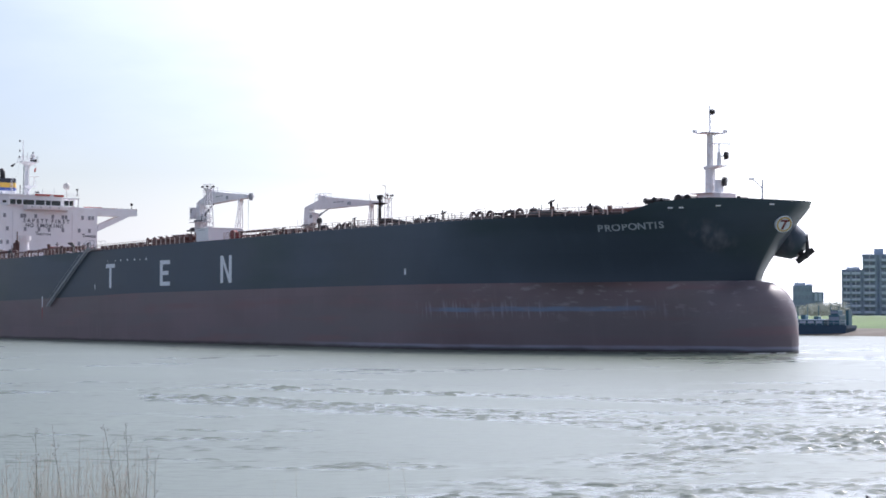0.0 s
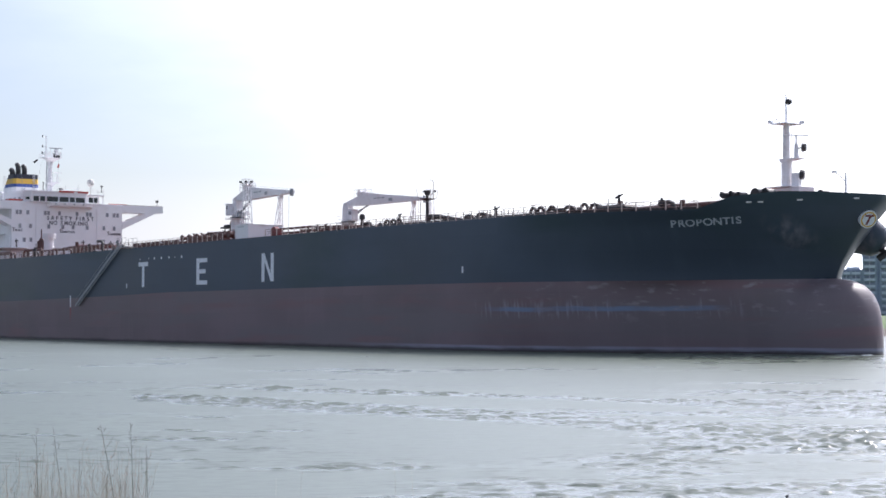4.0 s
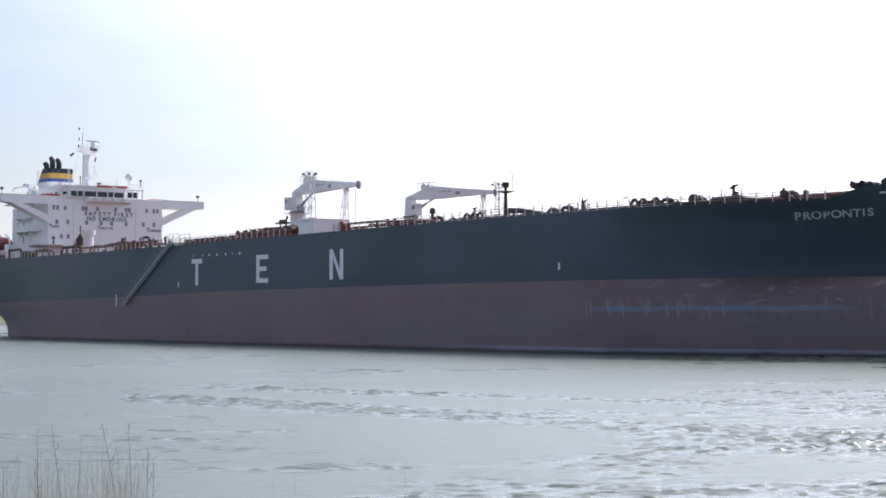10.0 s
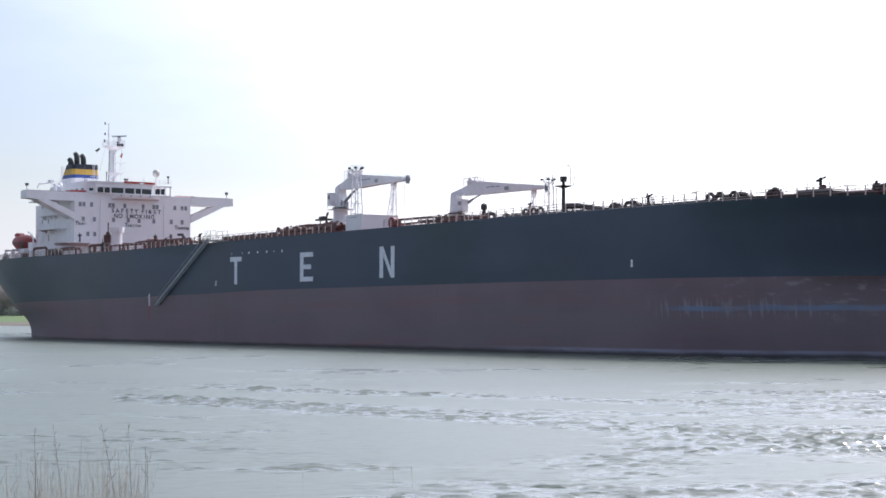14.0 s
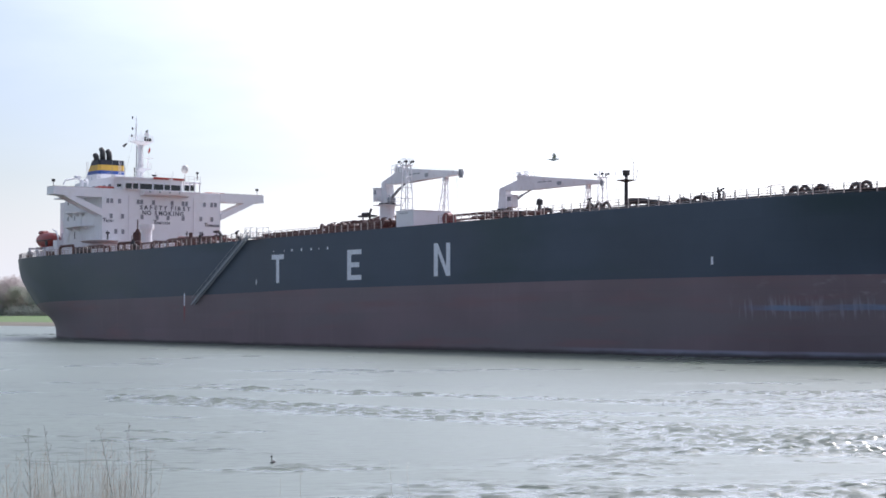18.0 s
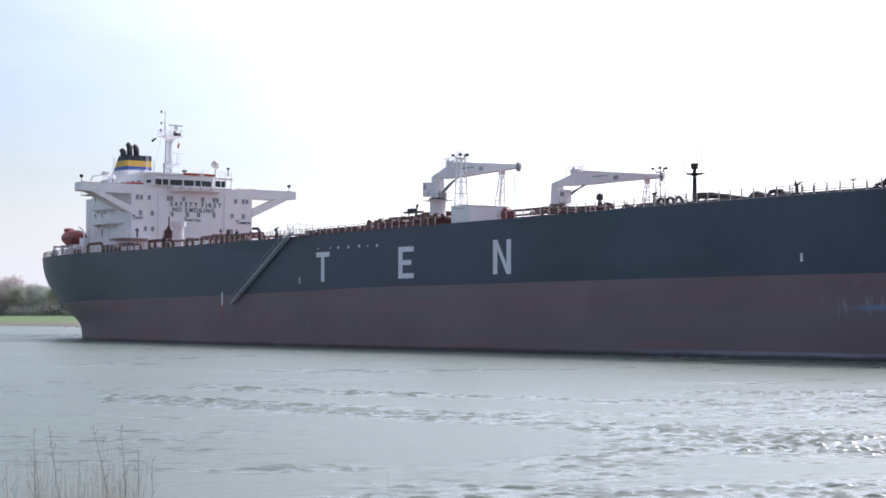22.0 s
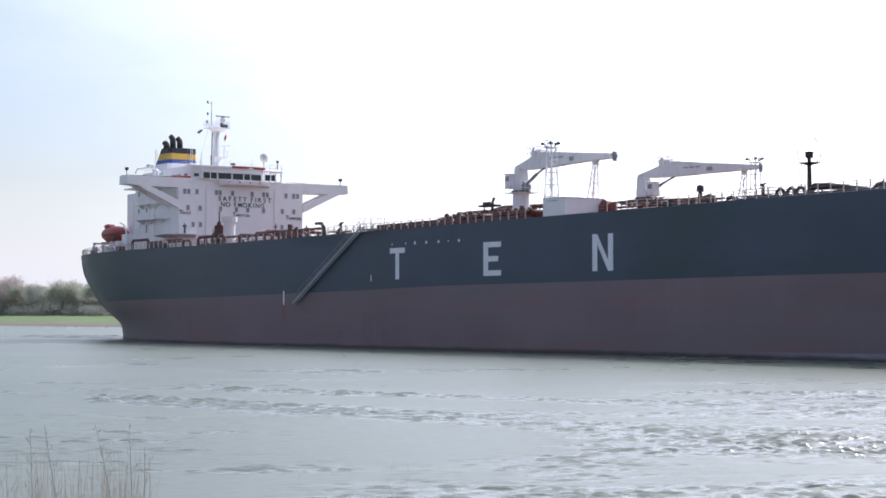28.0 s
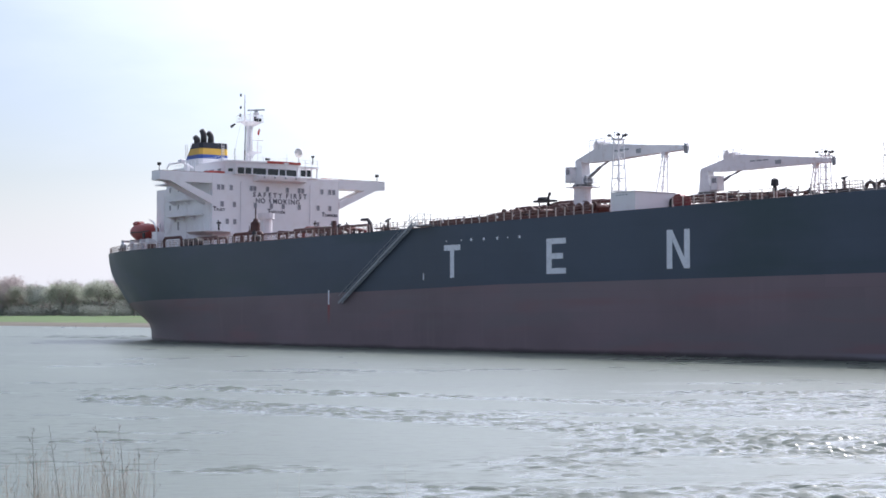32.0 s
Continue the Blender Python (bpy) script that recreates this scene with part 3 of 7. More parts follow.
letter("hull_letter", [bar(0, 1, 0.83, 1), bar(0.38, 0.62, 0, 0.83)], -3.25, 8.85, 3.35, 4.0)
letter("hull_letter", [bar(0, 0.27, 0, 1), bar(0.27, 1, 0.84, 1), bar(0.27, 0.85, 0.42, 0.58), bar(0.27, 1, 0, 0.16)], 16.5, 8.95, 3.4, 4.0)
letter("hull_letter", [bar(0, 0.24, 0, 1), bar(0.76, 1, 0, 1), [(0.24, 1), (0.24, 0.72), (0.76, 0.0), (0.76, 0.28)]], 36.2, 9.1, 3.4, 4.05)


def hull_mark(x, z0, z1, w=0.28, name="hull_mark"):
    b = bmesh.new()
    prism(b, bar(x - w / 2, x + w / 2, z0, z1), "y", -HB - 0.004, -HB - 0.025)
    return part(name, b, M_LETTER, ship)


hull_mark(-29.7, 5.75, 7.7, 0.34)
hull_mark(-7.6, 8.7, 9.5, 0.22)
hull_mark(84.34, 9.4, 10.2, 0.3)
for i, x in enumerate((-2.75, 0.3, 2.3, 4.8, 7.4, 9.4, 11.6)):
    b = bmesh.new()
    rod(b, (x, -HB - 0.004, 13.35), (x, -HB - 0.025, 13.35), 0.2 if i in (2, 3, 4, 6) else 0.11, seg=10)
    part("hull_mark", b, M_LETTER, ship)

# ---- bow: name, emblem, bolsters and anchor ----
def hull_frame(x, z, side=-1, out=0.02):
    """Pose on the hull's side: local x along the hull towards the bow (as read from outside), y up, z outwards."""
    e = 0.3
    p = Vector((x, side * half_breadth(x, z), z))
    tx = (Vector((x + e, side * half_breadth(x + e, z), z)) - Vector((x - e, side * half_breadth(x - e, z), z))).normalized()
    tz = (Vector((x, side * half_breadth(x, z + e), z + e)) - Vector((x, side * half_breadth(x, z - e), z - e))).normalized()
    nrm = tx.cross(tz).normalized() if side < 0 else tz.cross(tx).normalized()
    up = nrm.cross(tx)
    m = Matrix((tx, up, nrm)).transposed().to_4x4()
    m.translation = p + nrm * out
    return m


name_board = part("ship_name", bmesh.new(), M_LETTER, ship, "ship's name in pale letters on the bow")
for i, (ch, x) in enumerate(zip("PROPONTIS", (112.98, 113.78, 114.64, 115.49, 116.33, 117.22, 118.03, 118.58, 119.12))):
    me = text_mesh(ch, 1.22, 0.01, 0.022)
    me.materials.append(M_NAME)
    share("name_letter", me, hull_frame(x, 14.3 + 0.036 * i, -1, 0.05) @ Matrix.Diagonal((1.12, 1, 1, 1)), name_board)

# round emblem on the stem
em = bmesh.new()
ez = Vector((0.84, -0.36, -0.4)).normalized()
ex = Vector((0, 0, 1)).cross(ez).normalized()
m = Matrix((ex, ez.cross(ex), ez)).transposed().to_4x4()
m.translation = Vector((127.95, -0.1, 14.8)) + 0.3 * ez
bmesh.ops.create_cone(em, cap_ends=True, segments=28, radius1=1.0, radius2=1.0, depth=0.5, matrix=m)
emblem = part("bow_emblem", em, M_LETTER, ship, "round white and gold emblem on the stem")
b = bmesh.new()
bmesh.ops.create_cone(b, cap_ends=True, segments=28, radius1=0.88, radius2=0.88, depth=0.53, matrix=m)
part("emblem_ring", b, M_YELLOW, emblem)
b = bmesh.new()
bmesh.ops.create_cone(b, cap_ends=True, segments=28, radius1=0.72, radius2=0.72, depth=0.56, matrix=m)
part("emblem_disc", b, M_LETTER, emblem)
b = bmesh.new()
slab(b, -0.5, 0.55, 0.32, 0.55, 0.0, 0.3)
prism(b, [(-0.3, -0.6), (-0.05, -0.6), (0.25, 0.32), (-0.02, 0.32)], "z", 0.0, 0.3)
bmesh.ops.transform(b, matrix=m, verts=b.verts)
part("emblem_stroke", b, M_REDPIPE, emblem)

# the starboard bolster lies close to the shell, the port one stands out over the stem
b = bmesh.new()
grid = []
for i in range(17):
    row = []
    for j in range(17):
        u, w = (i - 8) / 8, (j - 8) / 8
        rise = 0.16 * max(0, 1 - min(1, u * u + w * w)) ** 2 - 0.012
        row.append(b.verts.new(hull_frame(122.7 + 2.2 * u, 13.0 + 2.3 * w, -1, rise).translation))
    grid.append(row)
for r0_, r1_ in zip(grid, grid[1:]):
    for j in range(16):
        b.faces.new((r0_[j], r1_[j], r1_[j + 1], r0_[j + 1]))
part("anchor_bolster", b, M_TOPSIDE, ship, "dark rounded anchor bolster on the bow flare", smooth=True)
for s in (1,):
    b = bmesh.new()
    path_ = [(115.0, 3.6, 15.3), (119.0, 6.0, 14.5), (121.5, 7.2, 13.4), (123.0, 7.8, 12.5), (123.5, 8.0, 12.15)]
    tube(b, path_, [2.8, 2.7, 2.35, 1.8, 1.15], 28)
    bol = part("anchor_bolster", b, M_TOPSIDE, ship, "dark rounded anchor bolster on the bow flare", smooth=True)
    b = bmesh.new()
    c = Vector((123.8, s * 8.1, 11.5))
    rod(b, c + Vector((-1.2, -s * 0.4, 0.4)), c + Vector((0.5, s * 0.1, -0.3)), 0.28, seg=8)
    rod(b, c + Vector((-0.7, -0.6, -0.9)), c + Vector((0.8, 0.7, 0.55)), 0.4, 0.36, 8)
    rod(b, c + Vector((0.3, 0.2, 0.0)), c + Vector((0.2, 0.3, 2.5)), 0.34, 0.06, 6)
    rod(b, c + Vector((-0.3, -0.3, -0.6)), c + Vector((-0.7, 0.5, 1.2)), 0.3, 0.06, 6)
    part("anchor", b, M_DARK, bol, "dark stockless anchor")

for x, z in ((121.0, 16.45), (122.0, 16.45), (125.2, 16.6), (128.95, 16.75)):
    m = hull_frame(x, z, -1, 0.02)
    b = bmesh.new()
    slab(b, -0.3, 0.3, -0.08, 0.08, -0.02, 0.02, 0.05)
    bmesh.ops.transform(b, matrix=m, verts=b.verts)
    part("fairlead", b, M_WHITE, ship, "pale oval mooring fairlead")

# ---- foremast ----
bm = bmesh.new()
rod(bm, (116.4, 0, 17.0), (116.4, 0, 22.0), 0.62, 0.56, 14)
rod(bm, (116.4, 0, 22.0), (116.4, 0, 25.9), 0.42, 0.36, 14)
mast = part("foremast", bm, M_CREAM, ship, "pale steel foremast with platforms", smooth=False)
bm = bmesh.new()
slab(bm, 115.4, 117.4, -1.5, 1.5, 25.9, 26.0)
slab(bm, 115.2, 115.6, -1.7, -1.3, 26.0, 26.35)
slab(bm, 117.2, 117.6, 1.3, 1.7, 26.0, 26.35)
rod(bm, (116.4, 0, 26.0), (116.4, 0, 29.3), 0.14, 0.06, 6)
for y in (-1.9, 1.9):
    rod(bm, (116.4, y * 0.5, 26.0), (116.4, y * 0.85, 26.4), 0.05, seg=5)
for a, b_ in (((115.7, -1.0), (117.2, -1.0)), ((115.7, 1.0), (117.2, 1.0)), ((117.2, -1.0), (117.2, 1.0))):
    rod(bm, (*a, 26.5), (*b_, 26.5), 0.03, seg=4)
part("mast_top_platform", bm, M_CREAM, mast)
bm = bmesh.new()
ball(bm, (116.6, 0.2, 28.5), 0.42, 1, 1, 0.85)
part("signal_lamp", bm, M_DARK, mast)
bm = bmesh.new()
prism(bm, [(115.9, 21.6), (118.6, 21.9), (118.6, 22.0), (115.9, 22.0)], "y", -0.6, 0.6)
rod(bm, (117.9, 0, 22.0), (117.9, 0, 23.6), 0.3, 0.2, 8)
rod(bm, (117.9, 0, 23.6), (117.9, 0, 24.6), 0.09, seg=6)
rod(bm, (117.0, -1.0, 24.6), (118.8, 1.0, 24.55), 0.07, seg=6)
part("mast_radar", bm, M_CREAM, mast, "small radar scanner on a bracket")
for z, yy, r in ((23.2, 0.6, 0.5), (20.1, 0.3, 0.6)):
    bm = bmesh.new()
    rod(bm, (118.2, yy, z), (118.6, yy + 0.25, z - 0.03), r, r * 0.85, 14)
    rod(bm, (117.9, yy * 0.6, z - 0.1), (118.2, yy, z), 0.07, seg=6)
    part("searchlight", bm, M_DARK, mast, "dark round horn and searchlight")
bm = bmesh.new()
rod(bm, (117.8, 0.1, 17.0), (117.8, 0.1, 20.3), 0.62, 0.55, 10)
part("mast_pedestal", bm, M_CREAM, mast)
bm = bmesh.new()
slab(bm, 115.4, 119.4, -1.3, 1.3, 16.9, 18.7, 0.05)
slab(bm, 114.6, 118.4, -1.7, 1.5, 18.7, 18.8)
part("mast_house", bm, M_CREAM, mast, "pale low deckhouse under the mast")
bm = bmesh.new()
for s in (-0.22, 0.22):
    rod(bm, (117.05, s, 17.8), (116.95, s, 25.9), 0.035, seg=4)
for k in range(24):
    rod(bm, (117.0, -0.22, 18 + k * 0.33), (117.0, 0.22, 18 + k * 0.33), 0.025, seg=4)
part("mast_ladder", bm, M_CREAM, mast)

# forecastle winches, vents and small posts
for x, y, r in ((118.2, -12.0, 0.28), (118.6, -11.0, 0.34), (118.9, -10.2, 0.3), (118.3, -7.0, 0.6), (119.0, -6.2, 0.6), (119.6, -4.4, 0.4), (124.5, -3.4, 0.4)):
    z = 17.15
    b = bmesh.new()
    rod(b, (x, y, z + r * 0.75), (x, y + 1.1, z + r * 0.75), r, seg=16)
    rod(b, (x, y - 0.15, z + r * 0.75), (x, y, z + r * 0.75), r * 1.15, seg=16)
    slab(b, x - r * 0.8, x + r * 0.8, y, y + 1.0, z - 0.2, z + r * 0.5)
    part("mooring_winch", b, M_DARK, ship, "dark mooring winch drum")
b = bmesh.new()
rod(b, (127.2, -2.5, 17.2), (127.2, -2.5, 19.6), 0.12, 0.09, 6)
tube(b, [(127.2, -2.5, 18.6), (126.7, -3.1, 19.4), (126.4, -3.4, 19.7)], 0.06, 5)
slab(b, 126.2, 126.6, -3.6, -3.2, 19.6, 19.8)
part("bow_post", b, M_CREAM, ship, "slim post and davit at the bow")
b = bmesh.new()
rod(b, (129.0, 2.3, 17.3), (129.6, 2.7, 18.9), 0.03, 0.02, 4)
part("jack_staff", b, M_CREAM, ship)

# ---- deckhouse ----
FX, AX = -80.75, -97.0        # fore and aft ends
HW = 12.15                    # half its width
house = tagged(empty("superstructure", None, ship), "white accommodation block with bridge wings")
bm = bmesh.new()
slab(bm, AX, FX, -HW, HW, 14.6, 27.4, 0.06)
part("house_wall", bm, M_WHITE, house, "white painted steel front and side walls")
bm = bmesh.new()
slab(bm, AX - 1.4, AX + 0.4, -11.9, 11.9, 14.6, 24.0, 0.06)
part("aft_house", bm, M_WHITE, house)

# bridge wings with raked undersides and box struts
for s in (-1, 1):
    b = bmesh.new()
    prism(b, [(s * HW, 27.4), (s * 21.5, 27.4), (s * 21.55, 25.95), (s * 18.5, 25.75), (s * HW, 25.75)], "x", FX - 2.9, FX + 0.02)
    wing = part("bridge_wing", b, M_WHITE, house, "white cantilevered bridge wing")
    b = bmesh.new()
    prism(b, [(s * HW, 22.3), (s * HW, 23.6), (s * 17.3, 25.74), (s * 19.6, 25.74)], "x", FX - 0.5, FX + 0.1)
    part("wing_strut", b, M_WHITE, wing, "sloping white wing bracket")
    b = bmesh.new()
    prism(b, [(s * HW, 22.3), (s * HW, 23.6), (s * 17.3, 25.74), (s * 19.6, 25.74)], "x", FX - 2.85, FX - 2.4)
    part("wing_strut", b, M_WHITE, wing)
    b = bmesh.new()
    slab(b, FX - 2.8, FX - 0.1, s * 12.8 - 0.06 if s > 0 else -21.4, 21.4 if s > 0 else -12.8, 27.41, 27.46)
    part("wing_top", b, M_DECK, wing)
    b = bmesh.new()
    rod(b, (FX - 1.5, s * 20.9, 27.4), (FX - 1.5, s * 20.9, 28.35), 0.06, seg=6)
    rod(b, (FX - 1.5, s * 20.9, 28.3), (FX - 1.5, s * 20.9, 28.75), 0.3, 0.34, 10)
    part("wing_lamp", b, M_DARK, wing, "black signal lamp on a stalk")
b = bmesh.new()
slab(b, FX - 4.3, FX - 2.9, 10.7, 14.6, 27.45, 27.75)
part("awning", b, M_REDRAIL, house, "red awning rail")
b = bmesh.new()
slab(b, FX - 2.6, FX - 0.4, -12.4, -9.6, 27.47, 27.8, 0.05)
part("awning", b, M_REDRAIL, house, "red awning rail")
b = bmesh.new()
tube(b, [(-90, -15.6, 28.5), (-90, -15.2, 29.3), (-90, -12.9, 29.7), (-90, -10.8, 28.9)], 0.16, 8)
slab(b, -90.6, -89.4, -13.3, -12.4, 29.6, 30.2, 0.08)
rod(b, (-90, -12.0, 27.4), (-90, -12.0, 29.4), 0.35, seg=10)
part("provision_crane", b, M_WHITE, house, "small white stores crane behind the wing")

# wheelhouse
outline = [(-92, -9.3), (-81.6, -9.3), (-80.4, -8.0), (-80.2, -2.3), (-80.2, 1.3), (-80.5, 3.95), (-92, 3.95)]
bm = bmesh.new()
prism(bm, outline, "z", 27.3, 29.35)
wheel = part("wheelhouse", bm, M_WHITE, house, "white wheelhouse with a band of dark windows")
bm = bmesh.new()
prism(bm, [(x + (0.25 if x > -90 else 0), y + (-0.15 if y < 0 else 0.1)) for x, y in outline], "z", 29.35, 29.65)
part("wheelhouse_roof", bm, M_WHITE, wheel)
bm = bmesh.new()
prism(bm, [(-79.94, -2.4), (-79.8, -2.4), (-80.1, 4.15), (-80.24, 4.15)], "z", 29.4, 29.8)
part("roof_edge", bm, M_REDRAIL, wheel, "red painted roof edge")
# walkway under the bridge windows, its face sloping inwards
bm = bmesh.new()
rims = []
for z, out in ((26.3, 0.1), (26.55, 1.5), (27.2, 1.7), (27.25, 1.7)):
    rims.append([bm.verts.new((FX + out * k_, y, z)) for y, k_ in ((-4.6, 0.02), (-4.2, 0.7), (-2.6, 1.0), (3.4, 1.0), (5.0, 0.7), (5.4, 0.02))])
for r0_, r1_ in zip(rims, rims[1:]):
    for i in range(5):
        bm.faces.new((r0_[i], r0_[i + 1], r1_[i + 1], r1_[i]))
bm.faces.new(rims[-1])
part("bridge_gallery", bm, M_WHITE, wheel, "white walkway below the bridge windows")
for y in (-3.4, -1.4, 0.6, 2.6):
    b = bmesh.new()
    slab(b, FX + 1.66, FX + 1.84, y - 0.14, y + 0.14, 26.85, 27.12, 0.03)
    part("bridge_lamp", b, M_STEEL, wheel)


def front_x(y):
    """Where the wheelhouse's front stands at this breadth."""
    return lerp([(-9.3, -81.6), (-8.0, -80.4), (-2.3, -80.2), (1.3, -80.2), (3.95, -80.5)], y)


for y0, y1 in ((-8.95, -8.35), (-7.65, -6.5), (-6.25, -5.2), (-4.85, -2.45), (-2.12, -0.15), (0.1, 1.2), (1.42, 3.5)):
    b = bmesh.new()
    z0, z1 = (27.5, 28.5) if y0 > -8 else (27.8, 28.3)
    p, q = Vector((front_x(y0), y0, 0)), Vector((front_x(y1), y1, 0))
    nrm = Vector((q.y - p.y, p.x - q.x, 0)).normalized() * 0.04
    lean = Vector((0.08, 0, 0))
    ring = [(p - nrm, z0), (q - nrm, z0), (q - nrm, z1), (p - nrm, z1)]
    lo_ = [b.verts.new((v.x, v.y, z)) for v, z in ring]
    hi_ = [b.verts.new((v.x + 2 * nrm.x, v.y + 2 * nrm.y, z)) for v, z in ring]
    b.faces.new(lo_)
    b.faces.new(list(reversed(hi_)))
    for i in range(4):
        b.faces.new((lo_[i], lo_[(i + 1) % 4], hi_[(i + 1) % 4], hi_[i]))
    part("bridge_window", b, M_GREYGLASS, wheel)
for y in (-8.1, -6.38, -5.0, -2.3, -0.02, 1.3, 3.7):
    b = bmesh.new()
    slab(b, front_x(y) - 0.02, front_x(y) + 0.09, y - 0.07, y + 0.07, 27.42, 28.62, 0.02)
    part("window_mullion", b, M_WHITE, wheel)
for z0, z1 in ((27.4, 27.48), (28.55, 28.66)):
    b = bmesh.new()
    ys_ = (-9.3, -8.0, -2.3, 1.3, 3.95)
    for y0, y1 in zip(ys_, ys_[1:]):
        prism(b, [(front_x(y0) - 0.05, y0), (front_x(y0) + 0.12, y0), (front_x(y1) + 0.12, y1), (front_x(y1) - 0.05, y1)], "z", z0, z1)
    part("window_rail", b, M_WHITE, wheel)
for x in (-90.5, -88.3, -86.1, -83.6):
    b = bmesh.new()
    slab(b, x - 0.55, x + 0.55, -9.35, -9.27, 27.8, 28.4)
    part("bridge_window", b, M_ROOMGLASS, wheel)

# front windows in rows, each a dark pane in a raised frame
pane = bmesh.new()
slab(pane, 0, 0.05, -0.3, 0.3, -0.42, 0.42, 0.02)
pane_me = part("window", pane, M_ROOMGLASS, house)
frame_b = bmesh.new()
for a in (slab(frame_b, 0, 0.07, -0.38, -0.3, -0.5, 0.5), slab(frame_b, 0, 0.07, 0.3, 0.38, -0.5, 0.5), slab(frame_b, 0, 0.07, -0.3, 0.3, 0.42, 0.5), slab(frame_b, 0, 0.07, -0.3, 0.3, -0.5, -0.42)):
    pass
wf = part("window_frame", frame_b, M_WHITE, house)
FRONT = [(25.15, (-11.0, -10.25, -8.7, -4.97, -4.29, -1.88, 1.94, 4.22, 4.92, 8.7, 10.27, 11.04)),
         (22.4, (-10.36, -8.1, -4.19, -1.13, 1.12, 4.24, 7.96, 10.29)),
         (19.6, (-9.4, -8.0, 7.9))]
k = 0
for z, ys_ in FRONT:
    for y in ys_:
        m = Matrix.Translation((FX, y, z))
        if k == 0:
            pane_me.matrix_basis, wf.matrix_basis = m, m
        else:
            share("window", pane_me.data, m, house)
            share("window_frame", wf.data, m, house)
        k += 1
for z in (25.4, 22.4, 19.2):
    for x in (-95.5, -92.5):
        m = Matrix.Translation((x, -HW, z)) @ Matrix.Rotation(radians(-90), 4, "Z") @ Matrix.Diagonal((1, 1, 1.0 if z > 20 else 1.6, 1))
        share("window", pane_me.data, m, house)
        share("window_frame", wf.data, m, house)


def sign(body, size, y, z, mat, label, stretch=1.0):
    me = text_mesh(body, size, 0.01, 0.03 * size)
    me.materials.append(mat)
    m = Matrix(((0, 0, 1, FX + 0.03), (1, 0, 0, y), (0, 1, 0, z), (0, 0, 0, 1)))
    ob = share("painted_sign", me, m @ Matrix.Diagonal((stretch, 1, 1, 1)), house)
    return tagged(ob, label)


for body, z in (("SAFETY FIRST", 24.15), ("NO SMOKING", 23.16)):
    y0, y1 = (-4.83, 5.87) if body[0] == "S" else (-4.19, 4.47)
    weight = [0.4 if ch == " " else 0.55 if ch == "I" else 1.0 for ch in body]
    for i, ch in enumerate(body):
        if ch != " ":
            mid_ = (sum(weight[:i]) + weight[i] / 2) / sum(weight)
            sign(ch, 1.1, y0 + (y1 - y0) * mid_, z, M_TEXTDARK, "dark block letter of the safety notice")
for word, y0, y1, z in (("TRUST", -11.94, -9.78, 21.45), ("TRADITION", -1.81, 1.45, 21.38), ("TEAMWORK", 8.72, 11.9, 21.2)):
    for i, ch in enumerate(word):
        big_ = i == 0
        wide = (y1 - y0 - 0.55) / (len(word) - 1)
        sign(ch, 1.0 if big_ else 0.62, y0 + 0.27 if big_ else y0 + 0.55 + wide * (i - 0.5), z + (0.12 if big_ else 0), M_TEXTDARK, "dark painted motto letter")

# side galleries: short tapered balconies with brackets, and the broad lower platform that turns the corner
def rail_run(b, pts, h=1.0, step=1.5, r=0.025, bars=(0.5, 1.0)):
    """Posts and bars along a line of points on a floor."""
    pts = [Vector(p) for p in pts]
    for p, q in zip(pts, pts[1:]):
        n_ = max(1, int(round((q - p).length / step)))
        for i in range(n_ + 1):
            c = p.lerp(q, i / n_)
            rod(b, c, c + Vector((0, 0, h)), r, seg=4)
        for k in bars:
            rod(b, p + Vector((0, 0, h * k)), q + Vector((0, 0, h * k)), r, seg=4)


for z, x0, x1, out in ((23.5, -95.2, -85.6, 1.5), (20.85, -95.0, -83.6, 1.75)):
    b = bmesh.new()
    prism(b, [(x0, -HW), (x0 + 0.8, -HW - out), (x1 - 2.6, -HW - out), (x1, -HW - 0.25), (x1, -HW)], "z", z - 0.2, z)
    g = part("side_gallery", b, M_WHITE, house, "short white side gallery with a thin rail")
    for xx in (x0 + 1.4, x0 + 4.4, x1 - 3.2):
        b = bmesh.new()
        prism(b, [(-HW, z - 0.95), (-HW, z - 0.2), (-HW - out * 0.85, z - 0.2)], "x", xx, xx + 0.12)
        part("gallery_bracket", b, M_WHITE, g)
    b = bmesh.new()
    rail_run(b, [(x0 + 0.1, -HW - 0.1, z), (x0 + 0.85, -HW - out + 0.06, z), (x1 - 2.6, -HW - out + 0.06, z), (x1 - 0.1, -HW - 0.3, z)])
    part("gallery_rail", b, M_WHITE, g)
b = bmesh.new()
rims = []
for z, k_ in ((17.5, 0.62), (17.78, 0.95), (17.84, 1.0), (18.0, 1.0)):
    ring = [(-86.0, -HW + 0.02), (-85.4, -HW - 2.2 * k_), (-82.0, -HW - 2.6 * k_), (FX + 1.1 * k_, -HW - 2.0 * k_), (FX + 2.0 * k_, -HW + 1.0), (FX + 1.7 * k_, -9.6), (FX + 0.02, -8.6)]
    rims.append([b.verts.new((x, y, z)) for x, y in ring])
for r0_, r1_ in zip(rims, rims[1:]):
    for i in range(6):
        b.faces.new((r0_[i], r0_[i + 1], r1_[i + 1], r1_[i]))
b.faces.new(rims[0])
b.faces.new(rims[-1])
low_gal = part("corner_platform", b, M_WHITE, house, "broad white platform round the front corner")
b = bmesh.new()
rail_run(b, [(-85.3, -HW - 2.1, 18.0), (-82.0, -HW - 2.5, 18.0), (FX + 1.0, -HW - 1.9, 18.0), (FX + 1.9, -HW + 0.9, 18.0), (FX + 1.6, -9.6, 18.0)])
part("platform_rail", b, M_WHITE, low_gal)
b = bmesh.new()
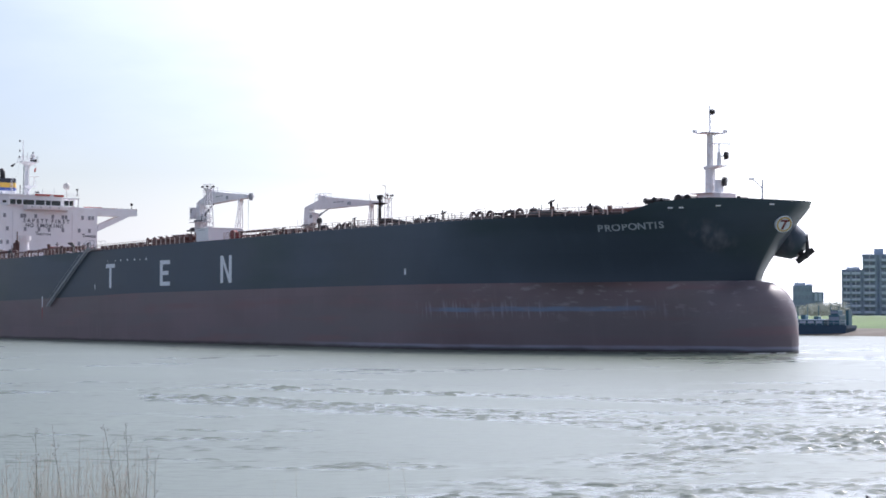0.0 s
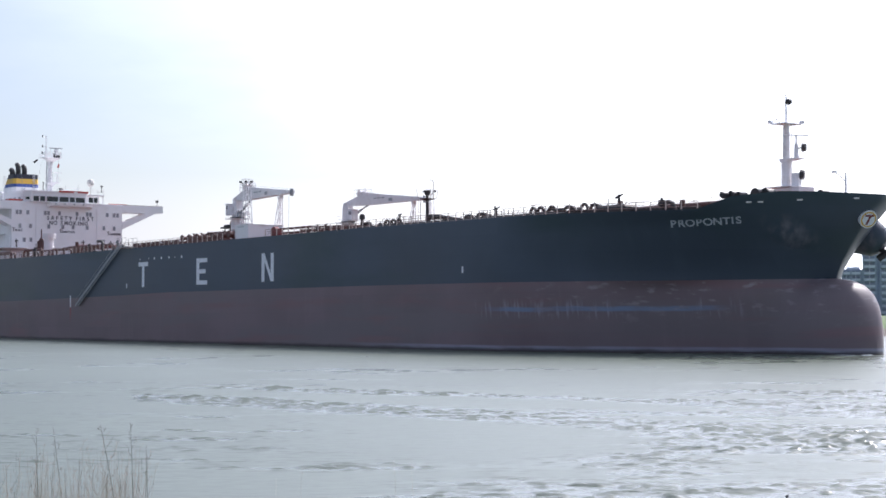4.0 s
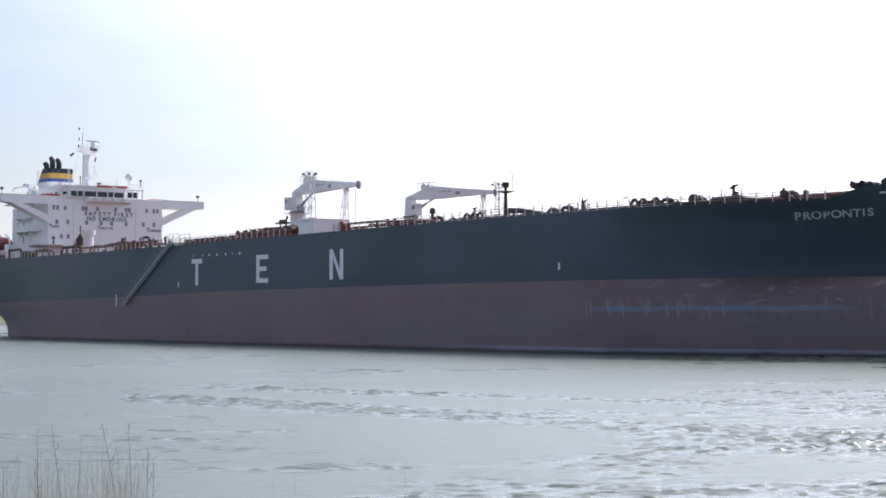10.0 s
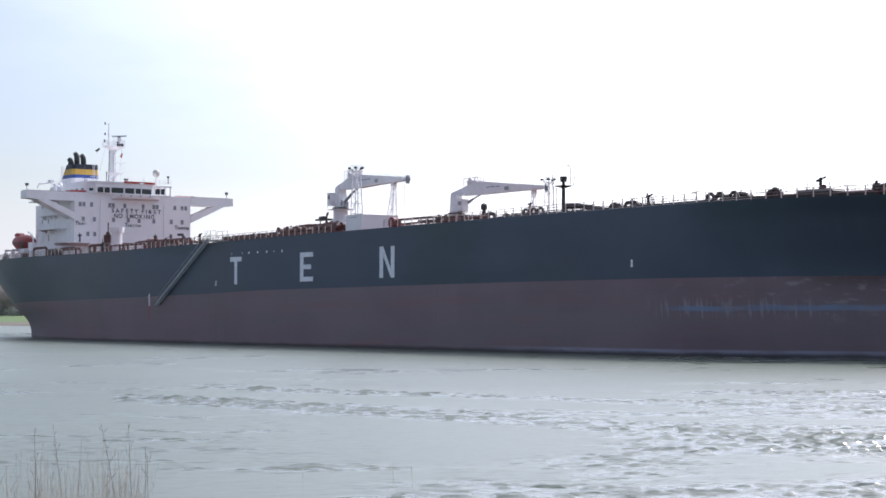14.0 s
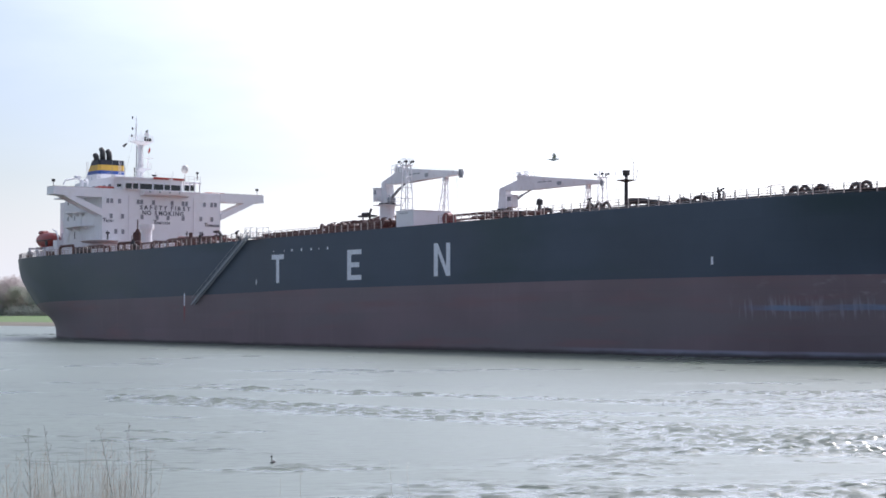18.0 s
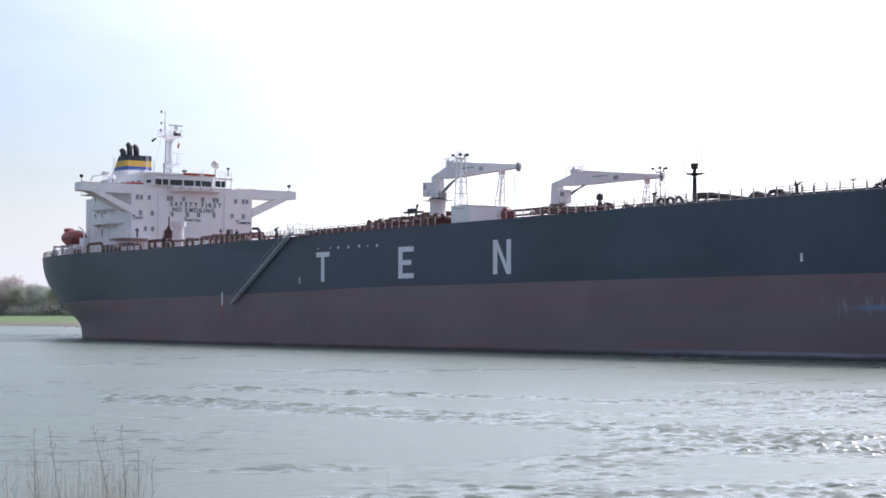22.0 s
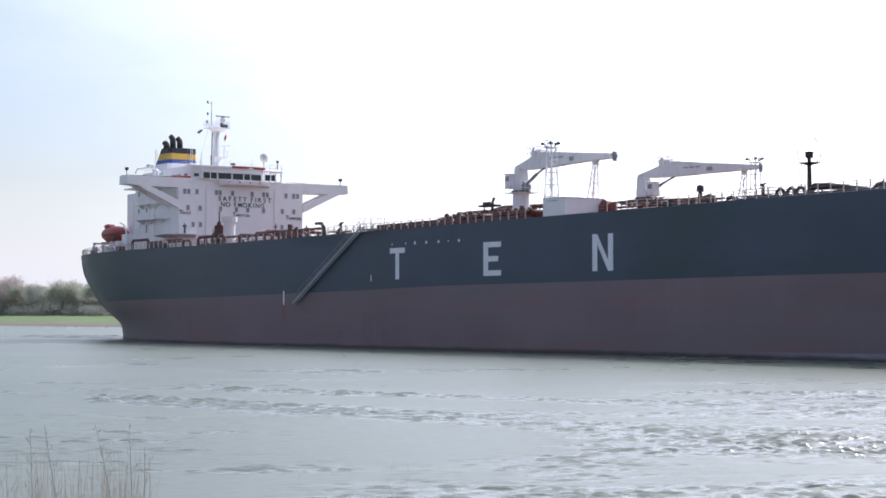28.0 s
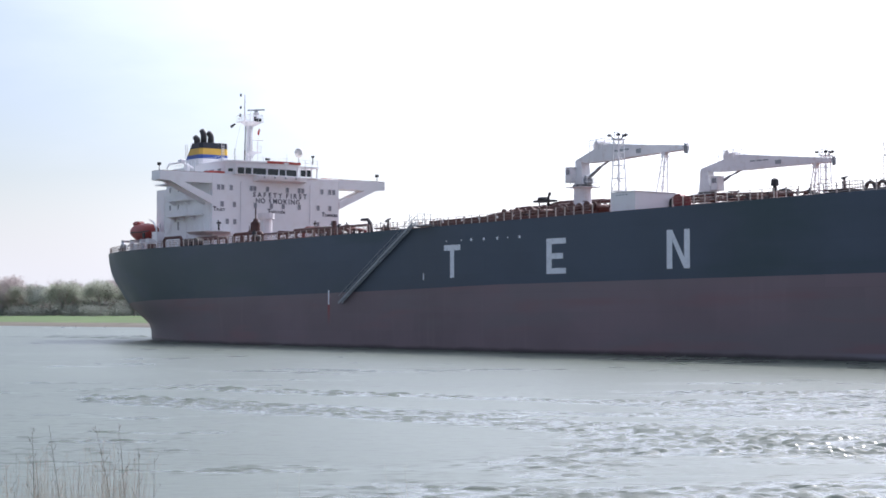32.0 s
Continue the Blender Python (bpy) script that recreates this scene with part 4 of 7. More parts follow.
rod(b, (FX + 0.9, -11.4, 18.0), (FX + 0.9, -11.4, 19.3), 0.16, seg=8)
slab(b, FX + 0.65, FX + 1.15, -11.7, -11.1, 19.1, 19.4, 0.05)
rod(b, (FX + 0.9, -11.4, 19.3), (FX + 0.9, -11.5, 19.7), 0.09, seg=6)
part("searchlight", b, M_DARK, low_gal, "dark searchlight on a pedestal")
# slab added to cast a recess's shade under the wing; doorway, small landing behind
b = bmesh.new()
slab(b, -88.4, FX - 2.95, -15.2, -HW, 26.35, 26.55, 0.03)
slab(b, -88.4, -88.15, -15.2, -HW, 25.0, 26.35)
part("recess_shade_slab", b, M_WHITE, house, "white slab added behind the bridge wing to shade a recess")
b = bmesh.new()
slab(b, -95.0, -90.4, -15.3, -HW, 25.95, 26.15, 0.03)
rail_run(b, [(-94.9, -HW, 26.15), (-94.9, -15.2, 26.15), (-90.5, -15.2, 26.15)])
part("aft_landing", b, M_WHITE, house, "small white landing with rails")
side_door = bmesh.new()
slab(side_door, -0.42, 0.42, -0.06, 0.0, 0.0, 1.9, 0.03)
sd = part("steel_door", side_door, M_CREAM, house, "pale steel side door")
sd.matrix_basis = Matrix.Translation((-86.6, -HW, 23.55))
for x, z in ((-91.9, 20.9), (-84.0, 18.05), (-95.6, 18.0), (-90.0, 15.1)):
    share("steel_door", sd.data, Matrix.Translation((x, -HW, z)), house)
b = bmesh.new()
for k in range(9):
    slab(b, -96.8 + 0.42 * k, -96.4 + 0.42 * k, -HW - 0.85, -HW - 0.1, 18.2 + 0.29 * k, 18.25 + 0.29 * k)
rod(b, (-96.9, -HW - 0.85, 19.1), (-93.0, -HW - 0.85, 21.75), 0.03, seg=4)
part("side_stair", b, M_WHITE, house, "white outside stair between galleries")
# overflow pipes and cable runs down the walls
for x in (-97.6, -89.4, -81.6):
    b = bmesh.new()
    rod(b, (x, -HW - 0.06, 15.0), (x, -HW - 0.06, 25.6), 0.07, seg=6)
    part("drain_pipe", b, M_WHITE, house)
for y in (-6.9, 6.4):
    b = bmesh.new()
    rod(b, (FX + 0.07, y, 15.0), (FX + 0.07, y, 26.2), 0.06, seg=6)
    part("drain_pipe", b, M_WHITE, house)

# monkey island: rails, radar mast, domes
bm = bmesh.new()
for x, y in [(-81.6, -8.6 + i * 1.35) for i in range(10)] + [(-84 - i * 1.5, -9) for i in range(5)] + [(-84 - i * 1.5, 3.8) for i in range(5)]:
    rod(bm, (x, y, 29.45), (x, y, 30.5), 0.025, seg=4)
for h in (30.0, 30.5):
    rod(bm, (-81.6, -8.6, h), (-81.6, 3.55, h), 0.025, seg=4)
    rod(bm, (-90, -9, h), (-84, -9, h), 0.025, seg=4)
    rod(bm, (-90, 3.8, h), (-84, 3.8, h), 0.025, seg=4)
part("roof_rail", bm, M_WHITE, house)

bm = bmesh.new()
rod(bm, (-90.5, 0.15, 29.6), (-90.5, 0.15, 35.6), 0.62, 0.42, 12)
rod(bm, (-90.5, 0.15, 35.6), (-90.5, 0.25, 36.6), 0.42, 0.7, 12)
rod(bm, (-90.5, 0.25, 36.6), (-90.5, 0.3, 37.25), 0.7, 1.8, 12)
radar = part("radar_mast", bm, M_CREAM, ship, "pale radar mast with a flared top")
bm = bmesh.new()
slab(bm, -91.9, -89.1, -1.55, 2.15, 37.25, 37.38)
rail_run(bm, [(-89.15, -1.5, 37.38), (-89.15, 2.1, 37.38), (-91.85, 2.1, 37.38), (-91.85, -1.5, 37.38), (-89.15, -1.5, 37.38)], 1.05, 0.95, 0.035)
part("mast_platform", bm, M_CREAM, radar)
bm = bmesh.new()
rod(bm, (-90.5, -0.75, 37.3), (-90.5, -0.75, 40.2), 0.14, 0.1, 6)
rod(bm, (-90.5, -0.75, 40.2), (-90.5, -0.7, 42.1), 0.08, 0.05, 6)
for z, y in ((41.75, -1.5), (39.85, -1.5), (38.55, -1.6), (40.7, -0.35)):
    rod(bm, (-90.5, -0.75, z - 0.1), (-90.5, y, z), 0.045, seg=5)
part("mast_pole", bm, M_CREAM, radar)
for z, y in ((41.85, -1.5), (39.75, -1.5), (38.4, -1.6)):
    bm = bmesh.new()
    rod(bm, (-90.5, y, z - 0.25), (-90.5, y, z + 0.18), 0.15, 0.12, 8)
    rod(bm, (-90.5, y, z + 0.18), (-90.5, y, z + 0.26), 0.19, 0.05, 8)
    part("navigation_lamp", bm, M_DARK, radar, "dark navigation lamp")
for y_, h_ in ((-1.35, 38.9), (-0.2, 39.5), (0.35, 38.7), (2.0, 38.8)):
    bm = bmesh.new()
    rod(bm, (-89.4, y_, 37.3), (-89.4, y_, h_), 0.05, 0.03, 5)
    part("whip_aerial", bm, M_CREAM, radar)
bm = bmesh.new()
rod(bm, (-90.2, 1.35, 37.35), (-90.2, 1.35, 38.6), 0.3, 0.2, 8)
slab(bm, -90.6, -89.8, 1.0, 1.7, 38.6, 39.1, 0.08)
part("scanner_pedestal", bm, M_CREAM, radar)
bm = bmesh.new()
slab(bm, -1.55, 1.55, -0.13, 0.13, -0.1, 0.14, 0.05)
slab(bm, -0.25, 0.25, -0.2, 0.2, -0.28, -0.08, 0.03)
scanner = part("radar_scanner", bm, M_STEEL, radar, "turning radar scanner bar")
bm = bmesh.new()
slab(bm, -90.0, -89.3, 1.2, 1.9, 37.4, 38.0, 0.1)
rod(bm, (-89.6, 0.75, 37.4), (-89.6, 0.75, 38.2), 0.2, 0.24, 8)
part("mast_lamp", bm, M_DARK, radar, "dark signal lamps on the mast platform")
# lower bracket with a small scanner, ladder and cable trunk
bm = bmesh.new()
prism(bm, [(0.4, 31.2), (0.9, 31.85), (2.1, 32.1), (2.1, 32.25), (-0.6, 32.25), (-0.6, 31.9)], "x", -91.0, -89.6)
rail_run(bm, [(-89.65, -0.5, 32.25), (-89.65, 2.05, 32.25), (-90.95, 2.05, 32.25)], 1.0, 0.9, 0.03)
part("lower_platform", bm, M_CREAM, radar)
bm = bmesh.new()
rod(bm, (-90.2, 1.65, 32.25), (-90.2, 1.65, 34.1), 0.1, seg=6)
rod(bm, (-90.3, 0.8, 34.25), (-90.1, 2.7, 34.3), 0.09, seg=6)
part("lower_radar", bm, M_CREAM, radar, "small radar scanner on a stalk")
bm = bmesh.new()
for s in (-0.2, 0.2):
    rod(bm, (-89.72, 0.15 + s, 29.7), (-89.85, 0.15 + s, 37.2), 0.035, seg=4)
for k in range(22):
    rod(bm, (-89.75, -0.05, 30 + k * 0.33), (-89.75, 0.35, 30 + k * 0.33), 0.025, seg=4)
part("mast_ladder", bm, M_STEEL, radar)
bm = bmesh.new()
rod(bm, (-90.9, -0.5, 29.7), (-90.8, -0.4, 36.6), 0.12, seg=6)
part("cable_trunk", bm, M_STEEL, radar)
bm = bmesh.new()
for y0, y1 in ((-3.3, -1.4), (1.75, 2.05)):
    rod(bm, (-90.5, y0, 29.7), (-90.5, y1, 37.3), 0.012, seg=3)
part("halyard", bm, M_DARK, radar)
bm = bmesh.new()
prism(bm, [(0.0, 0.0), (0.9, 0.55), (1.15, 0.4), (0.35, -0.35)], "x", -90.5, -90.47)
bmesh.ops.translate(bm, verts=bm.verts, vec=(0, -3.6, 36.4))
part("signal_flag", bm, M_DARK, radar, "small dark flag on a halyard")
bm = bmesh.new()
prism(bm, [(0.0, 0.0), (0.35, 0.9), (0.6, 0.7), (0.35, -0.2)], "x", -90.5, -90.47)
bmesh.ops.translate(bm, verts=bm.verts, vec=(0, 1.7, 35.4))
part("signal_flag", bm, M_REDRAIL, radar, "small red flag on a halyard")
# stays, whips and lockers on the wheelhouse roof
for x, y, z, h in ((-83.2, -6.6, 29.65, 2.3), (-84.6, -8.4, 29.65, 3.1), (-83.0, 3.2, 29.65, 1.7), (-86.5, -4.9, 29.65, 2.7), (-97.5, -6.6, 28.6, 2.2), (-95.8, 6.0, 28.6, 3.6)):
    bm = bmesh.new()
    rod(bm, (x, y, z), (x, y, z + h), 0.05, 0.025, 5)
    part("whip_aerial", bm, M_STEEL, house)
for x, y, sx, sy, sz in ((-88.5, -6.8, 1.6, 1.2, 0.9), (-87.0, 1.2, 1.2, 1.4, 0.75), (-95.0, -4.6, 2.0, 1.6, 1.0)):
    bm = bmesh.new()
    slab(bm, x, x + sx, y, y + sy, 28.5, 29.65 + sz, 0.06)
    part("roof_locker", bm, M_WHITE, house, "white locker on the bridge roof")
bm = bmesh.new()
rod(bm, (-86, 7.3, 29.7), (-86, 7.3, 31.6), 0.1, seg=6)
ball(bm, (-86, 7.3, 32.1), 0.72, 1, 1, 1.15, 14)
part("satellite_dome", bm, M_DOME, ship, "white satellite dome on a pole", smooth=True)
for p, h, r in (((-82.4, -0.9, 29.7), 0.75, 0.4), ((-84.0, 8.9, 30.0), 1.5, 0.25), ((-86, -3.2, 29.7), 2.2, 0.12)):
    bm = bmesh.new()
    rod(bm, p, (p[0], p[1], p[2] + h), 0.09, seg=6)
    rod(bm, (p[0], p[1], p[2] + h - 0.3), (p[0], p[1], p[2] + h), r, r * 1.2, 10)
    part("deck_lamp", bm, M_DARK, ship, "dark compass and lamp stand on the roof")
# open annex: posts and rails round a glazed lookout
bm = bmesh.new()
slab(bm, -85.0, -80.6, 4.2, 7.8, 27.2, 27.45, 0.03)
slab(bm, -85.0, -80.5, 4.15, 7.95, 29.0, 29.25, 0.03)
annex = part("bridge_annex", bm, M_WHITE, house, "white open lookout beside the wheelhouse")
for x, y in ((-80.75, 4.4), (-80.75, 5.6), (-80.75, 6.6), (-80.75, 7.7), (-84.8, 7.7), (-82.8, 7.7)):
    b = bmesh.new()
    slab(b, x - 0.09, x + 0.09, y - 0.09, y + 0.09, 27.45, 29.0)
    part("annex_post", b, M_WHITE, annex)
for y0, y1 in ((4.5, 5.5), (5.7, 6.5)):
    b = bmesh.new()
    slab(b, -80.8, -80.76, y0, y1, 27.6, 28.7)
    part("annex_window", b, M_GREYGLASS, annex)
b = bmesh.new()
for y in (4.3, 5.4, 6.6, 7.8):
    rod(b, (-80.7, y, 29.25), (-80.7, y, 30.3), 0.04, seg=5)
for h in (29.8, 30.3):
    rod(b, (-80.7, 4.3, h), (-80.7, 7.8, h), 0.035, seg=4)
part("annex_rail", b, M_WHITE, annex)

# ---- funnel ----
funnel = tagged(empty("funnel", None, ship), "navy funnel with gold and blue bands")


def funnel_ring(b, z0, z1):
    """One band of the casing, upright in front and raked behind."""
    def ring(z):
        aft = -109.0 + (z - 31.0) * 0.75
        c = 2.95 - (z - 31.0) * 0.04
        return [(x, y, z) for x, y in ((aft, -c + 0.5), (aft + 0.6, -c), (-103.0, -c), (-102.4, -c + 0.5), (-102.4, c - 0.5), (-103.0, c), (aft + 0.6, c), (aft, c - 0.5))]
    r0, r1 = [b.verts.new(p) for p in ring(z0)], [b.verts.new(p) for p in ring(z1)]
    b.faces.new(list(reversed(r0)))
    b.faces.new(r1)
    for i in range(8):
        j = (i + 1) % 8
        b.faces.new((r0[i], r0[j], r1[j], r1[i]))


for nm, z0, z1, mt in (("funnel_base", 26.0, 31.9, M_WHITE), ("blue_band", 31.9, 32.6, M_BLUE), ("gold_band", 32.6, 33.7, M_YELLOW), ("funnel_top", 33.7, 34.7, M_NAVY)):
    b = bmesh.new()
    funnel_ring(b, z0, z1)
    part(nm, b, mt, funnel)
for y, h in ((-2.4, 0.75), (-1.1, 1.95), (0.3, 1.65)):
    b = bmesh.new()
    x = -104.5
    tube(b, [(x, y, 34.5), (x, y, 34.9 + h * 0.55), (x - 0.05, y - 0.02, 34.75 + h * 0.85), (x - 0.22, y - 0.08, 34.8 + h), (x - 0.48, y - 0.16, 35.05 + h)], [0.56, 0.56, 0.55, 0.52, 0.5], 12)
    part("exhaust_pipe", b, M_DARK, funnel, "black curved exhaust pipe", smooth=True)
for x, y, zt in ((-107.4, -3.0, 34.6), (-102.2, 1.5, 34.9)):
    b = bmesh.new()
    for s in (-0.18, 0.18):
        rod(b, (x, y + s, 28.6), (x, y + s, zt), 0.045, seg=4)
    for k in range(int((zt - 29) / 0.4)):
        rod(b, (x, y - 0.18, 29 + 0.4 * k), (x, y + 0.18, 29 + 0.4 * k), 0.03, seg=4)
    part("funnel_ladder", b, M_WHITE, funnel, "white ladder up the funnel")
b = bmesh.new()
slab(b, -110.2, -100.6, -4.2, 4.2, 30.2, 30.35)
rail_run(b, [(-110.1, -4.1, 30.35), (-100.7, -4.1, 30.35), (-100.7, 4.1, 30.35)], 1.05, 1.3, 0.035)
part("funnel_platform", b, M_WHITE, funnel)
b = bmesh.new()
tube(b, [(-100.2, -6.3, 28.6), (-100.2, -6.3, 30.0), (-100.6, -6.3, 30.4), (-101.2, -6.3, 30.4)], 0.28, 8)
rod(b, (-99.4, -3.6, 28.6), (-99.4, -3.6, 30.1), 0.35, 0.35, 10)
rod(b, (-99.4, -3.6, 30.1), (-99.4, -3.6, 30.5), 0.55, 0.45, 10)
part("casing_vent", b, M_WHITE, funnel, "white vent cowls beside the funnel")
bm = bmesh.new()
slab(bm, -98.5, -90, -8.5, 8.5, 27.35, 28.6, 0.05)
slab(bm, -110, -97, -7.5, 7.5, 15.0, 26.4, 0.06)
slab(bm, -110.0, -98.5, -4.5, 4.5, 26.4, 30.2, 0.05)
part("engine_casing", bm, M_WHITE, ship, "white engine casing behind the bridge")

# stern: lifeboat, davit, small house
b = bmesh.new()
tube(b, [(-113.0, -10.5, 19.35), (-112.2, -10.5, 19.1), (-110.6, -10.5, 18.95), (-107.0, -10.5, 18.9), (-105.2, -10.5, 18.95), (-104.2, -10.5, 19.1)], [0.35, 1.05, 1.5, 1.5, 1.15, 0.4], 16)
boat = part("lifeboat", b, M_ORANGE, ship, "enclosed red-orange lifeboat on the stern", smooth=True)
b = bmesh.new()
slab(b, -111.9, -109.8, -11.3, -9.7, 20.05, 20.85, 0.3)
part("boat_canopy", b, M_ORANGE, boat)
b = bmesh.new()
tube(b, [(-111.4, -11.8, 18.95), (-110.5, -12.05, 18.85), (-107.0, -12.05, 18.8), (-104.6, -11.6, 18.95)], 0.09, 6)
part("boat_fender", b, M_DARK, boat)
b = bmesh.new()
slab(b, -105.1, -104.3, -12.7, -12.4, 17.7, 18.6, 0.05)
part("boat_box", b, M_DARK, boat, "black box beside the boat")
b = bmesh.new()
for x in (-113.2, -109.6, -106.0, -103.6):
    slab(b, x - 0.22, x + 0.22, -12.6, -12.2, 15.0, 17.5)
    slab(b, x - 0.22, x + 0.22, -12.6, -8.8, 17.2, 17.55)
    rod(b, (x, -8.9, 15.0), (x, -8.8, 20.4), 0.16, seg=6)
for x0, x1 in ((-113.2, -109.6), (-109.6, -106.0), (-106.0, -103.6)):
    rod(b, (x0, -12.4, 15.1), (x1, -12.4, 17.3), 0.09, seg=5)
    rod(b, (x0, -12.4, 17.3), (x1, -12.4, 15.1), 0.09, seg=5)
part("boat_cradle", b, M_WHITE, ship, "white lifeboat cradle of posts and braces")
b = bmesh.new()
tube(b, [(-104.2, -10.4, 17.4), (-104.2, -10.4, 19.4), (-105.4, -10.3, 20.5), (-107.0, -10.3, 21.0)], [0.2, 0.18, 0.15, 0.12], 7)
part("boat_davit", b, M_WHITE, ship, "white curved boat davit")
b = bmesh.new()
slab(b, -114.5, -107.0, -8.5, 8.5, 14.9, 17.8, 0.05)
slab(b, -101.5, -99.6, -12.6, -11.2, 14.9, 18.6, 0.05)
part("poop_house", b, M_WHITE, ship, "white low house on the poop deck")
b = bmesh.new()
rod(b, (-112.4, -13.0, 16.0), (-112.4, -12.5, 16.0), 0.85, seg=16)
rod(b, (-112.4, -13.1, 16.0), (-112.4, -12.4, 16.0), 0.3, seg=10)
part("rope_reel", b, M_STEEL, ship, "grey rope reel on the poop")
for x, y in ((-117.5, -10.5), (-116.0, -11.5), (-113.5, -12.8), (-118.5, -8.5), (-111.5, -13.4)):
    b = bmesh.new()
    rod(b, (x, y, 15.0), (x, y, 15.9), 0.3, 0.26, 8)
    rod(b, (x, y, 15.9), (x, y, 16.05), 0.42, seg=8)
    part("bollard", b, M_DARK, ship)


# ---- hose cranes ----
def deck_crane(px, py, tx, ty, cab_side):
    """Pedestal crane whose jib reaches from (px, py) to its tip at (tx, ty)."""
    crane = tagged(empty("hose_crane", None, ship), "pale pedestal crane with a tapered box jib")
    d = Vector((tx - px, ty - py, 0))
    L = d.length
    turn = Matrix.Translation((px, py, 0)) @ Matrix.Rotation(math.atan2(d.y, d.x), 4, "Z")

    def put(name, b, mat, label="", smooth=False, parent=crane):
        bmesh.ops.transform(b, matrix=turn, verts=b.verts)
        return part(name, b, mat, parent, label, smooth)
    b = bmesh.new()
    rod(b, (0, 0, 15.2), (0, 0, 17.4), 1.25, 1.25, 20)
    rod(b, (0, 0, 17.4), (0, 0, 17.55), 1.25, 1.12, 20)
    rod(b, (0, 0, 17.55), (0, 0, 19.6), 1.1, 1.04, 20)
    put("crane_pedestal", b, M_CREAM, "pale round crane column")
    b = bmesh.new()
    rod(b, (0, 0, 19.6), (0, 0, 19.85), 1.2, seg=20)
    put("slewing_ring", b, M_DARK, "dark slewing ring")
    b = bmesh.new()
    prism(b, [(-0.9, 19.85), (0.95, 19.85), (0.55, 22.7), (-0.65, 22.7)], "y", -0.6, 0.6)
    slab(b, -0.7, 0.6, -0.5, 0.5, 22.65, 22.95, 0.08)
    put("crane_housing", b, M_CREAM)
    b = bmesh.new()
    rod(b, (1.0, -0.3, 20.5), (1.0, 0.3, 20.5), 0.42, seg=12)
    slab(b, 0.7, 1.5, -0.5, 0.5, 19.9, 20.6, 0.06)
    put("ram_bearing", b, M_STEEL, "grey bearing at the foot of the ram")
    b = bmesh.new()
    cx = 2.2 if cab_side < 0 else -1.1
    zc = 20.15 if cab_side > 0 else 19.9
    slab(b, cx - 0.6, cx + 0.6, -1.4, 0.0, zc, zc + 1.75, 0.12)
    slab(b, cx - 0.66, cx + 0.66, -1.46, 0.06, zc + 1.75, zc + 1.85, 0.03)
    cab_ = put("crane_cab", b, M_CREAM, "boxy operator cabin")
    b = bmesh.new()
    slab(b, cx - 0.3, cx + 0.4, -1.43, -1.39, zc + 0.95, zc + 1.55)
    put("cab_window", b, M_ROOMGLASS, parent=cab_)
    b = bmesh.new()
    rail_run(b, [(-1.5, -1.4, 19.62), (1.6, -1.4, 19.62), (1.6, 1.4, 19.62), (-1.5, 1.4, 19.62)], 1.05, 1.0, 0.03)
    slab(b, -1.55, 1.65, -1.45, 1.45, 19.52, 19.6)
    put("crane_gallery", b, M_CREAM)
    if cab_side < 0:
        b = bmesh.new()
        slab(b, -2.2, 5.0, -2.4, 2.4, 18.9, 19.1, 0.04)
        for xx, yy in ((-2.0, -2.2), (4.8, -2.2), (4.8, 2.2), (-2.0, 2.2)):
            rod(b, (xx, yy, 15.3), (xx, yy, 18.9), 0.09, seg=5)
        put("service_platform", b, M_PIPE, "red-brown service platform round the column")
    # jib: bent root, deep middle, thin tip
    b = bmesh.new()
    prof_top = [(-0.65, 22.75), (-0.1, 23.0), (2.2, 23.6), (4.3, 24.25), (6.3, 24.25), (L * 0.55, 23.75), (L - 0.6, 22.95)]
    prof_bot = [(L - 0.6, 22.45), (L * 0.55, 22.4), (6.2, 22.3), (1.5, 22.35), (0.6, 22.55)]
    prism(b, prof_top + prof_bot, "y", -0.5, 0.5)
    jib = put("jib", b, M_CREAM, "long tapered box jib")
    b = bmesh.new()
    slab(b, L - 0.62, L - 0.44, -0.3, 0.3, 22.05, 23.2, 0.07)
    slab(b, L - 0.44, L - 0.3, -0.16, 0.16, 22.3, 22.95, 0.05)
    put("jib_end_plate", b, M_STEEL, "grey end plate at the jib's tip", parent=jib)
    b = bmesh.new()
    slab(b, L * 0.56, L * 0.56 + 0.9, -0.57, -0.55, 22.7, 23.2)
    put("jib_plate", b, M_STEEL, parent=jib)
    b = bmesh.new()
    rod(b, (1.1, 0, 20.5), (3.6, 0, 21.7), 0.2, seg=8)
    rod(b, (3.6, 0, 21.7), (5.8, 0, 22.5), 0.13, seg=8)
    put("luffing_cylinder", b, M_STEEL, "grey hydraulic ram")
    b = bmesh.new()
    for y in (-0.6, 0.6):
        tube(b, [(2.3, y, 23.6), (2.3, y, 24.9), (5.4, y, 25.0), (5.4, y, 24.2)], 0.05, 5)
        rod(b, (2.3, y, 24.3), (5.4, y, 24.55), 0.04, seg=4)
        for xx in (3.1, 3.9, 4.7):
            rod(b, (xx, y, 23.8), (xx, y, 24.95), 0.04, seg=4)
    slab(b, 2.9, 4.9, -0.45, 0.45, 23.9, 24.6, 0.1)
    rod(b, (3.5, -0.5, 24.55), (3.5, 0.5, 24.55), 0.35, seg=12)
    put("jib_guard", b, M_CREAM, parent=jib)
    b = bmesh.new()
    rod(b, (5.0, 0.0, 24.55), (L - 0.6, 0.0, 23.1), 0.02, seg=3)
    for k in range(5):
        xx = 7.5 + k * (L - 9) / 5
        rod(b, (xx, 0, 23.4), (xx, 0, 24.5 - 0.07 * xx), 0.04, seg=4)
    put("jib_rope", b, M_STEEL, parent=jib)
    b = bmesh.new()
